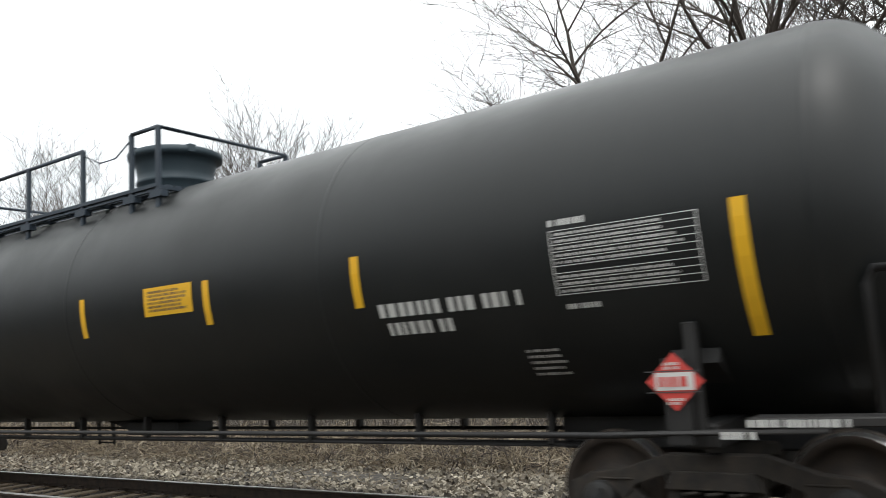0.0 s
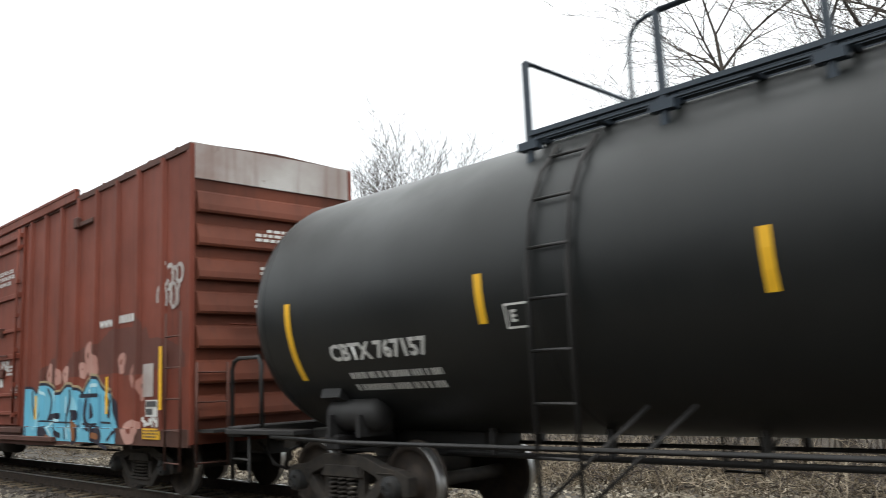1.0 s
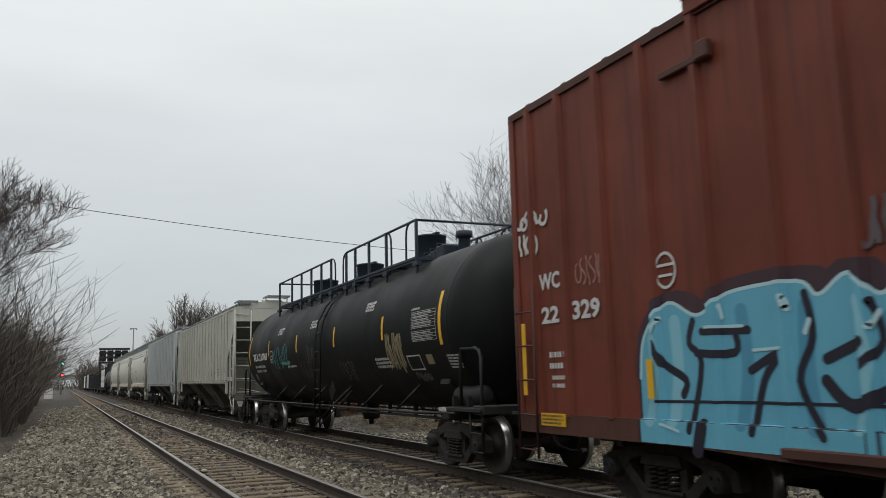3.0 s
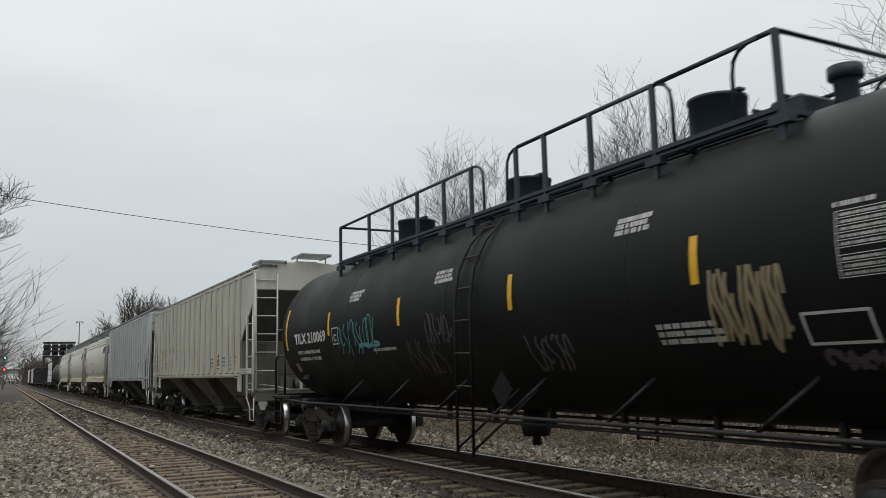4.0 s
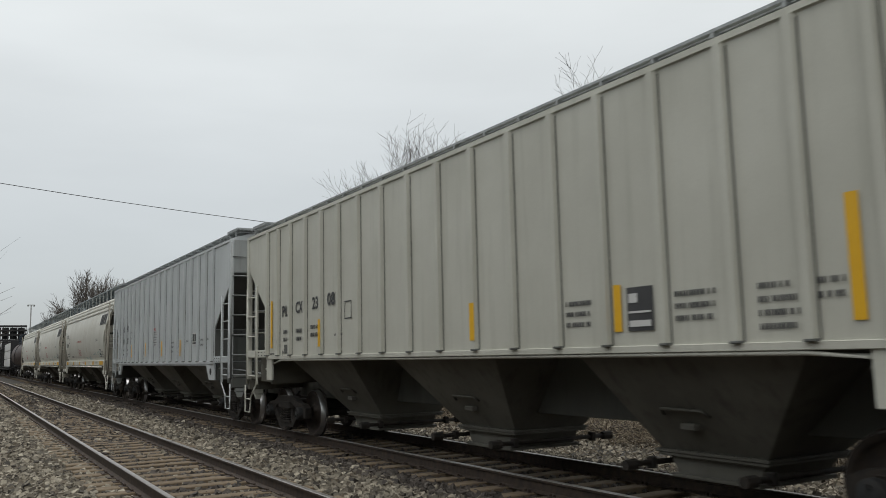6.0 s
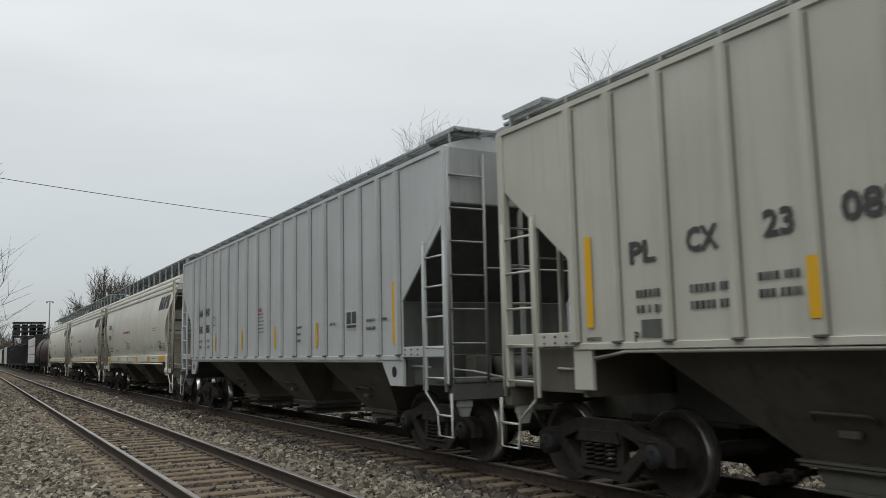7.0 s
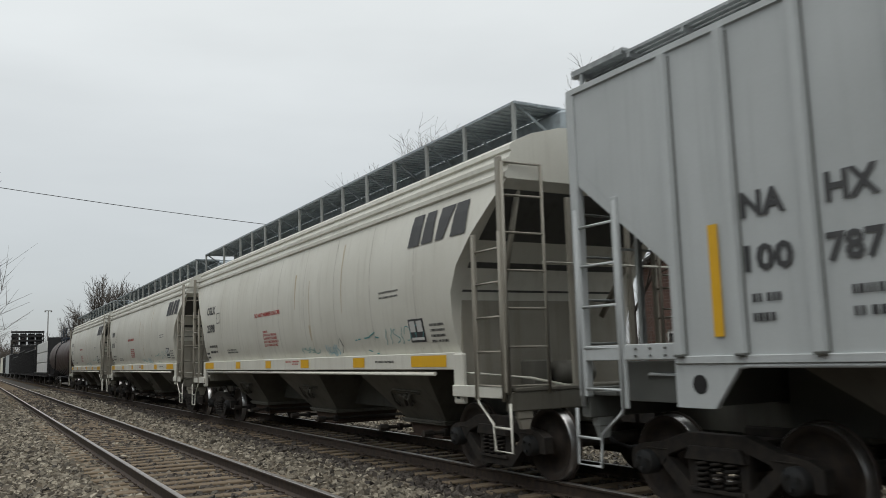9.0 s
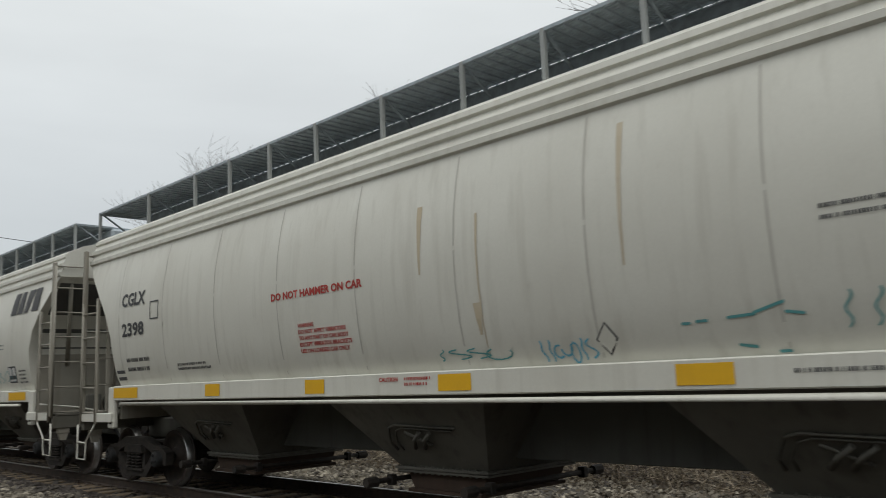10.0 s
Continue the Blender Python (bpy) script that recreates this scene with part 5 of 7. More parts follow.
def piece(car, top, z0, xs, ribs, yc, strokes, label, halo):
    """Block-letter graffiti: one blue ground with a bulging top, an outline, and dark, orange and pale strokes on it."""
    flat = flat_side(0.0)
    top = smooth(top)

    def laid(name, quads, mat, parent, lift, tag=""):
        return drape(mark(name, quads, flat, mat, parent, tag, lift=lift), ribs, xs, yc)

    def under(line_, low):
        return [[line_[i], line_[i + 1], (line_[i + 1][0], low), (line_[i][0], low)] for i in range(len(line_) - 1)]
    mid = (top[0][0] + top[-1][0]) / 2
    ob = laid("graffiti", under([(mid + (y - mid) * 1.02, z + 0.03) for y, z in top], z0 + 0.002), SPRAY_DARK, car, 0.002, label)
    tagged(ob, kind="stuff")
    if halo:
        for k, (du, dv, w) in enumerate(((0.0, 0.05, 0.18), (-0.16, 0.03, 0.20))):
            laid("graffiti_shadow", ribbon([(y + du, z + dv) for y, z in top[::2]], w), SPRAY_PLUM, ob, 0.0006 + 0.0006 * k)
        laid("graffiti_shadow", ribbon([(top[-1][0] - 0.25, 1.75), (top[-1][0] - 0.3, 0.95)], 0.42), SPRAY_PLUM, ob, 0.0016)
        laid("graffiti_rim", ribbon([(y, z + 0.005) for y, z in top], 0.035), SPRAY_PALE, ob, 0.0052)
    else:
        laid("graffiti_rim", ribbon([(y, z + 0.07) for y, z in top[12:]], 0.045), SPRAY_TAN, ob, 0.0012)
        laid("graffiti_rim", ribbon([(y, z + 0.025) for y, z in top], 0.05), SPRAY_DARK, ob, 0.0046)
    laid("graffiti_ground", under(top, z0), SPRAY_BLUE, ob, 0.0036)
    rnd = random.Random(len(top))
    for k in range(9):           # broad lighter and deeper passes of the spray can
        i = rnd.randrange(3, len(top) - 3)
        y, z = top[i]
        laid("graffiti_pass", ribbon(smooth([(y, z - 0.2), (y + rnd.uniform(-0.08, 0.08), (z + z0) / 2), (y + rnd.uniform(-0.1, 0.1), z0 + 0.25)], 4), rnd.uniform(0.10, 0.2)), SPRAY_DEEP if k % 3 else SPRAY_SKY, ob, 0.0042 + 0.00005 * k)
    for j, (mat, w, path) in enumerate(strokes):
        laid("graffiti_stroke", ribbon(smooth(path, 4) if len(path) > 2 else path, w * (1.12 if mat is SPRAY_DARK else 1.0)), mat, ob, 0.0056 + 0.0008 * (j % 9) + (0.004 if mat is not SPRAY_DARK else 0.0))
    return ob


def left_strokes():
    dark = [(.08, [(6.16, 1.86), (6.04, 1.65), (5.72, 1.48), (5.77, 1.33)]), (.07, [(5.57, 2.06), (5.64, 1.84), (5.48, 1.64), (5.68, 0.98)]), (.07, [(5.45, 1.95), (4.84, 1.93)]),
            (.07, [(5.0, 1.91), (5.02, 1.73), (5.54, 1.74)]), (.07, [(4.84, 1.56), (4.5, 1.7), (4.69, 1.47), (4.85, 1.0)]), (.07, [(4.17, 2.2), (4.12, 1.83), (4.29, 1.46), (4.07, 1.0)]),
            (.08, [(4.0, 1.64), (3.65, 1.77)]), (.10, [(4.02, 1.46), (3.79, 1.26), (3.45, 1.38)]), (.06, [(3.54, 2.08), (3.46, 1.77), (3.67, 1.58)])]
    more = [(.09, [(2.87, 1.71), (3.19, 1.68), (3.18, 1.57), (2.92, 1.45), (2.72, 1.29)]), (.06, [(3.3, 1.38), (3.08, 1.27), (3.26, 1.0)]), (.14, [(5.5, 1.03), (5.57, 0.8)]), (.025, [(6.19, 1.26), (4.67, 1.27), (2.94, 1.26)])]
    pale = [(.05, [(6.06, 2.12), (6.2, 1.95)]), (.05, [(5.18, 2.18), (5.15, 2.07)]), (.06, [(4.39, 2.19), (4.35, 2.09)]), (.05, [(4.14, 1.97), (4.19, 1.87)]), (.05, [(3.47, 1.99), (3.56, 1.88)]),
            (.04, [(2.98, 2.2), (2.88, 1.82)]), (.03, [(5.41, 1.99), (4.9, 1.97)]), (.03, [(4.79, 1.74), (4.44, 1.75)]), (.03, [(3.15, 1.74), (2.89, 1.76)]), (.03, [(6.09, 1.03), (5.83, 0.97)])]
    return [(SPRAY_DARK, w, p) for w, p in dark + more] + [(SPRAY_PALE, w, p) for w, p in pale]


def right_strokes():
    dark = [(.07, [(-2.69, 1.72), (-2.74, 1.43), (-2.84, 1.27)]), (.06, [(-3.12, 1.38), (-3.23, 1.29), (-3.15, 1.22)]), (.06, [(-3.54, 1.76), (-3.71, 1.59), (-3.7, 1.39), (-3.56, 1.19)]),
            (.10, [(-3.65, 1.25), (-4.12, 1.27)]), (.09, [(-3.96, 1.12), (-4.08, 0.97), (-4.28, 0.93)]), (.16, [(-3.23, 0.98), (-3.44, 0.99), (-3.6, 0.89)]),
            (.06, [(-4.6, 1.71), (-4.62, 1.54), (-4.49, 1.28)]), (.05, [(-4.47, 1.23), (-4.53, 0.88)]), (.16, [(-4.83, 1.29), (-4.92, 1.28)]), (.04, [(-4.63, 1.35), (-4.93, 1.35)])]
    more = [(.10, [(-5.01, 1.07), (-5.05, 0.91), (-4.92, 0.83)]), (.06, [(-5.09, 1.61), (-5.83, 1.61)]), (.10, [(-5.35, 1.52), (-5.29, 1.29), (-5.38, 1.13), (-5.56, 1.06)]), (.10, [(-5.7, 1.43), (-5.71, 1.27)]),
            (.025, [(-3.24, 1.18), (-4.09, 1.16), (-4.93, 1.15)]), (.03, [(-5.23, 1.13), (-5.83, 1.13)]), (.10, [(-6.19, 1.55), (-6.37, 1.43), (-6.31, 1.28)]), (.03, [(-6.02, 1.16), (-6.54, 1.15)]),
            (.24, [(-5.75, 0.98), (-5.99, 0.94)]), (.05, [(-6.36, 0.88), (-6.62, 1.01)]), (.06, [(-6.05, 0.81), (-6.34, 0.75)])]
    warm = [(.12, [(-4.87, 1.15), (-4.93, 1.02), (-4.95, 0.9)]), (.07, [(-3.6, 0.91), (-3.77, 0.88)]), (.10, [(-5.78, 0.95), (-5.95, 0.93)])]
    pale = [(.05, [(-3.22, 1.75), (-3.39, 1.66)]), (.06, [(-3.84, 1.7), (-3.89, 1.56)]), (.05, [(-4.45, 1.6), (-4.45, 1.34)]), (.05, [(-3.68, 1.11), (-3.98, 1.21), (-4.11, 1.19)]),
            (.05, [(-3.59, 1.08), (-3.82, 0.95), (-3.89, 0.86)]), (.06, [(-5.51, 1.68), (-5.67, 1.77), (-5.8, 1.78)]), (.05, [(-4.59, 1.08), (-4.66, 0.89)]), (.05, [(-5.58, 1.52), (-5.61, 1.38)])]
    return [(SPRAY_DARK, w, p) for w, p in dark + more] + [(SPRAY_ORANGE, w, p) for w, p in warm] + [(SPRAY_PALE, w, p) for w, p in pale]


def clouds(car, ribs, xs, yc):
    """Pink bubbles sprayed above the blue letters, with pale rims and red-brown cores."""
    rnd = random.Random(12)
    flat = flat_side(0.0)
    for cy, cz, ry, rz in ((26.98, 1.25, 0.13, 0.24), (26.75, 1.10, 0.15, 0.20), (25.95, 2.02, 0.13, 0.22), (25.45, 1.98, 0.10, 0.14), (25.15, 2.0, 0.13, 0.18), (24.35, 2.05, 0.20, 0.16),
                           (24.12, 2.28, 0.15, 0.30), (23.9, 2.1, 0.22, 0.2), (22.75, 2.1, 0.14, 0.2), (22.35, 1.02, 0.30, 0.22), (21.98, 1.7, 0.12, 0.24), (22.3, 1.9, 0.14, 0.2)):
        def lobe(q, ph):
            return [(cy - yc + q * ry * (1 + 0.2 * math.sin(3 * a + ph)) * math.cos(a), cz + q * rz * (1 + 0.16 * math.cos(2 * a + ph)) * math.sin(a)) for a in np.linspace(0, 2 * math.pi, 21)[:-1]]
        ph = rnd.uniform(0, 6)
        ob = tagged(mark("graffiti", [lobe(1.0, ph)], flat, SPRAY_PINK, car, "pink sprayed bubble with a red-brown core", lift=0.0008), kind="stuff")
        drape(ob, ribs, xs, yc)
        drape(mark("bubble_core", [[(y + 0.03, z + 0.02) for y, z in lobe(rnd.uniform(0.12, 0.26), ph + 1)]], flat, BOX_STAIN if rnd.random() < 0.4 else BOX_RED, ob, lift=0.0014), ribs, xs, yc)


def overpaint(car, ribs, xs, yc):
    """Dark patches where older marks were painted over."""
    flat = flat_side(0.0)
    for a, b, zb, zt, ph in ((26.4, 25.3, 1.85, 2.3, 0.4), (25.2, 20.6, 1.95, 2.62, 1.0), (22.7, 21.7, 1.9, 2.8, 2.0)):
        up = [(a + (b - a) * i / 24 - yc, zb + (zt - zb) * math.sqrt(max(math.sin(math.pi * (i + 0.4) / 24.8), 0.0)) * (1 + 0.12 * math.sin(i * 0.55 + ph) + 0.05 * math.sin(i * 1.3 + ph))) for i in range(25)]
        quads = [[up[i], up[i + 1], (up[i + 1][0], zb), (up[i][0], zb)] for i in range(24)]
        drape(mark("dark_stain", quads, flat, BOX_STAIN, car, "dark painted-over patch", lift=0.0004 + 0.0002 * ph), ribs, xs, yc)


# ---------------------------------------------------------------- covered hoppers
def hopper_common(car, top, low, zsill, zend, mat, truck, platform_z=1.18, posts_x=(-0.3, 0.7), post=None, plate=None, trim=None, dark_mat=None):
    """Ends, ladders, sills, trucks and couplers of a covered hopper. top, low: half lengths of the roof and of the lower side."""
    trim, dark_mat = trim or END_PAINT, dark_mat or END_DARK
    wide = 0.10 if post is None else 0.07
    for e in (-1, 1):
        for x in (-1, 1):
            s = Shape().box(x * (1.60 - wide), x * 1.60, e * (top - wide), e * (top + 0.02), 1.12, zend, 0.012)
            part("corner_post", s, post or mat, car)
            ladder(car, [(x * 1.58, e * (top - 0.66), 1.02), (x * 1.58, e * (top - 0.66), 3.1)],
                   [(x * 1.585, e * (top - 0.04), 1.02), (x * 1.585, e * (top - 0.04), 3.1)], (1.2, 1.62, 2.05, 2.48, 2.9), post or mat, 0.034, 0.016, "side_ladder")
            part("stile_plate", Shape().box(x * 1.56, x * 1.60, e * (top - 0.705), e * (top - 0.615), 1.02, 3.14, 0.005), post or mat, car)
            st = part("step_stirrup", Shape().tube([(x * 1.59, e * (top - 0.66), 1.06), (x * 1.59, e * (top - 0.62), 0.98), (x * 1.59, e * (top - 0.30), 0.74), (x * 1.59, e * (top - 0.27), 0.42), (x * 1.59, e * (top + 0.10), 0.42), (x * 1.59, e * (top + 0.08), 1.0)], 0.018, 6), mat, car)
            part("rung", Shape().tube([(x * 1.59, e * (top - 0.29), 0.70), (x * 1.59, e * (top + 0.09), 0.70)], 0.016, 6), mat, st)
            ladder(car, [(x * 0.98, e * (top + 0.06), 1.1), (x * 0.98, e * (top + 0.06), zend - 0.08)], [(x * 1.56, e * (top + 0.03), 1.1), (x * 1.56, e * (top + 0.03), zend - 0.08)],
                   np.arange(1.2, zend, 0.47), trim, 0.024, 0.015, "end_ladder")
        for x in (-e * p for p in posts_x):
            part("end_post", Shape().box(x - 0.035, x + 0.035, e * (top - 0.06), e * (top + 0.0), platform_z - 0.02, zend - 0.45, 0.008), trim, car)
        part("grab_rail", Shape().tube([(-1.0, e * (top + 0.05), 2.72), (1.5, e * (top + 0.05), 2.72)], 0.016, 6), mat, car)
        part("end_platform", Shape().box(-1.5, 1.5, e * (top - 0.45), e * (top + 0.06), platform_z - 0.05, platform_z, 0.01), dark_mat, car)
        part("end_beam", Shape().box(-1.55, 1.55, e * (top - 0.08), e * (top + 0.05), platform_z - 0.28, platform_z - 0.05, 0.01), dark_mat, car)
        part("stub_sill", Shape().box(-0.3, 0.3, e * (low - 1.0), e * (top + 0.12), 0.70, 1.05, 0.02), BAY_GREY, car)
        for x in (-1, 1):
            s = Shape().box(x * 1.53, x * 1.59, e * (low + 0.01), e * (top - 0.05), (plate or (zsill - 0.01, 0))[0], (plate or (0, zsill + 0.145))[1], 0.008)
            part("end_sill", s, mat, car)
            pad = Shape().box(x * 1.22, x * 1.44, e * (top - 0.06), e * (top + 0.03), 0.80, 1.16, 0.012).prism([(x * 1.24, 0.80), (x * 1.42, 0.80), (x * 1.38, 0.68), (x * 1.28, 0.68)], e * (top - 0.05), e * (top + 0.02), "y")
            part("jacking_pad", pad, post or trim, car)
        s = Shape().tube([(-1.45, e * (low + 0.05), 1.35), (-1.45, e * (top - 0.9), 1.35), (-1.0, e * (top - 0.3), 1.28), (-0.4, e * (top + 0.05), 1.12)], 0.018, 6)
        part("air_pipe", s, mat, car)
        s = Shape().lathe([(-0.3, 0.0), (-0.3, 0.16), (0.3, 0.16), (0.3, 0.0)], 16, "x", (0.1, e * (low + 0.45), 1.32)).box(-0.6, -0.3, e * (low + 0.2), e * (low + 0.5), 1.15, 1.5, 0.02)
        part("brake_valve", s, BAY_GREY, car)
        add_truck(car, e * truck)
        add_coupler(car, e * (top + 0.12), e)


def bay(yc, half, zt, zb, xw, bw, bh, out):
    """One discharge bay: four sloping sheets down to a flanged outlet."""
    s = Shape()
    a = [(-xw, yc + out - half, zt), (xw, yc + out - half, zt), (xw, yc + out + half, zt), (-xw, yc + out + half, zt)]
    b = [(-bw, yc - bh, zb), (bw, yc - bh, zb), (bw, yc + bh, zb), (-bw, yc + bh, zb)]
    s.add(a + b, [(0, 1, 5, 4), (1, 2, 6, 5), (2, 3, 7, 6), (3, 0, 4, 7), (4, 5, 6, 7), (0, 3, 2, 1)])
    return s


def add_bay(car, yc, half, zt, zb, xw, bw, bh, ornate, out=0.0):
    """A bay with its flange, outlet gate, gate shafts and the bracket on each side sheet; out: how far its top lies beyond its outlet."""
    ob = part("discharge_bay", bay(yc, half, zt, zb, xw, bw, bh, out), BAY_GREY, car, "dark grey sloping discharge bay")
    s = Shape().box(-bw - 0.07, bw + 0.07, yc - bh - 0.06, yc + bh + 0.06, zb - 0.015, zb + 0.015, 0.004)
    s.box(-bw - 0.05, bw + 0.05, yc - bh - 0.04, yc + bh + 0.04, zb - 0.05, zb - 0.02, 0.004)
    for k in range(14):
        y = yc - bh + 2 * bh * (k + 0.5) / 14
        for x in (-1, 1):
            s.lathe([(zb - 0.06, 0.016), (zb + 0.03, 0.016), (zb + 0.03, 0.0)], 6, "z", (x * (bw + 0.03), y, 0), smooth=False)
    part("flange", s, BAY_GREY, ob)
    s = Shape().prism([(yc - bh + 0.05, zb - 0.05), (yc + bh - 0.05, zb - 0.05), (yc + bh - 0.16, zb - 0.24), (yc - bh + 0.16, zb - 0.24)], -bw + 0.04, bw - 0.04)
    s.box(-bw - 0.02, bw + 0.02, yc - bh + 0.1, yc + bh - 0.1, zb - 0.27, zb - 0.23, 0.006)
    part("outlet_gate", s, GATE_RUST if ornate else BAY_GREY, ob, "rusty outlet gate")
    for d in (-1, 1):
        y = yc + d * (bh + 0.10)
        s = Shape().tube([(-bw - 0.42, y, zb - 0.14), (bw + 0.42, y, zb - 0.14)], 0.032, 7)
        for x in (-1, 1):
            s.lathe([(-0.10, 0.0), (-0.10, 0.055), (0.06, 0.06), (0.06, 0.0)], 8, "x", (x * (bw + 0.38), y, zb - 0.14), smooth=False)
            s.box(x * (bw + 0.05), x * (bw + 0.13), y - 0.05, y + 0.05, zb - 0.2, zb - 0.08, 0.01)
        part("gate_shaft", s, CAST, ob)
    for x in (-1, 1):
        def on(y, f, out):
            return (x * (xw + (bw - xw) * f + out), yc + y, zt + (zb - zt) * f)
        s = Shape()
        if ornate:
            s.tube([on(-0.62, 0.46, 0.02), on(0.28, 0.43, 0.03), on(0.4, 0.47, 0.04), on(0.52, 0.66, 0.05), on(0.52, 0.76, 0.02)], 0.016, 5)
            s.tube([on(-0.55, 0.50, 0.02), on(0.2, 0.47, 0.03), on(0.32, 0.51, 0.04), on(0.42, 0.66, 0.04), on(0.42, 0.76, 0.02)], 0.010, 5)
            for k in range(2):
                s.tube([on(-0.22 + 0.16 * k, 0.52, 0.05), on(-0.10 + 0.16 * k, 0.62, 0.08), on(0.0 + 0.16 * k, 0.72, 0.05)], 0.026, 6)
            s.tube([on(-0.16, 0.68, 0.06), on(0.16, 0.52, 0.06)], 0.016, 5)
        else:
            s.tube([on(-0.3, 0.62, 0.02), on(-0.26, 0.56, 0.05), on(0.26, 0.56, 0.05), on(0.3, 0.62, 0.02)], 0.016, 5)
            s.box(x * (xw + (bw - xw) * 0.72), x * (xw + (bw - xw) * 0.72 + 0.10), yc - 0.10, yc + 0.10, zt + (zb - zt) * 0.72 - 0.04, zt + (zb - zt) * 0.72 + 0.03, 0.012)
        part("vibrator_bracket", s, BAY_GREY, ob)
    return ob


def hatch_roof(car, top, zend, zr, mat, board_x, board_z, half_w=1.6):
    n = 14
    s = Shape()
    arc = [(half_w * math.sin(a) / math.sin(0.9), zend + (zr - zend) * (math.cos(a) - math.cos(0.9)) / (1 - math.cos(0.9))) for a in np.linspace(-0.9, 0.9, n)]
    s.prism(arc + [(half_w, zend - 0.06), (-half_w, zend - 0.06)], -top, top, "y")
    part("roof", s, mat, car)
    s = Shape().box(-0.32, 0.32, -top + 0.5, top - 0.5, zr - 0.02, zr + 0.10, 0.02)
    for y in np.arange(-top + 1.0, top - 0.6, 1.0):
        s.box(-0.36, 0.36, y - 0.05, y + 0.05, zr + 0.08, zr + 0.14)
    part("hatch_cover", s, mat, car, "long trough hatch cover")
    for x in (-1, 1):
        s = Shape()
        for k in range(5):
            s.box(x * (board_x - 0.09 * k) - 0.03, x * (board_x - 0.09 * k) + 0.03, -top - 0.12, top + 0.12, board_z, board_z + 0.03)
        y = -top
        while y < top:
            s.box(x * (board_x - 0.42), x * (board_x + 0.03), y - 0.02, y + 0.02, board_z - 0.05, board_z)
            y += 0.75
        part("running_board", s, PALE_GRATING, car, "galvanised grating running board")
    return arc


def flat_hopper(label, yc, top, low, zsill, cut, zend, mat, ribs, gusset):
    car = start_car("covered_hopper", label, "covered hopper", yc)
    xs = 1.575
    up = cut[0] + 0.20         # the slope sheet starts higher than the corner of the side sheets
    prof = [(-top, zend), (-top, up), (-low, cut[1]), (-low, zsill), (low, zsill), (low, cut[1]), (top, up), (top, zend)]
    part("body", Shape().prism(prof, -xs, xs), mat, car, bevel=0.012)
    hopper_common(car, top, low, zsill, zend, mat, 6.97, trim=None if gusset else HOP_CREAM, dark_mat=END_DARK if gusset else END_DARK_TAN)
    dark_mat = END_DARK if gusset else END_DARK_TAN
    hatch_roof(car, top, zend, zend + 0.26, mat, 1.38, zend + (0.21 if gusset else 0.15))
    for e in (-1, 1):       # grating steps at the roof ends
        for xa, xb, ya, yb, dz in ((-1.45, -0.72, top - 0.75, top + 0.06, 0.24), (-0.42, 0.42, top - 0.55, top + 0.34, 0.42), (0.72, 1.45, top - 0.75, top + 0.06, 0.24)):
            s = Shape()
            for k in range(10):
                y = ya + (yb - ya) * k / 9
                s.box(xa, xb, e * y - 0.02, e * y + 0.02, zend + dz, zend + dz + 0.035)
            for x in (xa + 0.02, xb - 0.02):
                s.box(x - 0.02, x + 0.02, e * ya, e * yb, zend + dz - 0.03, zend + dz + 0.03)
                s.box(x - 0.015, x + 0.015, e * (top - 0.1), e * (top - 0.06), zend - 0.02, zend + dz)
            tagged(part("roof_step", s, PALE_GRATING, car, "pale grating step at the roof end"), kind="stuff")
    for y in ribs:
        for x in (-1, 1):
            s = Shape()
            s.prism([(y - 0.045, 0.0), (y - 0.042, 0.068), (y + 0.042, 0.068), (y + 0.045, 0.0)], zsill + 0.02, zend - 0.08, "z")
            s.v = [(x * (xs + p[1]), p[0], p[2]) for p in s.v]
            rib = part("side_rib", s, mat, car)
            for d in (-1, 1):
                # dark strips paint the shadow line along each rib edge
                part("rib_edge_shade", Shape().box(x * (xs - 0.01), x * (xs + 0.006), y + d * 0.045, y + d * 0.062, zsill + 0.03, zend - 0.1), END_DARK, rib, "dark strip painting the shade beside a rib")
            part("rib_foot", Shape().box(x * (xs - 0.01), x * (xs + 0.072), y - 0.055, y + 0.055, zsill + 0.012, zsill + 0.038, 0.006), END_DARK, car)
    for x in (-1, 1):
        part("side_sill", Shape().box(x * (xs - 0.03), x * (xs + 0.03), -low, low, zsill - 0.05, zsill + 0.02, 0.006), mat, car)
        part("top_chord", Shape().box(x * (xs - 0.03), x * (xs + 0.012), -top, top, zend - 0.07, zend + 0.0, 0.006), mat, car)
        part("side_pipe", Shape().tube([(x * (xs - 0.02), -low + 0.3, zsill - 0.10), (x * (xs + 0.0), -low + 0.8, zsill - 0.07), (x * (xs + 0.0), low - 0.8, zsill - 0.07), (x * (xs - 0.02), low - 0.3, zsill - 0.14)], 0.022, 6), mat, car)
        for e in (-1, 1):
            if gusset:
                s = Shape().prism([(e * (low + 0.02), zsill - 0.04), (e * (low - 0.75), zsill - 0.04), (e * (low - 0.42), zsill - 0.44), (e * (low + 0.02), zsill - 0.44)], x * (xs - 0.04), x * (xs + 0.01))
                g = part("gusset", s, mat, car, "pale gusset plate with an oval hole")
                part("hole", Shape().lathe([(0.0, 0.0), (0.0, 0.085)], 18, "x", (x * (xs + 0.014), e * (low - 0.27), zsill - 0.23)), FRAME_BLACK, g)
            else:
                part("gusset", Shape().box(x * (xs - 0.04), x * (xs + 0.01), e * (low + 0.02), e * (low - 0.28), zsill - 0.47, zsill - 0.03, 0.006), mat, car, "pale bracket plate")
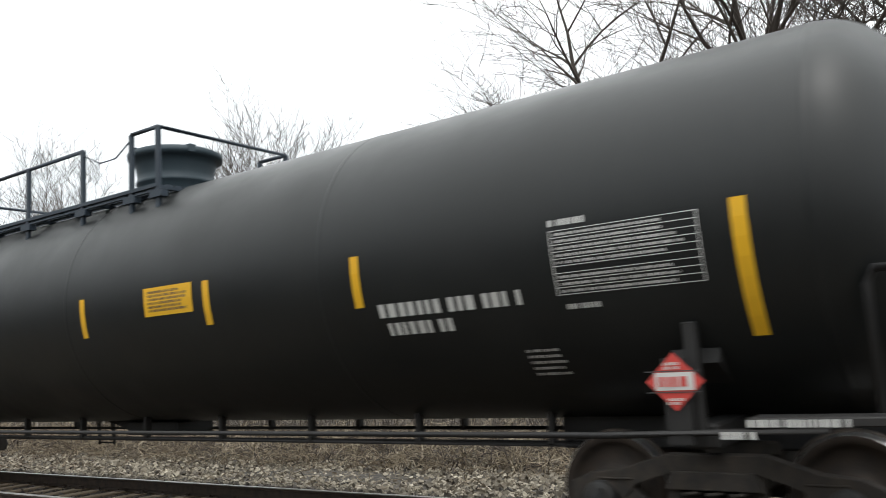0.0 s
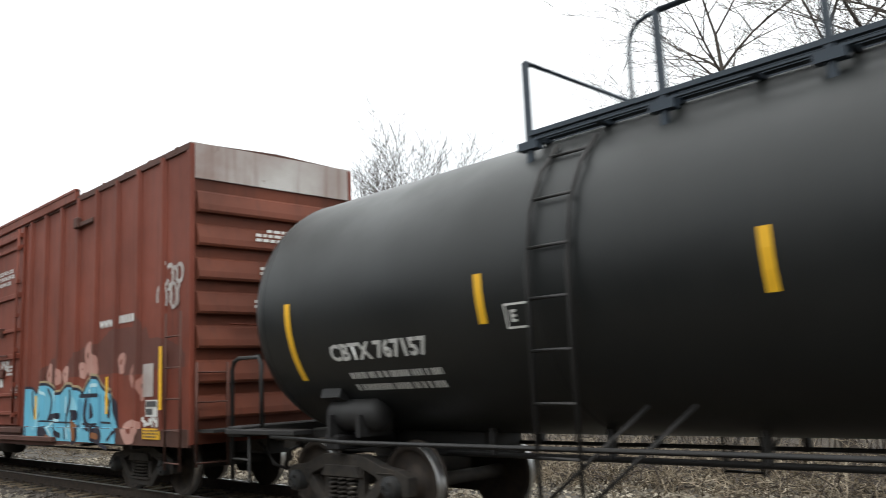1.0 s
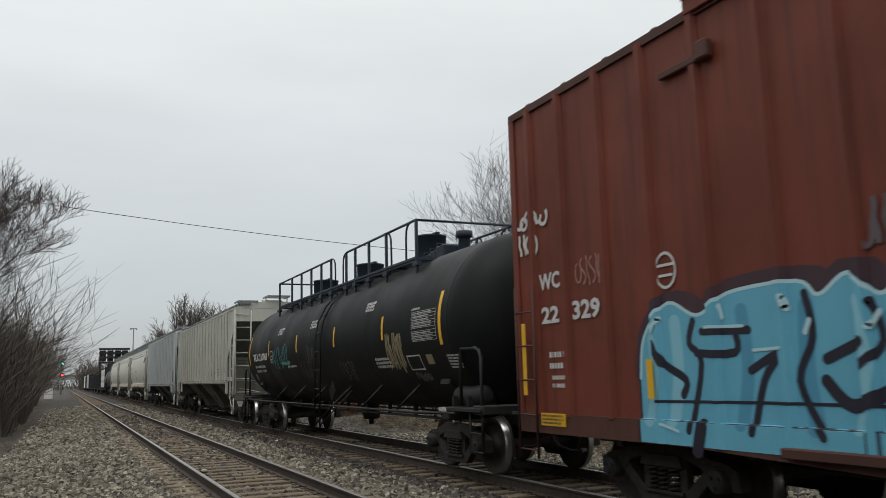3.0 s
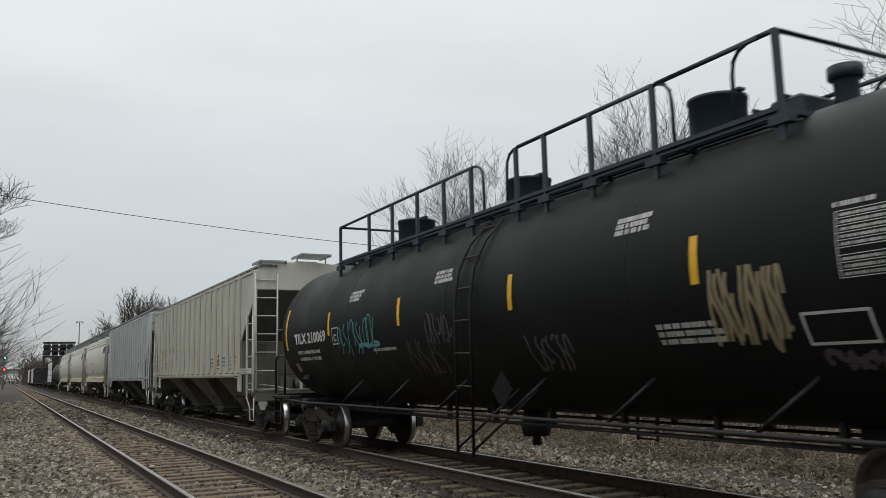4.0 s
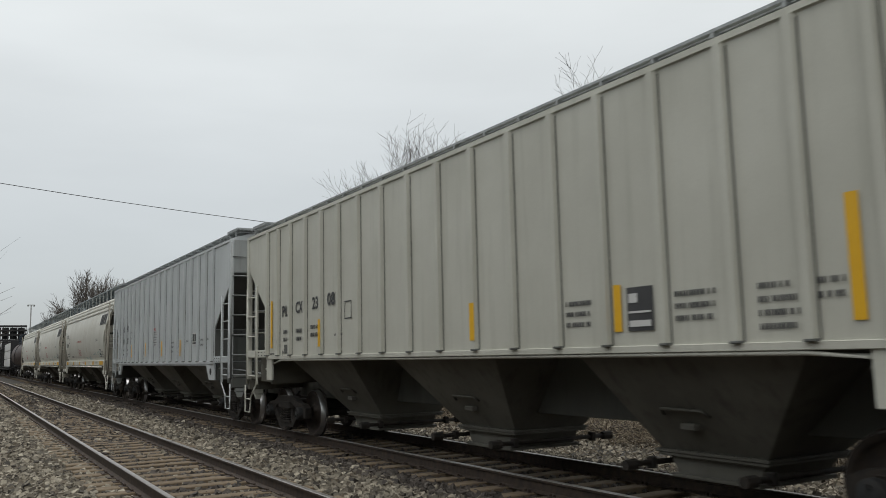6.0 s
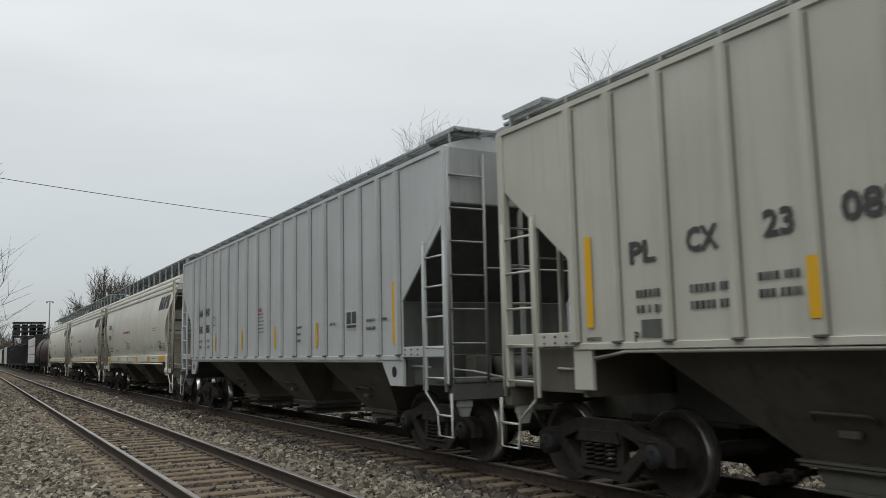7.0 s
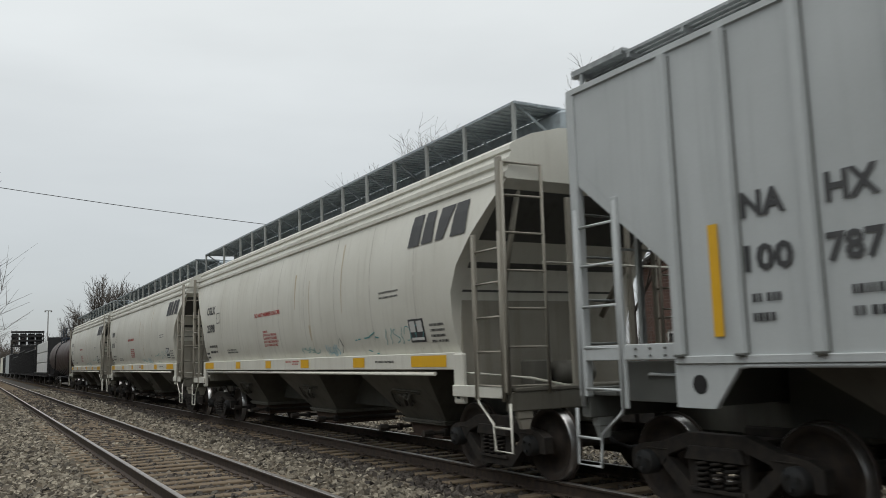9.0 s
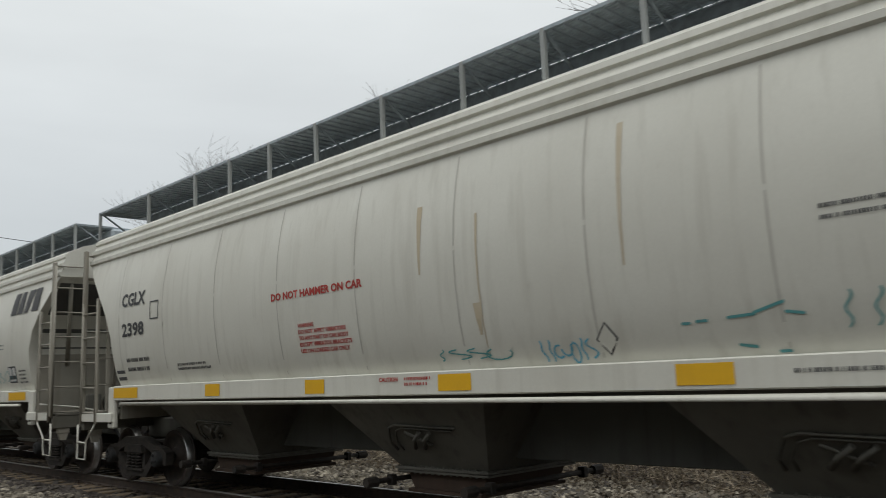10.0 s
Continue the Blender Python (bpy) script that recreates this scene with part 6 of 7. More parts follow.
    for e in (-1, 1):
        part("lower_bulkhead", Shape().box(-1.5, 1.5, e * (low - 0.1), e * (low - 0.02), 1.05, zsill), dark_mat, car)
        part("bulkhead_sheet", Shape().box(-xs + 0.02, xs - 0.02, e * (low - 0.03), e * (low + 0.006), zsill + 0.02, cut[1] - 0.01), dark_mat, car, "lower end sheet, darker than the sides")
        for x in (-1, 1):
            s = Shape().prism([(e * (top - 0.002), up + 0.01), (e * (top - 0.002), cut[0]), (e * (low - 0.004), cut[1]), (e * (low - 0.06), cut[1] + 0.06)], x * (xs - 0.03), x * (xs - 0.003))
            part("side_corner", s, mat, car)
        # the shade under the overhang is in this sheet's colour
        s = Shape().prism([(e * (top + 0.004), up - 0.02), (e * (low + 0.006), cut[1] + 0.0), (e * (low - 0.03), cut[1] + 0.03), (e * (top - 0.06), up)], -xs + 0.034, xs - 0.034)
        part("slope_sheet", s, SLOPE_SHADE, car, "end slope sheet with its shade painted in")
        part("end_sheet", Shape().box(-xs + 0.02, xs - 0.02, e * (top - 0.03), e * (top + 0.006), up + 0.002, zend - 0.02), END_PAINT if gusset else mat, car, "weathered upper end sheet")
    for e in (-1, 1):
        s = Shape()
        rnd = random.Random(int(yc))
        for row in range(3):
            u = -1.3 + 0.05 * row
            while u < -0.85:
                w = rnd.uniform(0.03, 0.06)
                s.box(u, u + w, e * (low + 0.009), e * (low + 0.012), 2.34 - row * 0.11, 2.40 - row * 0.11)
                u += w + 0.02
        tagged(part("end_lettering", s, BLACK_INK, car), kind="stuff")
        s = Shape()
        for row in range(2):
            for k in range(5 if row else 4):
                s.box(0.9 + 0.09 * k, 0.96 + 0.09 * k, e * (top + 0.008), e * (top + 0.012), zend - 0.16 - 0.2 * row, zend - 0.04 - 0.2 * row)
        tagged(part("end_number", s, BLACK_INK, car), kind="stuff")
    for k in (-1, 0, 1):
        add_bay(car, k * 4.05, 1.42, zsill - 0.02, 0.52, 1.42, 0.58, 0.66, False, k * 0.36)
    part("centre_sill", Shape().box(-0.33, 0.33, -low + 0.2, low - 0.2, 0.76, zsill - 0.02, 0.01), END_DARK, car)
    for e in (-1, 1):
        for x in (-1, 1):
            part("shear_plate", Shape().box(x * 1.36, x * 1.40, e * (low + 0.02), e * (top - 0.42), 1.08, zsill - 0.02, 0.006), dark_mat, car, "dark plate above the truck")
            bolts = Shape()
            for k in range(3):
                for z in (zsill + 0.03, zsill + 0.10):
                    bolts.lathe([(0.0, 0.014), (0.012, 0.012), (0.014, 0.0)], 6, "x", (x * 1.592 if x > 0 else -1.604, e * (low + 0.12 + 0.2 * k), z), smooth=False)
            part("bolt_heads", bolts, END_DARK, car)
    return car, flat_side(-xs - 0.006)


def build_cream_hopper():
    yc = 67.37
    car, side = flat_hopper("cream-grey ribbed covered hopper, lightly rusted", yc, 8.08, 6.72, 1.60, (3.58, 2.48), 4.27, HOP_CREAM, [x * y for x in (-1, 1) for y in (0.43, 1.3, 2.14, 2.95, 3.72, 4.5, 5.3, 6.0, 6.66)], False)
    words("PL", 73.17 - yc, 2.38, 0.22, side, BLACK_INK, car, 0.36)
    words("CX", 72.42 - yc, 2.41, 0.23, side, BLACK_INK, car, 0.38)
    words("23", 71.57 - yc, 2.44, 0.23, side, BLACK_INK, car, 0.30)
    words("083", 70.86 - yc, 2.46, 0.24, side, BLACK_INK, car, 0.5)
    outline_box(70.1 - yc, 69.85 - yc, 2.2, 2.5, 0.02, side, BLACK_INK, car)
    for y in (73.1, 72.4):
        bars(y - yc, 2.12, 0.45, 2, 0.075, side, BLACK_INK, car, int(y * 3), 1.0)
    bars(71.65 - yc, 2.16, 0.5, 2, 0.07, side, BLACK_INK, car, 8, 1.0)
    bars(70.55 - yc, 1.98, 0.4, 1, 0.05, side, BLACK_INK, car, 9)
    for y, z0, z1 in ((73.8, 1.78, 2.74), (71.09, 1.76, 2.24), (66.07, 1.74, 2.21), (63.5, 1.76, 2.22), (60.98, 1.76, 2.70)):
        mark("reflective_strip", [rect(y - yc - 0.055, y - yc + 0.055, z0, z1)], flat_side(-1.645 if y in (71.09, 66.07) else -1.585), YELLOW, car, "yellow reflective strip")
    mark("data_label", [rect(63.37 - yc, 63.02 - yc, 1.76, 2.18)], side, BLACK_INK, car, "black and white data label")
    mark("label_print", [rect(63.34 - yc, 63.05 - yc, 1.80, 1.86), rect(63.34 - yc, 63.05 - yc, 1.93, 1.95), rect(63.34 - yc, 63.22 - yc, 2.03, 2.12)], flat_side(-1.588), WHITE, car)
    for y, w, n in ((64.3, 0.5, 3), (62.75, 0.55, 3), (61.85, 0.4, 4), (61.3, 0.3, 2)):
        bars(y - yc, 2.1, w, n, 0.05, side, BLACK_INK, car, int(y * 5), 1.2)
    mark("data_label", [rect(73.05 - yc, 72.75 - yc, 1.66, 1.83)], side, END_DARK, car, "dark grey plate")
    words("P", 73.15 - yc, 1.62, 0.10, side, BLACK_INK, car)
    bars(6.5, 1.68, 0.3, 1, 0.04, side, BLACK_INK, car, 3)


def build_grey_hopper():
    yc = 85.1
    car, side = flat_hopper("light blue-grey ribbed covered hopper with black numbers", yc, 8.28, 6.90, 1.50, (3.44, 2.33), 4.44, HOP_GREY, [x * y for x in (-1, 1) for y in (0.43, 1.3, 2.14, 2.99, 3.8, 4.59, 5.38, 6.13, 6.82)], True)
    words("NA", 91.15 - yc, 2.66, 0.22, side, BLACK_INK, car, 0.44)
    words("HX", 90.35 - yc, 2.66, 0.23, side, BLACK_INK, car, 0.44)
    words("100", 91.15 - yc, 2.20, 0.23, side, BLACK_INK, car, 0.48)
    words("787", 90.38 - yc, 2.20, 0.23, side, BLACK_INK, car, 0.48)
    outline_box(89.56 - yc, 89.36 - yc, 2.38, 2.62, 0.02, side, BLACK_INK, car)
    for y in (91.1, 90.2):
        bars(y - yc, 2.02, 0.35, 1, 0.07, side, BLACK_INK, car, int(y * 3))
        bars(y - yc, 1.86, 0.35, 1, 0.07, side, BLACK_INK, car, int(y * 3) + 1)
    for y, z0, z1 in ((91.47, 1.68, 2.66), (84.26, 1.70, 2.17), (81.77, 1.70, 2.15), (78.46, 1.68, 2.65), (86.8, 1.71, 2.17), (89.32, 1.71, 2.17)):
        mark("reflective_strip", [rect(y - yc - 0.055, y - yc + 0.055, z0, z1)], flat_side(-1.585), YELLOW, car, "yellow reflective strip")
    mark("data_label", [rect(80.34 - yc, 79.87 - yc, 1.98, 2.30)], side, WHITE, car, "black and white data label")
    mark("label_print", [rect(80.31 - yc, 80.12 - yc, 2.07, 2.27), rect(80.08 - yc, 79.9 - yc, 2.07, 2.27), rect(80.31 - yc, 79.9 - yc, 2.0, 2.045)], flat_side(-1.588), BLACK_INK, car)
    bars(85.5 - yc, 2.62, 0.3, 1, 0.08, side, RED_INK, car, 2)
    bars(85.55 - yc, 2.50, 0.55, 6, 0.03, side, BLACK_INK, car, 3, 1.7)
    for y, w, n in ((81.1, 0.35, 1), (79.5, 0.5, 2), (78.9, 0.2, 1), (82.9, 0.35, 3)):
        bars(y - yc, 2.12, w, n, 0.05, side, BLACK_INK, car, int(y * 5), 1.6)
    bars(78.0 - yc, 1.49, 0.5, 1, 0.04, flat_side(-1.60), BLACK_INK, car, 7)


def build_curved_hopper(yc, first):
    car = start_car("covered_hopper", "beige-white curved-side covered hopper with a yellow-dashed sill", "covered hopper", yc)
    top, low = 8.15, 6.85
    # cross-section of the near half: a bulging side under a ribbed eave
    sec = [(1.42, 1.62), (1.50, 1.80), (1.565, 2.1), (1.605, 2.45), (1.615, 2.8), (1.59, 3.15), (1.53, 3.5), (1.455, 3.78), (1.49, 3.80), (1.49, 3.86), (1.45, 3.88), (1.42, 3.96),
           (1.455, 3.98), (1.455, 4.04), (1.41, 4.06), (1.37, 4.14), (1.40, 4.16), (1.39, 4.22), (1.30, 4.28), (1.05, 4.40), (0.6, 4.52), (0.0, 4.57)]
    full = [(-x, z) for x, z in sec] + [(x, z) for x, z in reversed(sec[:-1])]
    def end_y(z):
        return float(np.interp(z, [1.62, 2.3, 2.6, 2.95, 3.3, 3.55, 3.7, 3.78], [low, low + 0.02, low + 0.10, low + 0.36, low + 0.75, low + 1.05, low + 1.2, low + 1.25])) if z < 3.78 else top
    cols = np.linspace(-1, 1, 31)
    s = Shape()
    n = len(full)
    verts = [(x, c * end_y(z), z) for c in cols for x, z in full]
    faces = [(i * n + k, i * n + k + 1, (i + 1) * n + k + 1, (i + 1) * n + k) for i in range(len(cols) - 1) for k in range(n - 1)]
    s.add(verts, faces, True)
    half = len(sec)
    for j in (0, len(cols) - 1):       # end sheets, strip by strip
        for k in range(half - 1):
            s.add([verts[j * n + k], verts[j * n + k + 1], verts[j * n + n - 2 - k], verts[j * n + n - 1 - k]], [(0, 1, 2, 3)])
    s.add([verts[0], verts[n - 1], verts[(len(cols) - 1) * n + n - 1], verts[(len(cols) - 1) * n]], [(0, 1, 2, 3)])
    body = part("body", s, HOP_BEIGE, car)
    bm = bmesh.new()
    bm.from_mesh(body.data)
    bmesh.ops.remove_doubles(bm, verts=bm.verts, dist=0.001)
    bmesh.ops.recalc_face_normals(bm, faces=bm.faces)
    bm.to_mesh(body.data)
    bm.free()
    body.data.set_sharp_from_angle(angle=radians(28))
    zz, xx = [p[1] for p in sec[:8]], [p[0] for p in sec[:8]]
    def side(y, z):
        if z < 1.64:
            return -1.545
        return -float(np.interp(z, zz, xx))
    hopper_common(car, top, low, 1.60, 4.05, HOP_BEIGE, 7.05, posts_x=(-0.5, 0.5), post=END_TAN, plate=(1.05, 1.20), trim=END_TAN, dark_mat=END_DARK_TAN)
    for x in (-1, 1):
        part("side_sill", Shape().box(x * 1.40, x * 1.545, -low - 0.02, low + 0.02, 1.40, 1.635, 0.012), HOP_BEIGE, car, "beige side sill")
        part("sill_pipe", Shape().tube([(x * 1.56, -low + 0.5, 1.345), (x * 1.56, low - 0.3, 1.345)], 0.028, 8), HOP_BEIGE, car)
        for e in (-1, 1):
            s = Shape().box(x * 1.47, x * 1.55, e * (low - 0.02), e * (low + 0.22), 0.95, 1.62, 0.02)
            g = part("gusset", s, HOP_BEIGE, car)
            part("hole", Shape().box(x * 1.545, x * 1.554, e * (low + 0.06), e * (low + 0.14), 1.02, 1.18), FRAME_BLACK, g)
        # running board on posts above the roof edge
        s = Shape()
        for k in range(14):
            s.box(x * (1.10 - 0.055 * k) - 0.021, x * (1.10 - 0.055 * k) + 0.021, -7.9, 8.75, 4.865, 4.90)
        for y in np.arange(-7.85, 8.75, 0.15):
            s.box(x * 0.38, x * 1.10, y - 0.012, y + 0.012, 4.845, 4.87)
        part("running_board", s, GRATING, car, "dark galvanised grating running board")
        for y in (-7.85, -6.6, -5.45, -4.3, -3.17, -2.05, -0.94, 0.39, 1.73, 2.83, 3.91, 4.97, 6.62, 8.7):
            part("board_post", Shape().box(x * 1.08, x * 1.13, y - 0.026, y + 0.026, 4.36, 4.90, 0.006), END_PAINT, car)
            part("board_bracket", Shape().tube([(x * 1.05, y, 4.86), (x * 0.58, y, 4.56)], 0.018, 5), GRATING, car)
    s = Shape().box(-0.45, 0.45, -top + 0.1, top - 0.1, 4.5, 4.84, 0.05)
    part("hatch_cover", s, GRATING, car, "grey trough hatch cover")
    for e in (-1, 1):
        s = Shape()
        for k in range(8):
            y = (-7.88 if e < 0 else 8.27) + 0.065 * k
            s.box(-1.08, 1.08, y - 0.02, y + 0.02, 4.862, 4.89)
        part("crossover_board", s, GRATING, car)
        for x in (-1, 1):
            part("slope_brace", Shape().tube([(x * 0.9, e * (low + 0.2), 2.1), (x * 1.2, e * (top - 0.15), 3.7)], 0.045, 6), END_TAN, car)
        zs_ = [2.45, 2.6, 2.95, 3.3, 3.55, 3.7]
        # slope sheet in the dark colour that paints in its shade
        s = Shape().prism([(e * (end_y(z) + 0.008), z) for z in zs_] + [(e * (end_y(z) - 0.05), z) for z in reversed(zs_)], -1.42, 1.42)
        part("slope_sheet", s, SLOPE_SHADE, car, "end slope sheet with its shade painted in")
        part("bulkhead_sheet", Shape().box(-1.42, 1.42, e * (low - 0.03), e * (low + 0.045), 1.10, 2.46), END_TAN, car, "lower end sheet, darker than the sides")
    for k in range(9):      # faint weld lines down the side
        y = -low + 1.0 + k * 1.55
        r_ = [rect(y - 0.010, y + 0.010, 1.68, 3.74)]
        mark("weld_line", r_, side, SEAM, car, lift=0.004, step=0.2)
    for k in (-1, 0, 1):
        add_bay(car, k * 4.45, 1.34, 1.46, 0.56, 1.45, 0.70, 0.68, True)
    part("centre_sill", Shape().box(-0.36, 0.36, -low + 0.2, low - 0.2, 0.68, 1.5, 0.01), END_DARK, car)
    # lettering
    for y0, y1 in ((97.35, 96.3), (99.5, 99.03), (102.1, 101.65), (104.36, 103.98), (106.75, 106.35), (109.8, 108.9)):
        mark("reflective_strip", [rect(y0 - 102.95, y1 - 102.95, 1.44, 1.60)], flat_side(-1.545), YELLOW, car, "yellow reflective strip")
    # the maker's mark as four plain slanted dark shapes
    y, z = 97.3 - 102.95, 3.2
    for k, (wd, top_w) in enumerate(((0.36, 0.30), (0.34, 0.24), (0.22, 0.36), (0.40, 0.30))):
        u = y - 0.42 * k
        mark("emblem", [[(u, z), (u - wd, z), (u - 0.13 - top_w, z + 0.46), (u - 0.10, z + 0.46)]], side, BLACK_INK, car, "dark slanted emblem shape", lift=0.012)
    words("CGLX", 109.4 - 102.95, 2.88, 0.22, side, BLACK_INK, car, 0.85) if first else bars(109.4 - 102.95, 3.1, 0.85, 1, 0.2, side, BLACK_INK, car, 4)
    words("2398", 109.38 - 102.95, 2.40, 0.22, side, BLACK_INK, car, 0.80) if first else bars(109.4 - 102.95, 2.62, 0.8, 1, 0.2, side, BLACK_INK, car, 5)
    outline_box(108.35 - 102.95, 108.1 - 102.95, 2.62, 2.9, 0.02, side, BLACK_INK, car)
    bars(109.3 - 102.95, 2.06, 0.85, 2, 0.06, side, BLACK_INK, car, 6, 1.4)
    bars(107.6 - 102.95, 1.92, 1.0, 2, 0.035, side, BLACK_INK, car, 7, 0.8)
    mark("data_label", [rect(109.75 - 102.95, 109.45 - 102.95, 1.72, 1.88)], side, BLACK_INK, car)
    if first:
        words("DO NOT HAMMER ON CAR", 104.97 - 102.95, 2.575, 0.095, side, RED_INK, car, 1.80)
        for k, t in enumerate(("WARNING", "DO NOT APPLY VIBRATORS", "TO ANY PART OF CAR BODY", "EXCEPT VIBRATOR BRACKETS", "USE ON LOADED CAR ONLY")):
            words(t, 104.44 - 102.95, 2.215 - k * 0.075, 0.05, side, RED_INK, car, (0.32, 0.92, 0.96, 1.0, 0.94)[k])
        words("CAUTION", 103.0 - 102.95, 1.545, 0.045, flat_side(-1.545), RED_INK, car, 0.3)
    else:
        bars(104.97 - 102.95, 2.67, 1.8, 1, 0.09, side, RED_INK, car, 8)
        bars(104.44 - 102.95, 2.26, 1.0, 5, 0.05, side, RED_INK, car, 9, 0.5)
    bars(102.6 - 102.95, 1.585, 0.45, 2, 0.03, flat_side(-1.545), RED_INK, car, 10, 0.8)
    bars(98.6 - 102.95, 1.54, 0.8, 1, 0.03, flat_side(-1.545), BLACK_INK, car, 11)
    bars(98.3 - 102.95, 2.62, 0.8, 2, 0.03, side, BLACK_INK, car, 12, 1.6)
    mark("data_label", [rect(97.39 - 102.95, 96.92 - 102.95, 1.80, 2.14)], side, BLACK_INK, car, "black data label")
    mark("label_print", [rect(97.35 - 102.95, 97.18 - 102.95, 1.95, 2.11), rect(97.13 - 102.95, 96.96 - 102.95, 1.95, 2.11), rect(97.35 - 102.95, 96.96 - 102.95, 1.83, 1.87)], side, WHITE, car, lift=0.011)
    bars(96.75 - 102.95, 2.05, 0.5, 4, 0.035, side, BLACK_INK, car, 13, 1.2)
    d0, dz = 100.12 - 102.95, 1.83
    mark("diamond_label", [[(d0, dz - 0.14), (d0 - 0.11, dz), (d0, dz + 0.14), (d0 + 0.11, dz)]], side, BLACK_INK, car, lift=0.005)
    mark("diamond_label", [[(d0, dz - 0.12), (d0 - 0.09, dz), (d0, dz + 0.12), (d0 + 0.09, dz)]], side, HOP_BEIGE, car, lift=0.008)
    scrawl(102.2 - 102.95, 101.2 - 102.95, 1.72, 1.84, side, SPRAY_TEAL, car, 71, 4, 0.014, label="thin teal sprayed tag")
    scrawl(100.85 - 102.95, 100.25 - 102.95, 1.66, 1.86, side, SPRAY_BLUE, car, 72, 7, 0.016, label="thin blue sprayed tag")
    dashes = [line(u - 102.95, v, u - 102.95 - w, v + d) for u, v, w, d in ((99.42, 1.90, 0.06, 0.0), (99.3, 1.91, 0.08, 0.0), (99.05, 1.92, 0.2, 0.01), (98.85, 1.94, 0.22, 0.06), (98.62, 1.93, 0.12, -0.02), (99.0, 1.72, 0.12, -0.02), (98.72, 1.66, 0.07, 0.0))]
    tagged(mark("graffiti", [q for p in dashes for q in ribbon(p, 0.022)], side, SPRAY_TEAL, car, "faded teal sprayed dashes", lift=0.009), kind="stuff")
    scrawl(98.3 - 102.95, 97.0 - 102.95, 1.78, 2.05, side, SPRAY_TEAL, car, 74, 7, 0.014, label="thin teal sprayed tag")
    for y, za, zb, w in ((101.5, 1.95, 2.25, 0.05), (101.45, 1.75, 3.1, 0.016), (102.25, 2.6, 3.3, 0.04), (99.85, 2.4, 3.6, 0.03)):
        mark("rust_streak", [[(y - 102.95 + w, zb), (y - 102.95 - w, zb), (y - 102.95 - w * 0.4, za), (y - 102.95 + w * 0.2, za)]], side, RUST, car, "brown rust streak", lift=0.0045)
    return car


# ---------------------------------------------------------------- far cars of the train
def build_gondola(yc, mat, label, height=2.6, load=False):
    car = start_car("gondola_car", label, "gondola car", yc)
    hl, xs = 8.2, 1.5
    s = Shape().box(-xs, xs, -hl, hl, 1.05, 1.15)
    for x in (-1, 1):
        s.box(x * (xs - 0.05), x * xs, -hl, hl, 1.1, height)
    for e in (-1, 1):
        s.box(-xs, xs, e * (hl - 0.05), e * hl, 1.1, height)
    part("body", s, mat, car)
    for x in (-1, 1):
        for y in np.arange(-hl + 0.5, hl, 1.3):
            part("side_post", Shape().box(x * (xs - 0.01), x * (xs + 0.09), y - 0.06, y + 0.06, 0.95, height, 0.01), mat, car)
        part("top_chord", Shape().box(x * (xs - 0.04), x * (xs + 0.1), -hl, hl, height - 0.08, height + 0.04, 0.01), mat, car)
        part("side_sill", Shape().box(x * (xs - 0.04), x * (xs + 0.05), -hl, hl, 0.85, 1.1, 0.01), mat, car)
    part("underframe", Shape().box(-0.25, 0.25, -hl, hl, 0.7, 1.08), FRAME_BLACK, car)
    for e in (-1, 1):
        add_truck(car, e * 6.4, True)
        add_coupler(car, e * hl, e)
    if load:
        for e in (-1, 1):
            part("bulkhead", Shape().box(-xs, xs, e * (hl - 0.3), e * (hl - 0.1), 1.1, 4.3, 0.02), mat, car)
        for k in range(6):
            for row in range(3):
                part("wrapped_pack", shared("wrapped_pack", lambda: Shape().box(-1.38, 1.38, -1.2, 1.2, 0.0, 0.92, 0.04), [WHITE]), None, car, "white wrapped pack").location = (0, -6.4 + 2.55 * k, 1.2 + 0.97 * row)
    return car


def build_train():
    build_tank_a()
    build_boxcar()
    build_tank_b()
    build_cream_hopper()
    build_grey_hopper()
    for k in range(3):
        build_curved_hopper(102.95 + 17.8 * k, k == 0)
    tank_car("brown-black tank car, far along the train", 157.0, 8.5, 1.5, 2.45, 6.9, BROWN_TANK, [-2.0, -0.7, 0.7, 2.0], [(-2.0, 1.6, False, True)], [-2.0], [(0, 0.45, 3.9, 4.6, False)], 1.0, [], [], 5.5, True)
    build_gondola(175.0, FRAME_BLACK, "bulkhead flat car loaded with white wrapped bundles", 1.2, True)
    for k, (m, h) in enumerate(((FRAME_BLACK, 3.6), (FRAME_BLACK, 3.9), (FRAME_BLACK, 3.4), (FRAME_BLACK, 4.1), (HOP_GREY, 4.2), (FRAME_BLACK, 4.0), (HOP_BEIGE, 4.2), (FRAME_BLACK, 4.0))):
        build_gondola(192.6 + 17.4 * k, m, ("dark high-sided freight car, far off", "pale high-sided freight car, far off")[m in (HOP_CREAM, HOP_GREY, HOP_BEIGE)], h)


build_train()


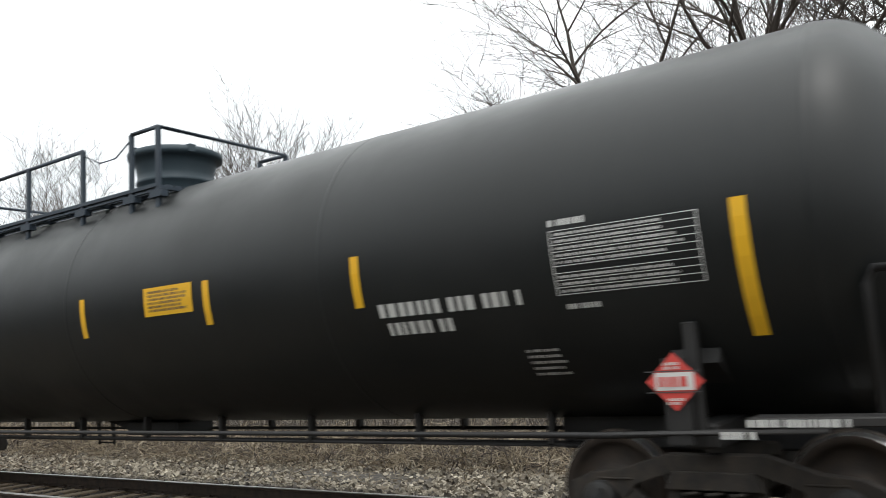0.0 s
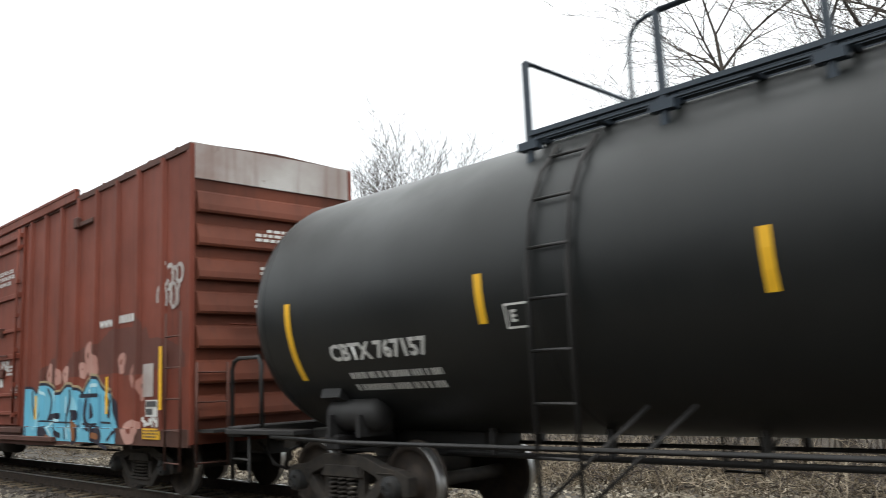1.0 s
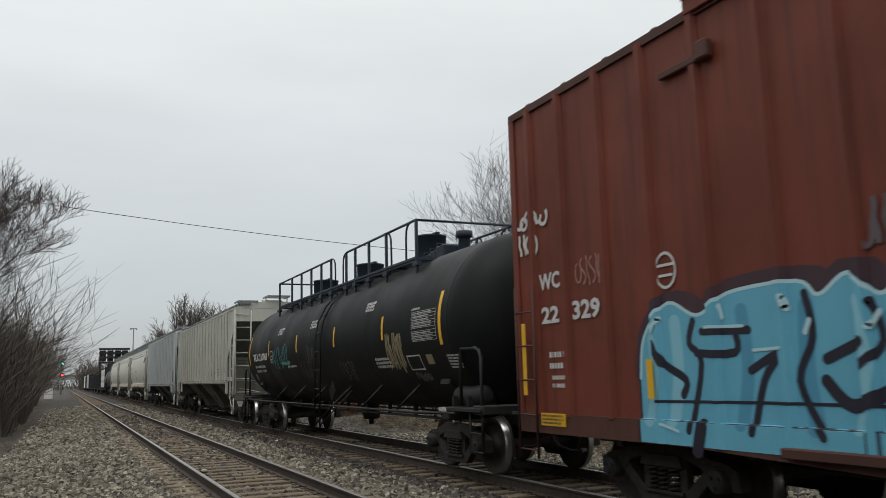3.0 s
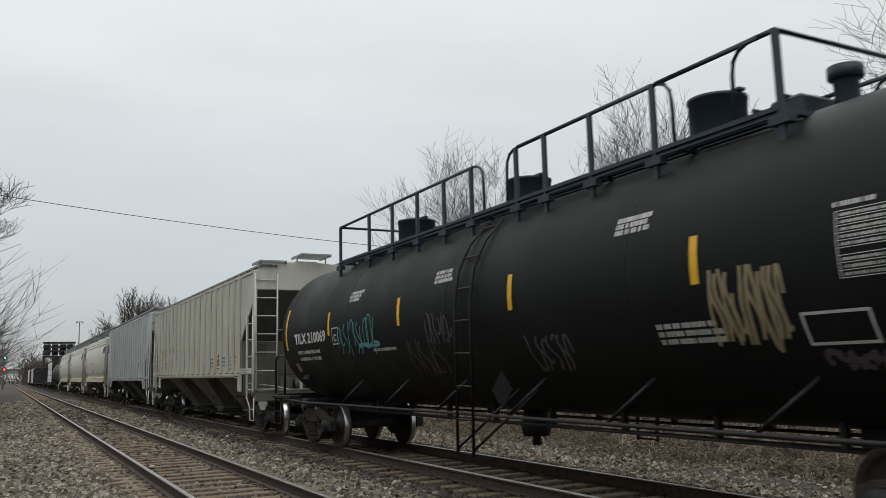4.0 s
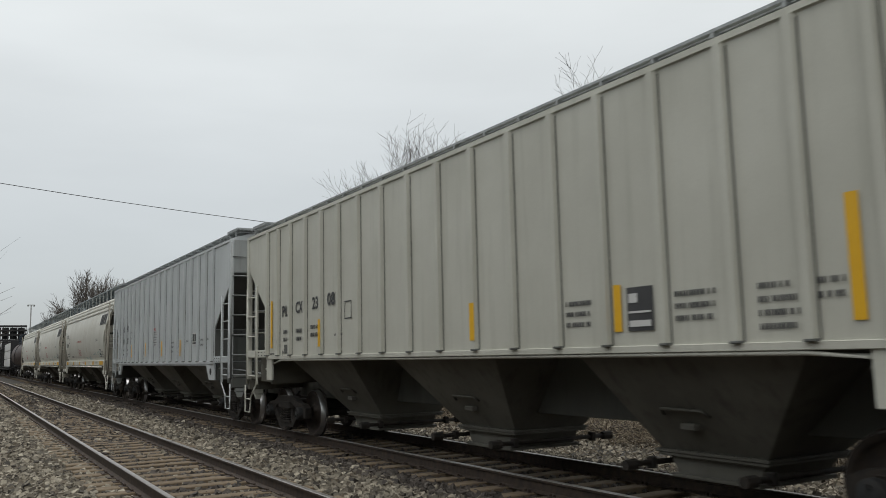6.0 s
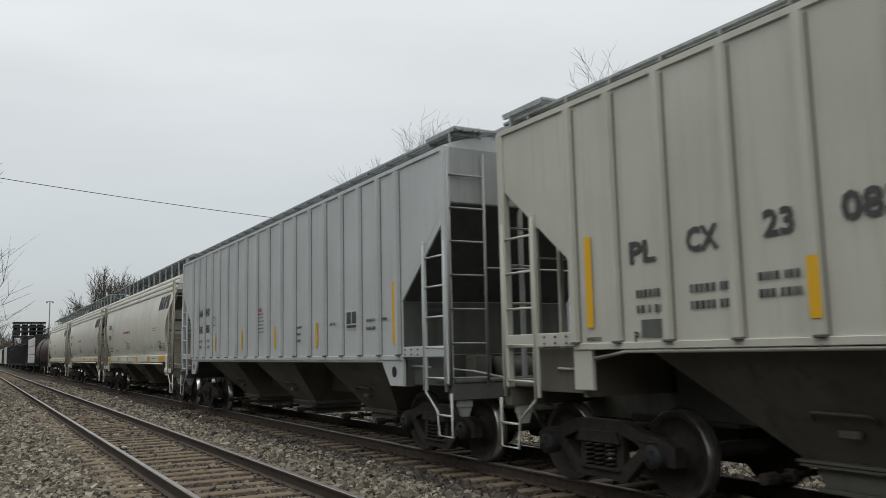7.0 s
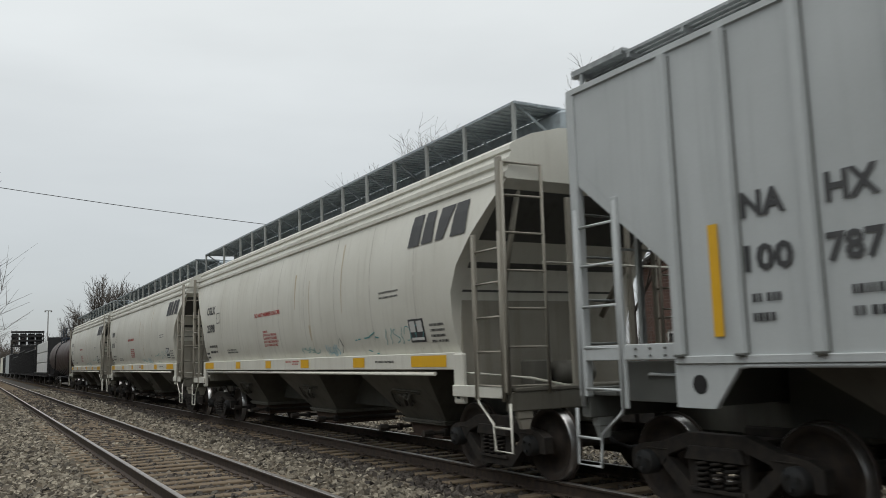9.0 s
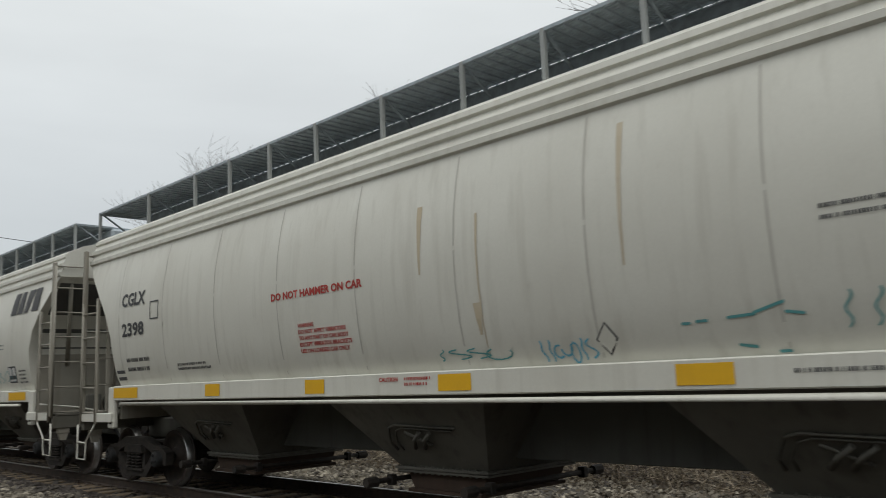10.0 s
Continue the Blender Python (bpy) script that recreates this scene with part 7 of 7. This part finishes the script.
# ---------------------------------------------------------------- trees and brush
def bars_mesh(name, segs, material, sides=3):
    """Tapered bars from rows of (start, end, start radius, end radius)."""
    a = np.array([s[0] for s in segs], float)
    b = np.array([s[1] for s in segs], float)
    ra, rb = np.array([s[2] for s in segs]), np.array([s[3] for s in segs])
    d = b - a
    d /= np.maximum(np.linalg.norm(d, axis=1), 1e-6)[:, None]
    ref = np.where(np.abs(d[:, 2:3]) < 0.9, np.array([[0, 0, 1.0]]), np.array([[1.0, 0, 0]]))
    u = np.cross(d, ref)
    u /= np.linalg.norm(u, axis=1)[:, None]
    w = np.cross(d, u)
    rings = []
    for p, r in ((a, ra), (b, rb)):
        for k in range(sides):
            t = 2 * math.pi * k / sides
            rings.append(p + r[:, None] * (math.cos(t) * u + math.sin(t) * w))
    v = np.stack(rings, 1).reshape(-1, 3)
    quad = np.array([(k, (k + 1) % sides, sides + (k + 1) % sides, sides + k) for k in range(sides)])
    f = (quad[None] + 2 * sides * np.arange(len(segs))[:, None, None]).reshape(-1, 4)
    return big_mesh(name, v, f, material, sides > 3)


def grow(seed, height, trunk_r, lean=(0, 0), fork=0.32, droop=0.0, levels=6, spread=0.75):
    """A bare tree: thick limbs and fine twigs, as two lists of bars."""
    rnd = random.Random(seed)
    limbs, twigs = [], []

    def branch(p, d, length, r, level):
        n = 4 if level < 3 else 3
        step = length / n
        for i in range(n):
            bend = 0.10 + 0.05 * level
            d = (d + Vector((rnd.uniform(-bend, bend), rnd.uniform(-bend, bend), rnd.uniform(-bend * 0.5, bend) - droop * 0.02 * level))).normalized()
            q = p + d * step
            r1 = r * (1 - 0.62 * (i + 1) / n) if level else r * (1 - 0.35 * (i + 1) / n)
            (limbs if level < 3 else twigs).append((tuple(p), tuple(q), r * (1 - 0.62 * i / n) if level else r * (1 - 0.35 * i / n), max(r1, 0.004)))
            p = q
            if level < levels and (i > 0 or level > 0):
                for _ in range(1 if rnd.random() < 0.8 else 2):
                    if level == 0 and i < n * fork:
                        continue
                    az = rnd.uniform(0, 2 * math.pi)
                    side = Vector((math.cos(az), math.sin(az), rnd.uniform(-0.1, 0.55)))
                    nd = (d * (1 - spread * 0.55) + side * spread).normalized()
                    branch(p, nd, length * rnd.uniform(0.52, 0.78), max(r1 * 0.68, 0.006), level + 1)
        if level < levels:
            branch(p, d, length * 0.6, max(r1 * 0.9, 0.006), level + 1)

    branch(Vector((0, 0, -0.3)), Vector((lean[0], lean[1], 1)).normalized(), height * 0.42, trunk_r, 0)
    return limbs, twigs


def tree(label, seed, height, trunk_r, place, stout=1.0, **kw):
    t = thing("tree", label, "tree", place, group="bare trees by the line")
    limbs, twigs = grow(seed, height, trunk_r, **kw)
    top = max(s[1][2] for s in limbs + twigs)
    k = height / top
    limbs = [(tuple(k * c for c in a), tuple(k * c for c in b), ra, rb) for a, b, ra, rb in limbs]
    twigs = [(tuple(k * c for c in a), tuple(k * c for c in b), stout * ra, stout * rb) for a, b, ra, rb in twigs]
    new_t = new("trunk", bars_mesh("trunk", limbs, BARK, 6))
    new_t.parent = t
    new_c = new("crown", bars_mesh("crown", twigs, TWIGS, 3))
    new_c.parent = t
    return t


def rounded_tree(label, seed, height, width, place):
    """A far bare tree: limbs fan out from a short trunk into a domed crown of fine twigs."""
    rnd = random.Random(seed)
    t = thing("tree", label, "tree", place, group="bare trees by the line")
    fork = Vector((0, 0, height * 0.24))
    limbs, twigs = [((0, 0, -0.3), tuple(fork), height * 0.028, height * 0.022)], []

    def arm(p, q, r, n, rise):
        pts = [p.lerp(q, i / n) + Vector((rnd.uniform(-1, 1), rnd.uniform(-1, 1), rnd.uniform(-1, 1))) * (q - p).length * 0.035 + Vector((0, 0, rise * math.sin(math.pi * i / n))) for i in range(n + 1)]
        pts[0] = p
        return pts, [r * (1 - 0.72 * i / n) for i in range(n + 1)]
    for k in range(46):
        az, el = rnd.uniform(0, 2 * math.pi), math.asin(rnd.uniform(0.02, 1.0))
        reach = rnd.uniform(0.78, 1.04)
        tip = Vector((math.cos(az) * math.cos(el) * width / 2 * reach, math.sin(az) * math.cos(el) * width / 2 * reach, height * 0.36 + math.sin(el) * height * 0.62 * reach))
        pts, rr = arm(fork, tip, height * 0.009, 6, -0.02 * height)
        limbs += [(tuple(pts[i]), tuple(pts[i + 1]), rr[i], rr[i + 1]) for i in range(6)]
        for j in range(26):
            i = rnd.randrange(2, 6)
            a = pts[i].lerp(pts[i + 1], rnd.random())
            d = ((tip - fork).normalized() + Vector((rnd.uniform(-1, 1), rnd.uniform(-1, 1), rnd.uniform(-0.6, 0.9))) * 0.75).normalized()
            b = a + d * height * rnd.uniform(0.06, 0.15)
            twigs.append((tuple(a), tuple(b), height * 0.0022, height * 0.0013))
            for _ in range(3):
                e = (d + Vector((rnd.uniform(-1, 1), rnd.uniform(-1, 1), rnd.uniform(-0.6, 0.9))) * 0.8).normalized()
                c = a.lerp(b, rnd.uniform(0.3, 1.0))
                twigs.append((tuple(c), tuple(c + e * height * rnd.uniform(0.03, 0.07)), height * 0.0014, height * 0.0008))
    new("trunk", bars_mesh("trunk", limbs, BARK, 6)).parent = t
    # crown colour includes the distance haze
    new("crown", bars_mesh("crown", twigs, HAZED_TWIGS, 3)).parent = t
    return t


def again(t, x, y, turn, size=1.0):
    c = copy_thing(t, pose(x, y, ground_height(x, y), 0, 0, turn))
    c.scale = (size, size, size)
    return c


def build_trees():
    big = tree("tall bare tree with dark spreading limbs behind the train", 5, 14.5, 0.17, (17.4, 6.2, -0.4), lean=(-0.02, 0.12), droop=0.6, levels=5, spread=0.78)
    elm = tree("tall bare elm with upswept branches beside the empty track", 33, 14.9, 0.22, (-5.7, 42.0, ground_height(-5.7, 42)), stout=1.9, spread=0.62, levels=6)
    slim = tree("slender bare tree with fine upright twigs", 8, 11.8, 0.13, (18.0, 27.4, -0.2), spread=0.6, levels=5)
    wide = tree("bare tree with a rounded crown", 21, 13.6, 0.24, (-7.6, 44.0, ground_height(-7.6, 44)), spread=0.8, levels=5)
    again(slim, 17.6, 4.9, 130, 1.2)
    again(slim, 16.4, 3.6, 40, 1.25)
    again(slim, 17.4, 0.2, 250, 1.3)
    again(slim, 18.0, 19.4, 75, 0.92)
    again(slim, 18.0, 23.6, 160, 0.95)
    dome = rounded_tree("broad bare tree with a domed crown of fine twigs", 77, 22.0, 13.5, (24.6, 190, 0))
    again(dome, 31.5, 196, 100, 0.93)
    again(dome, 19.6, 200, 210, 0.66)
    again(wide, 32.0, 150, 10, 0.8)
    again(wide, 20.0, 75, 200, 0.62)
    # along the other side of the empty track
    again(wide, -5.4, 53.0, 60, 0.85)
    again(wide, -6.0, 61.0, 20, 0.82)
    again(slim, -4.0, 86.0, 10, 0.85)
    again(wide, -5.0, 102.0, 250, 0.72)
    again(slim, -4.6, 124.0, 70, 0.8)
    again(slim, -6.5, 48.0, 110, 0.9)


def brush(name, label, n, xr, yr, hr, material, seed, thick=0.012, sway=0.35, parts=2, keep=None):
    """A tangle of thin stems, each of a few bars."""
    rng = random.Random(seed)
    segs = []
    while n > 0:
        x, y = rng.uniform(*xr), rng.uniform(*yr)
        n -= 1
        if keep and not keep(x, y):
            continue
        p = Vector((x, y, ground_height(x, y) - 0.03))
        h = rng.uniform(*hr) * (0.55 + 0.9 * abs(noise.noise((x * 0.3, y * 0.16, seed))))
        d = Vector((rng.uniform(-sway, sway), rng.uniform(-sway, sway), 1)).normalized()
        r = thick * rng.uniform(0.6, 1.5)
        for k in range(parts):
            q = p + d * h / parts
            segs.append((tuple(p), tuple(q), r * (1 - 0.8 * k / parts), r * (1 - 0.8 * (k + 1) / parts)))
            if parts > 2 and k:
                for _ in range(2):
                    e = (d + Vector((rng.uniform(-0.9, 0.9), rng.uniform(-0.9, 0.9), rng.uniform(-0.2, 0.5)))).normalized()
                    segs.append((tuple(q), tuple(q + e * h * 0.22), r * 0.5, r * 0.2))
            d = (d + Vector((rng.uniform(-sway, sway), rng.uniform(-sway, sway), rng.uniform(-sway, 0.1)))).normalized()
            p = q
    return tagged(new(name, bars_mesh(name, segs, material, 3)), label, "brush", kind="stuff")


def build_brush():
    brush("thicket", "dense brown leafless thicket beside the empty track", 7000, (-10, -2.0), (40, 150), (4.5, 9.5), BRUSHWOOD, 1, 0.028, 0.42, 4, lambda x, y: x < -2.0 - 0.014 * (y - 40) + 0.5 * noise.noise((y * 0.2, 0, 0)))
    brush("thicket", "leafless grey-brown thicket behind the train", 3400, (16.0, 25), (-6, 75), (1.4, 4.8), BRUSHWOOD, 2, 0.015, 0.45, 3)
    brush("dry_grass", "tangled straw-coloured dead grass behind the train", 7500, (12.7, 17.0), (-6, 40), (0.4, 1.1), STRAW, 3, 0.010, 1.1, 3)
    brush("bent_stalks", "pale bent stalks and brambles behind the train", 1900, (12.9, 16), (-6, 36), (0.7, 1.7), PALE_STALKS, 14, 0.013, 0.9, 5)
    brush("bramble", "dark arching brambles behind the train", 1300, (13.1, 16.5), (-6, 36), (0.7, 1.6), TWIGS, 15, 0.015, 0.9, 5)
    brush("fallen_twigs", "pale fallen twigs on the gravel edge", 1300, (11.2, 13.6), (-6, 45), (0.3, 1.0), STRAW, 4, 0.011, 3.0, 2)
    brush("dry_grass", "short dead grass and leaf litter beside the empty track", 7000, (-7.5, -1.2), (14, 70), (0.06, 0.26), LITTER, 5, 0.006, 1.2, 2)
    brush("russet_shrub", "russet shrub with dead leaves", 1500, (13.6, 16.0), (44, 51), (0.5, 1.3), RUSSET, 6, 0.02, 0.7, 3)
    # out of view; added to keep low sky light off the cars
    brush("woods", "unseen leafless woods added to block low light from the near side", 4200, (-15, -7), (-90, 42), (6.5, 11.0), BRUSHWOOD, 9, 0.09, 0.22, 2)
    brush("far_woods", "grey bare woods in the distance", 1500, (6, 60), (330, 380), (8, 14), BRUSHWOOD, 7, 0.15, 0.3, 4)
    brush("far_woods", "grey bare woods in the distance", 1300, (-160, 160), (480, 520), (6, 10), BRUSHWOOD, 8, 0.2, 0.3, 4)


# ---------------------------------------------------------------- line-side things and distance
def build_signal():
    y, x = 170, -0.45
    m, n, l, b = nodes_of("green_signal_light")
    b.inputs["Base Color"].default_value = (0.05, 0.5, 0.4, 1)
    b.inputs["Emission Color"].default_value, b.inputs["Emission Strength"].default_value = (0.15, 1.0, 0.75, 1), 5.0
    m2, n, l, b = nodes_of("red_signal_light")
    b.inputs["Base Color"].default_value = (0.5, 0.02, 0.02, 1)
    b.inputs["Emission Color"].default_value, b.inputs["Emission Strength"].default_value = (1.0, 0.06, 0.05, 1), 5.0
    sig = thing("railway_signal", "tall railway signal showing green above red", "railway signal", (x, y, ground_height(x, y)))
    part("mast", Shape().tube([(0, 0, 0), (0, 0, 9.2)], [0.11, 0.07], 8).box(-0.3, 0.3, -0.3, 0.3, 0, 0.3, 0.03), CONCRETE, sig)
    for z, mat in ((6.1, m), (4.0, m2)):
        head = part("signal_head", Shape().lathe([(-0.30, 0.0), (-0.30, 0.42), (-0.26, 0.42), (-0.26, 0.0)], 20, "y", (0.1, 0, z)).box(0.0, 0.2, -0.28, 0.1, z - 0.2, z + 0.2, 0.02), FRAME_BLACK, sig)
        part("lens", Shape().lathe([(-0.36, 0.0), (-0.345, 0.15), (-0.30, 0.22)], 16, "y", (0.1, 0, z)), mat, head, "lit signal lens")
        part("hood", Shape().lathe([(-0.30, 0.25), (-0.62, 0.25), (-0.62, 0.235), (-0.30, 0.235)], 16, "y", (0.1, 0, z)), FRAME_BLACK, head)
    part("ladder", Shape().tube([(-0.15, 0.2, 0), (-0.15, 0.2, 6)], 0.025, 5).tube([(0.15, 0.2, 0), (0.15, 0.2, 6)], 0.025, 5), CONCRETE, sig)
    cab = thing("relay_cabinet", "small white relay cabinet beside the signal", "cabinet", (-2.4, 164, ground_height(-2.4, 164)))
    part("body", Shape().box(-0.7, 0.7, -0.5, 0.5, 0, 1.9, 0.03), WHITE, cab)
    part("roof", Shape().box(-0.78, 0.78, -0.58, 0.58, 1.9, 1.98, 0.02), CONCRETE, cab)


def build_far_structures():
    fr = thing("steel_gantry", "dark open steel gantry beside the line, far off", "gantry", (11.6, 230, 0))
    for x in (-3.4, 3.4):
        for y in (-1, 1):
            part("leg", Shape().box(x - 0.2, x + 0.2, y - 0.2, y + 0.2, -0.3, 7.3, 0.03), FRAME_BLACK, fr)
    for z in (7.3, 8.6, 9.7, 10.75):
        part("beam", Shape().box(-3.7, 3.7, -1.2, 1.2, z - 0.24, z + 0.2, 0.03), FRAME_BLACK, fr)
    for k in range(8):
        x = -3.5 + k
        part("upright", Shape().box(x - 0.08, x + 0.08, -1.15, -1.0, 7.3, 10.8), FRAME_BLACK, fr)
    for k in range(4):
        part("panel", Shape().box(-3.4 + 1.75 * k, -1.9 + 1.75 * k, 0.9, 1.0, 7.6, 10.4), FRAME_BLACK, fr)
    part("cabin", Shape().box(-1.6, 1.6, -1, 1, 5.2, 7.0, 0.05), FRAME_BLACK, fr)
    pole = thing("floodlight_pole", "tall thin floodlight pole with a short crossarm", "lamp pole", (14.0, 200, 0))
    part("pole", Shape().tube([(0, 0, -0.3), (0, 0, 14.2)], [0.2, 0.11], 8), CONCRETE, pole)
    part("crossarm", Shape().box(-0.75, 0.75, -0.08, 0.08, 14.1, 14.25, 0.02), CONCRETE, pole)
    for x in (-0.6, 0.6):
        part("lamp_head", Shape().box(x - 0.16, x + 0.16, -0.25, 0.1, 13.85, 14.15, 0.03), CONCRETE, pole)
    br = thing("road_overpass", "low dark road overpass across the tracks, far off", "bridge", (10, 430, 0))
    part("deck", Shape().box(-90, 110, -4, 4, 4.4, 5.9, 0.05), CONCRETE, br)
    for x in (-90, -40, -18, 14, 40, 110):
        part("pier", Shape().box(x - 1.0, x + 1.0, -3.5, 3.5, -0.6, 4.4, 0.05), CONCRETE, br)
    for y in (-3.9, 3.9):
        part("parapet", Shape().box(-90, 110, y - 0.1, y + 0.1, 5.9, 6.8), CONCRETE, br)
    wire = []
    for k in range(41):
        x = -14 + 46 * k / 40
        wire.append((x, 47.0, 10.93 - 0.104 * x + 0.0014 * x * x))
    line = thing("overhead_wire", "thin dark overhead wire across the tracks", "wire")
    part("wire", Shape().tube(wire, 0.018, 5), FRAME_BLACK, line)
    for x in (-14, 32):
        z = 10.93 - 0.104 * x + 0.0014 * x * x
        p = thing("utility_pole", "brown wooden utility pole", "utility pole", (x, 47.15, ground_height(x, 47)))
        part("pole", Shape().tube([(0, 0, -0.3), (0, 0, z + 0.8)], [0.15, 0.1], 8), BARK, p)
        part("crossarm", Shape().box(-0.06, 0.06, -0.9, 0.9, z + 0.2, z + 0.32, 0.01), BARK, p)


def build_house():
    """Red-brick house behind the trees, glimpsed between the cars."""
    x0, x1, y0, y1, zb, zt = 27.0, 35.0, 17.5, 28.5, -0.2, 5.4
    house = thing("brick_house", "red brick house with a dark gabled roof behind bare trees", "house", (x0, y0, zb))
    lx, ly, h = x1 - x0, y1 - y0, zt - zb
    part("wall", Shape().box(0, lx, 0, ly, 0, h).prism([(0, h), (ly / 2, h + 2.4), (ly, h)], 0.02, lx - 0.02), MORTAR, house)
    v, f = [], []
    cube = [(0, 1, 3, 2), (4, 6, 7, 5), (0, 4, 5, 1), (2, 3, 7, 6), (0, 2, 6, 4), (1, 5, 7, 3)]

    def brick(a, b):
        k = len(v)
        v.extend([(x, y, z) for x in (a[0], b[0]) for y in (a[1], b[1]) for z in (a[2], b[2])])
        f.extend([tuple(k + i for i in q) for q in cube])
    rows = int((h + 2.3) / 0.15)
    wins = [(8.6, 9.6, 1.2, 2.6)]
    for r in range(rows):
        z = r * 0.15
        cut = 0.0 if z < h else (z - h) / 2.4 * ly / 2 + 0.1
        y = cut + (0.0 if r % 2 else -0.15)
        while y < ly - cut:
            a, b = max(y, cut), min(y + 0.285, ly - cut)
            if b - a > 0.05 and not any(w[0] < b and w[1] > a and w[2] < z + 0.14 and w[3] > z for w in wins):
                brick((-0.012, a, z), (0.02, b, z + 0.135))
            y += 0.30
    tagged(new("bricks", big_mesh("bricks", v, f, BRICK)), kind="stuff").parent = house
    for side in (0, 1):
        s = Shape()
        a = (-0.4, -0.45 if side == 0 else ly + 0.45, h - 0.25)
        for k in range(12):
            t0, t1 = k / 12, (k + 1) / 12
            ya, yb = a[1] + (ly / 2 - a[1]) * t0, a[1] + (ly / 2 - a[1]) * t1
            za, zb_ = a[2] + 2.7 * t0, a[2] + 2.7 * t1
            s.prism([(ya, za + 0.03), (yb, zb_), (yb, zb_ + 0.10), (ya, za + 0.16)], -0.4, lx + 0.4)
        part("roof", s, SHINGLE, house)
    part("chimney", Shape().box(3.5, 4.3, ly / 2 + 1.2, ly / 2 + 2.0, h + 1.0, h + 3.2, 0.02), BRICK, house)
    glass, n, l, b = nodes_of("dark_window_glass")
    b.inputs["Base Color"].default_value, b.inputs["Roughness"].default_value = (0.02, 0.025, 0.03, 1), 0.06
    for w in wins:
        win = part("window", Shape().box(-0.02, 0.01, w[0], w[1], w[2], w[3]), glass, house, "dark window with a white frame")
        part("frame", Shape().box(-0.05, -0.018, w[0], w[0] + 0.08, w[2], w[3]).box(-0.05, -0.018, w[1] - 0.08, w[1], w[2], w[3]).box(-0.05, -0.018, w[0], w[1], w[3] - 0.08, w[3]).box(-0.05, -0.018, w[0], w[1], (w[2] + w[3]) / 2 - 0.03, (w[2] + w[3]) / 2 + 0.03), WHITE, win)
        part("sill", Shape().box(-0.1, 0.0, w[0] - 0.06, w[1] + 0.06, w[2] - 0.1, w[2], 0.01), CONCRETE, win)


build_trees()
build_brush()
build_signal()
build_far_structures()
build_house()


# ---------------------------------------------------------------- everything that moves
def motions():
    ts = [0.5 * k for k in range(21)]
    for car, y in CARS:
        walk(car, [(t, pose(XC, y - travel(t), 0)) for t in ts])
    fine = [2 * k / 30 for k in range(151)]
    for ws, y in WHEELSETS:
        walk(ws, [(t, pose(0, y, 0.452, math.degrees(travel(t) / 0.452))) for t in fine])


motions()
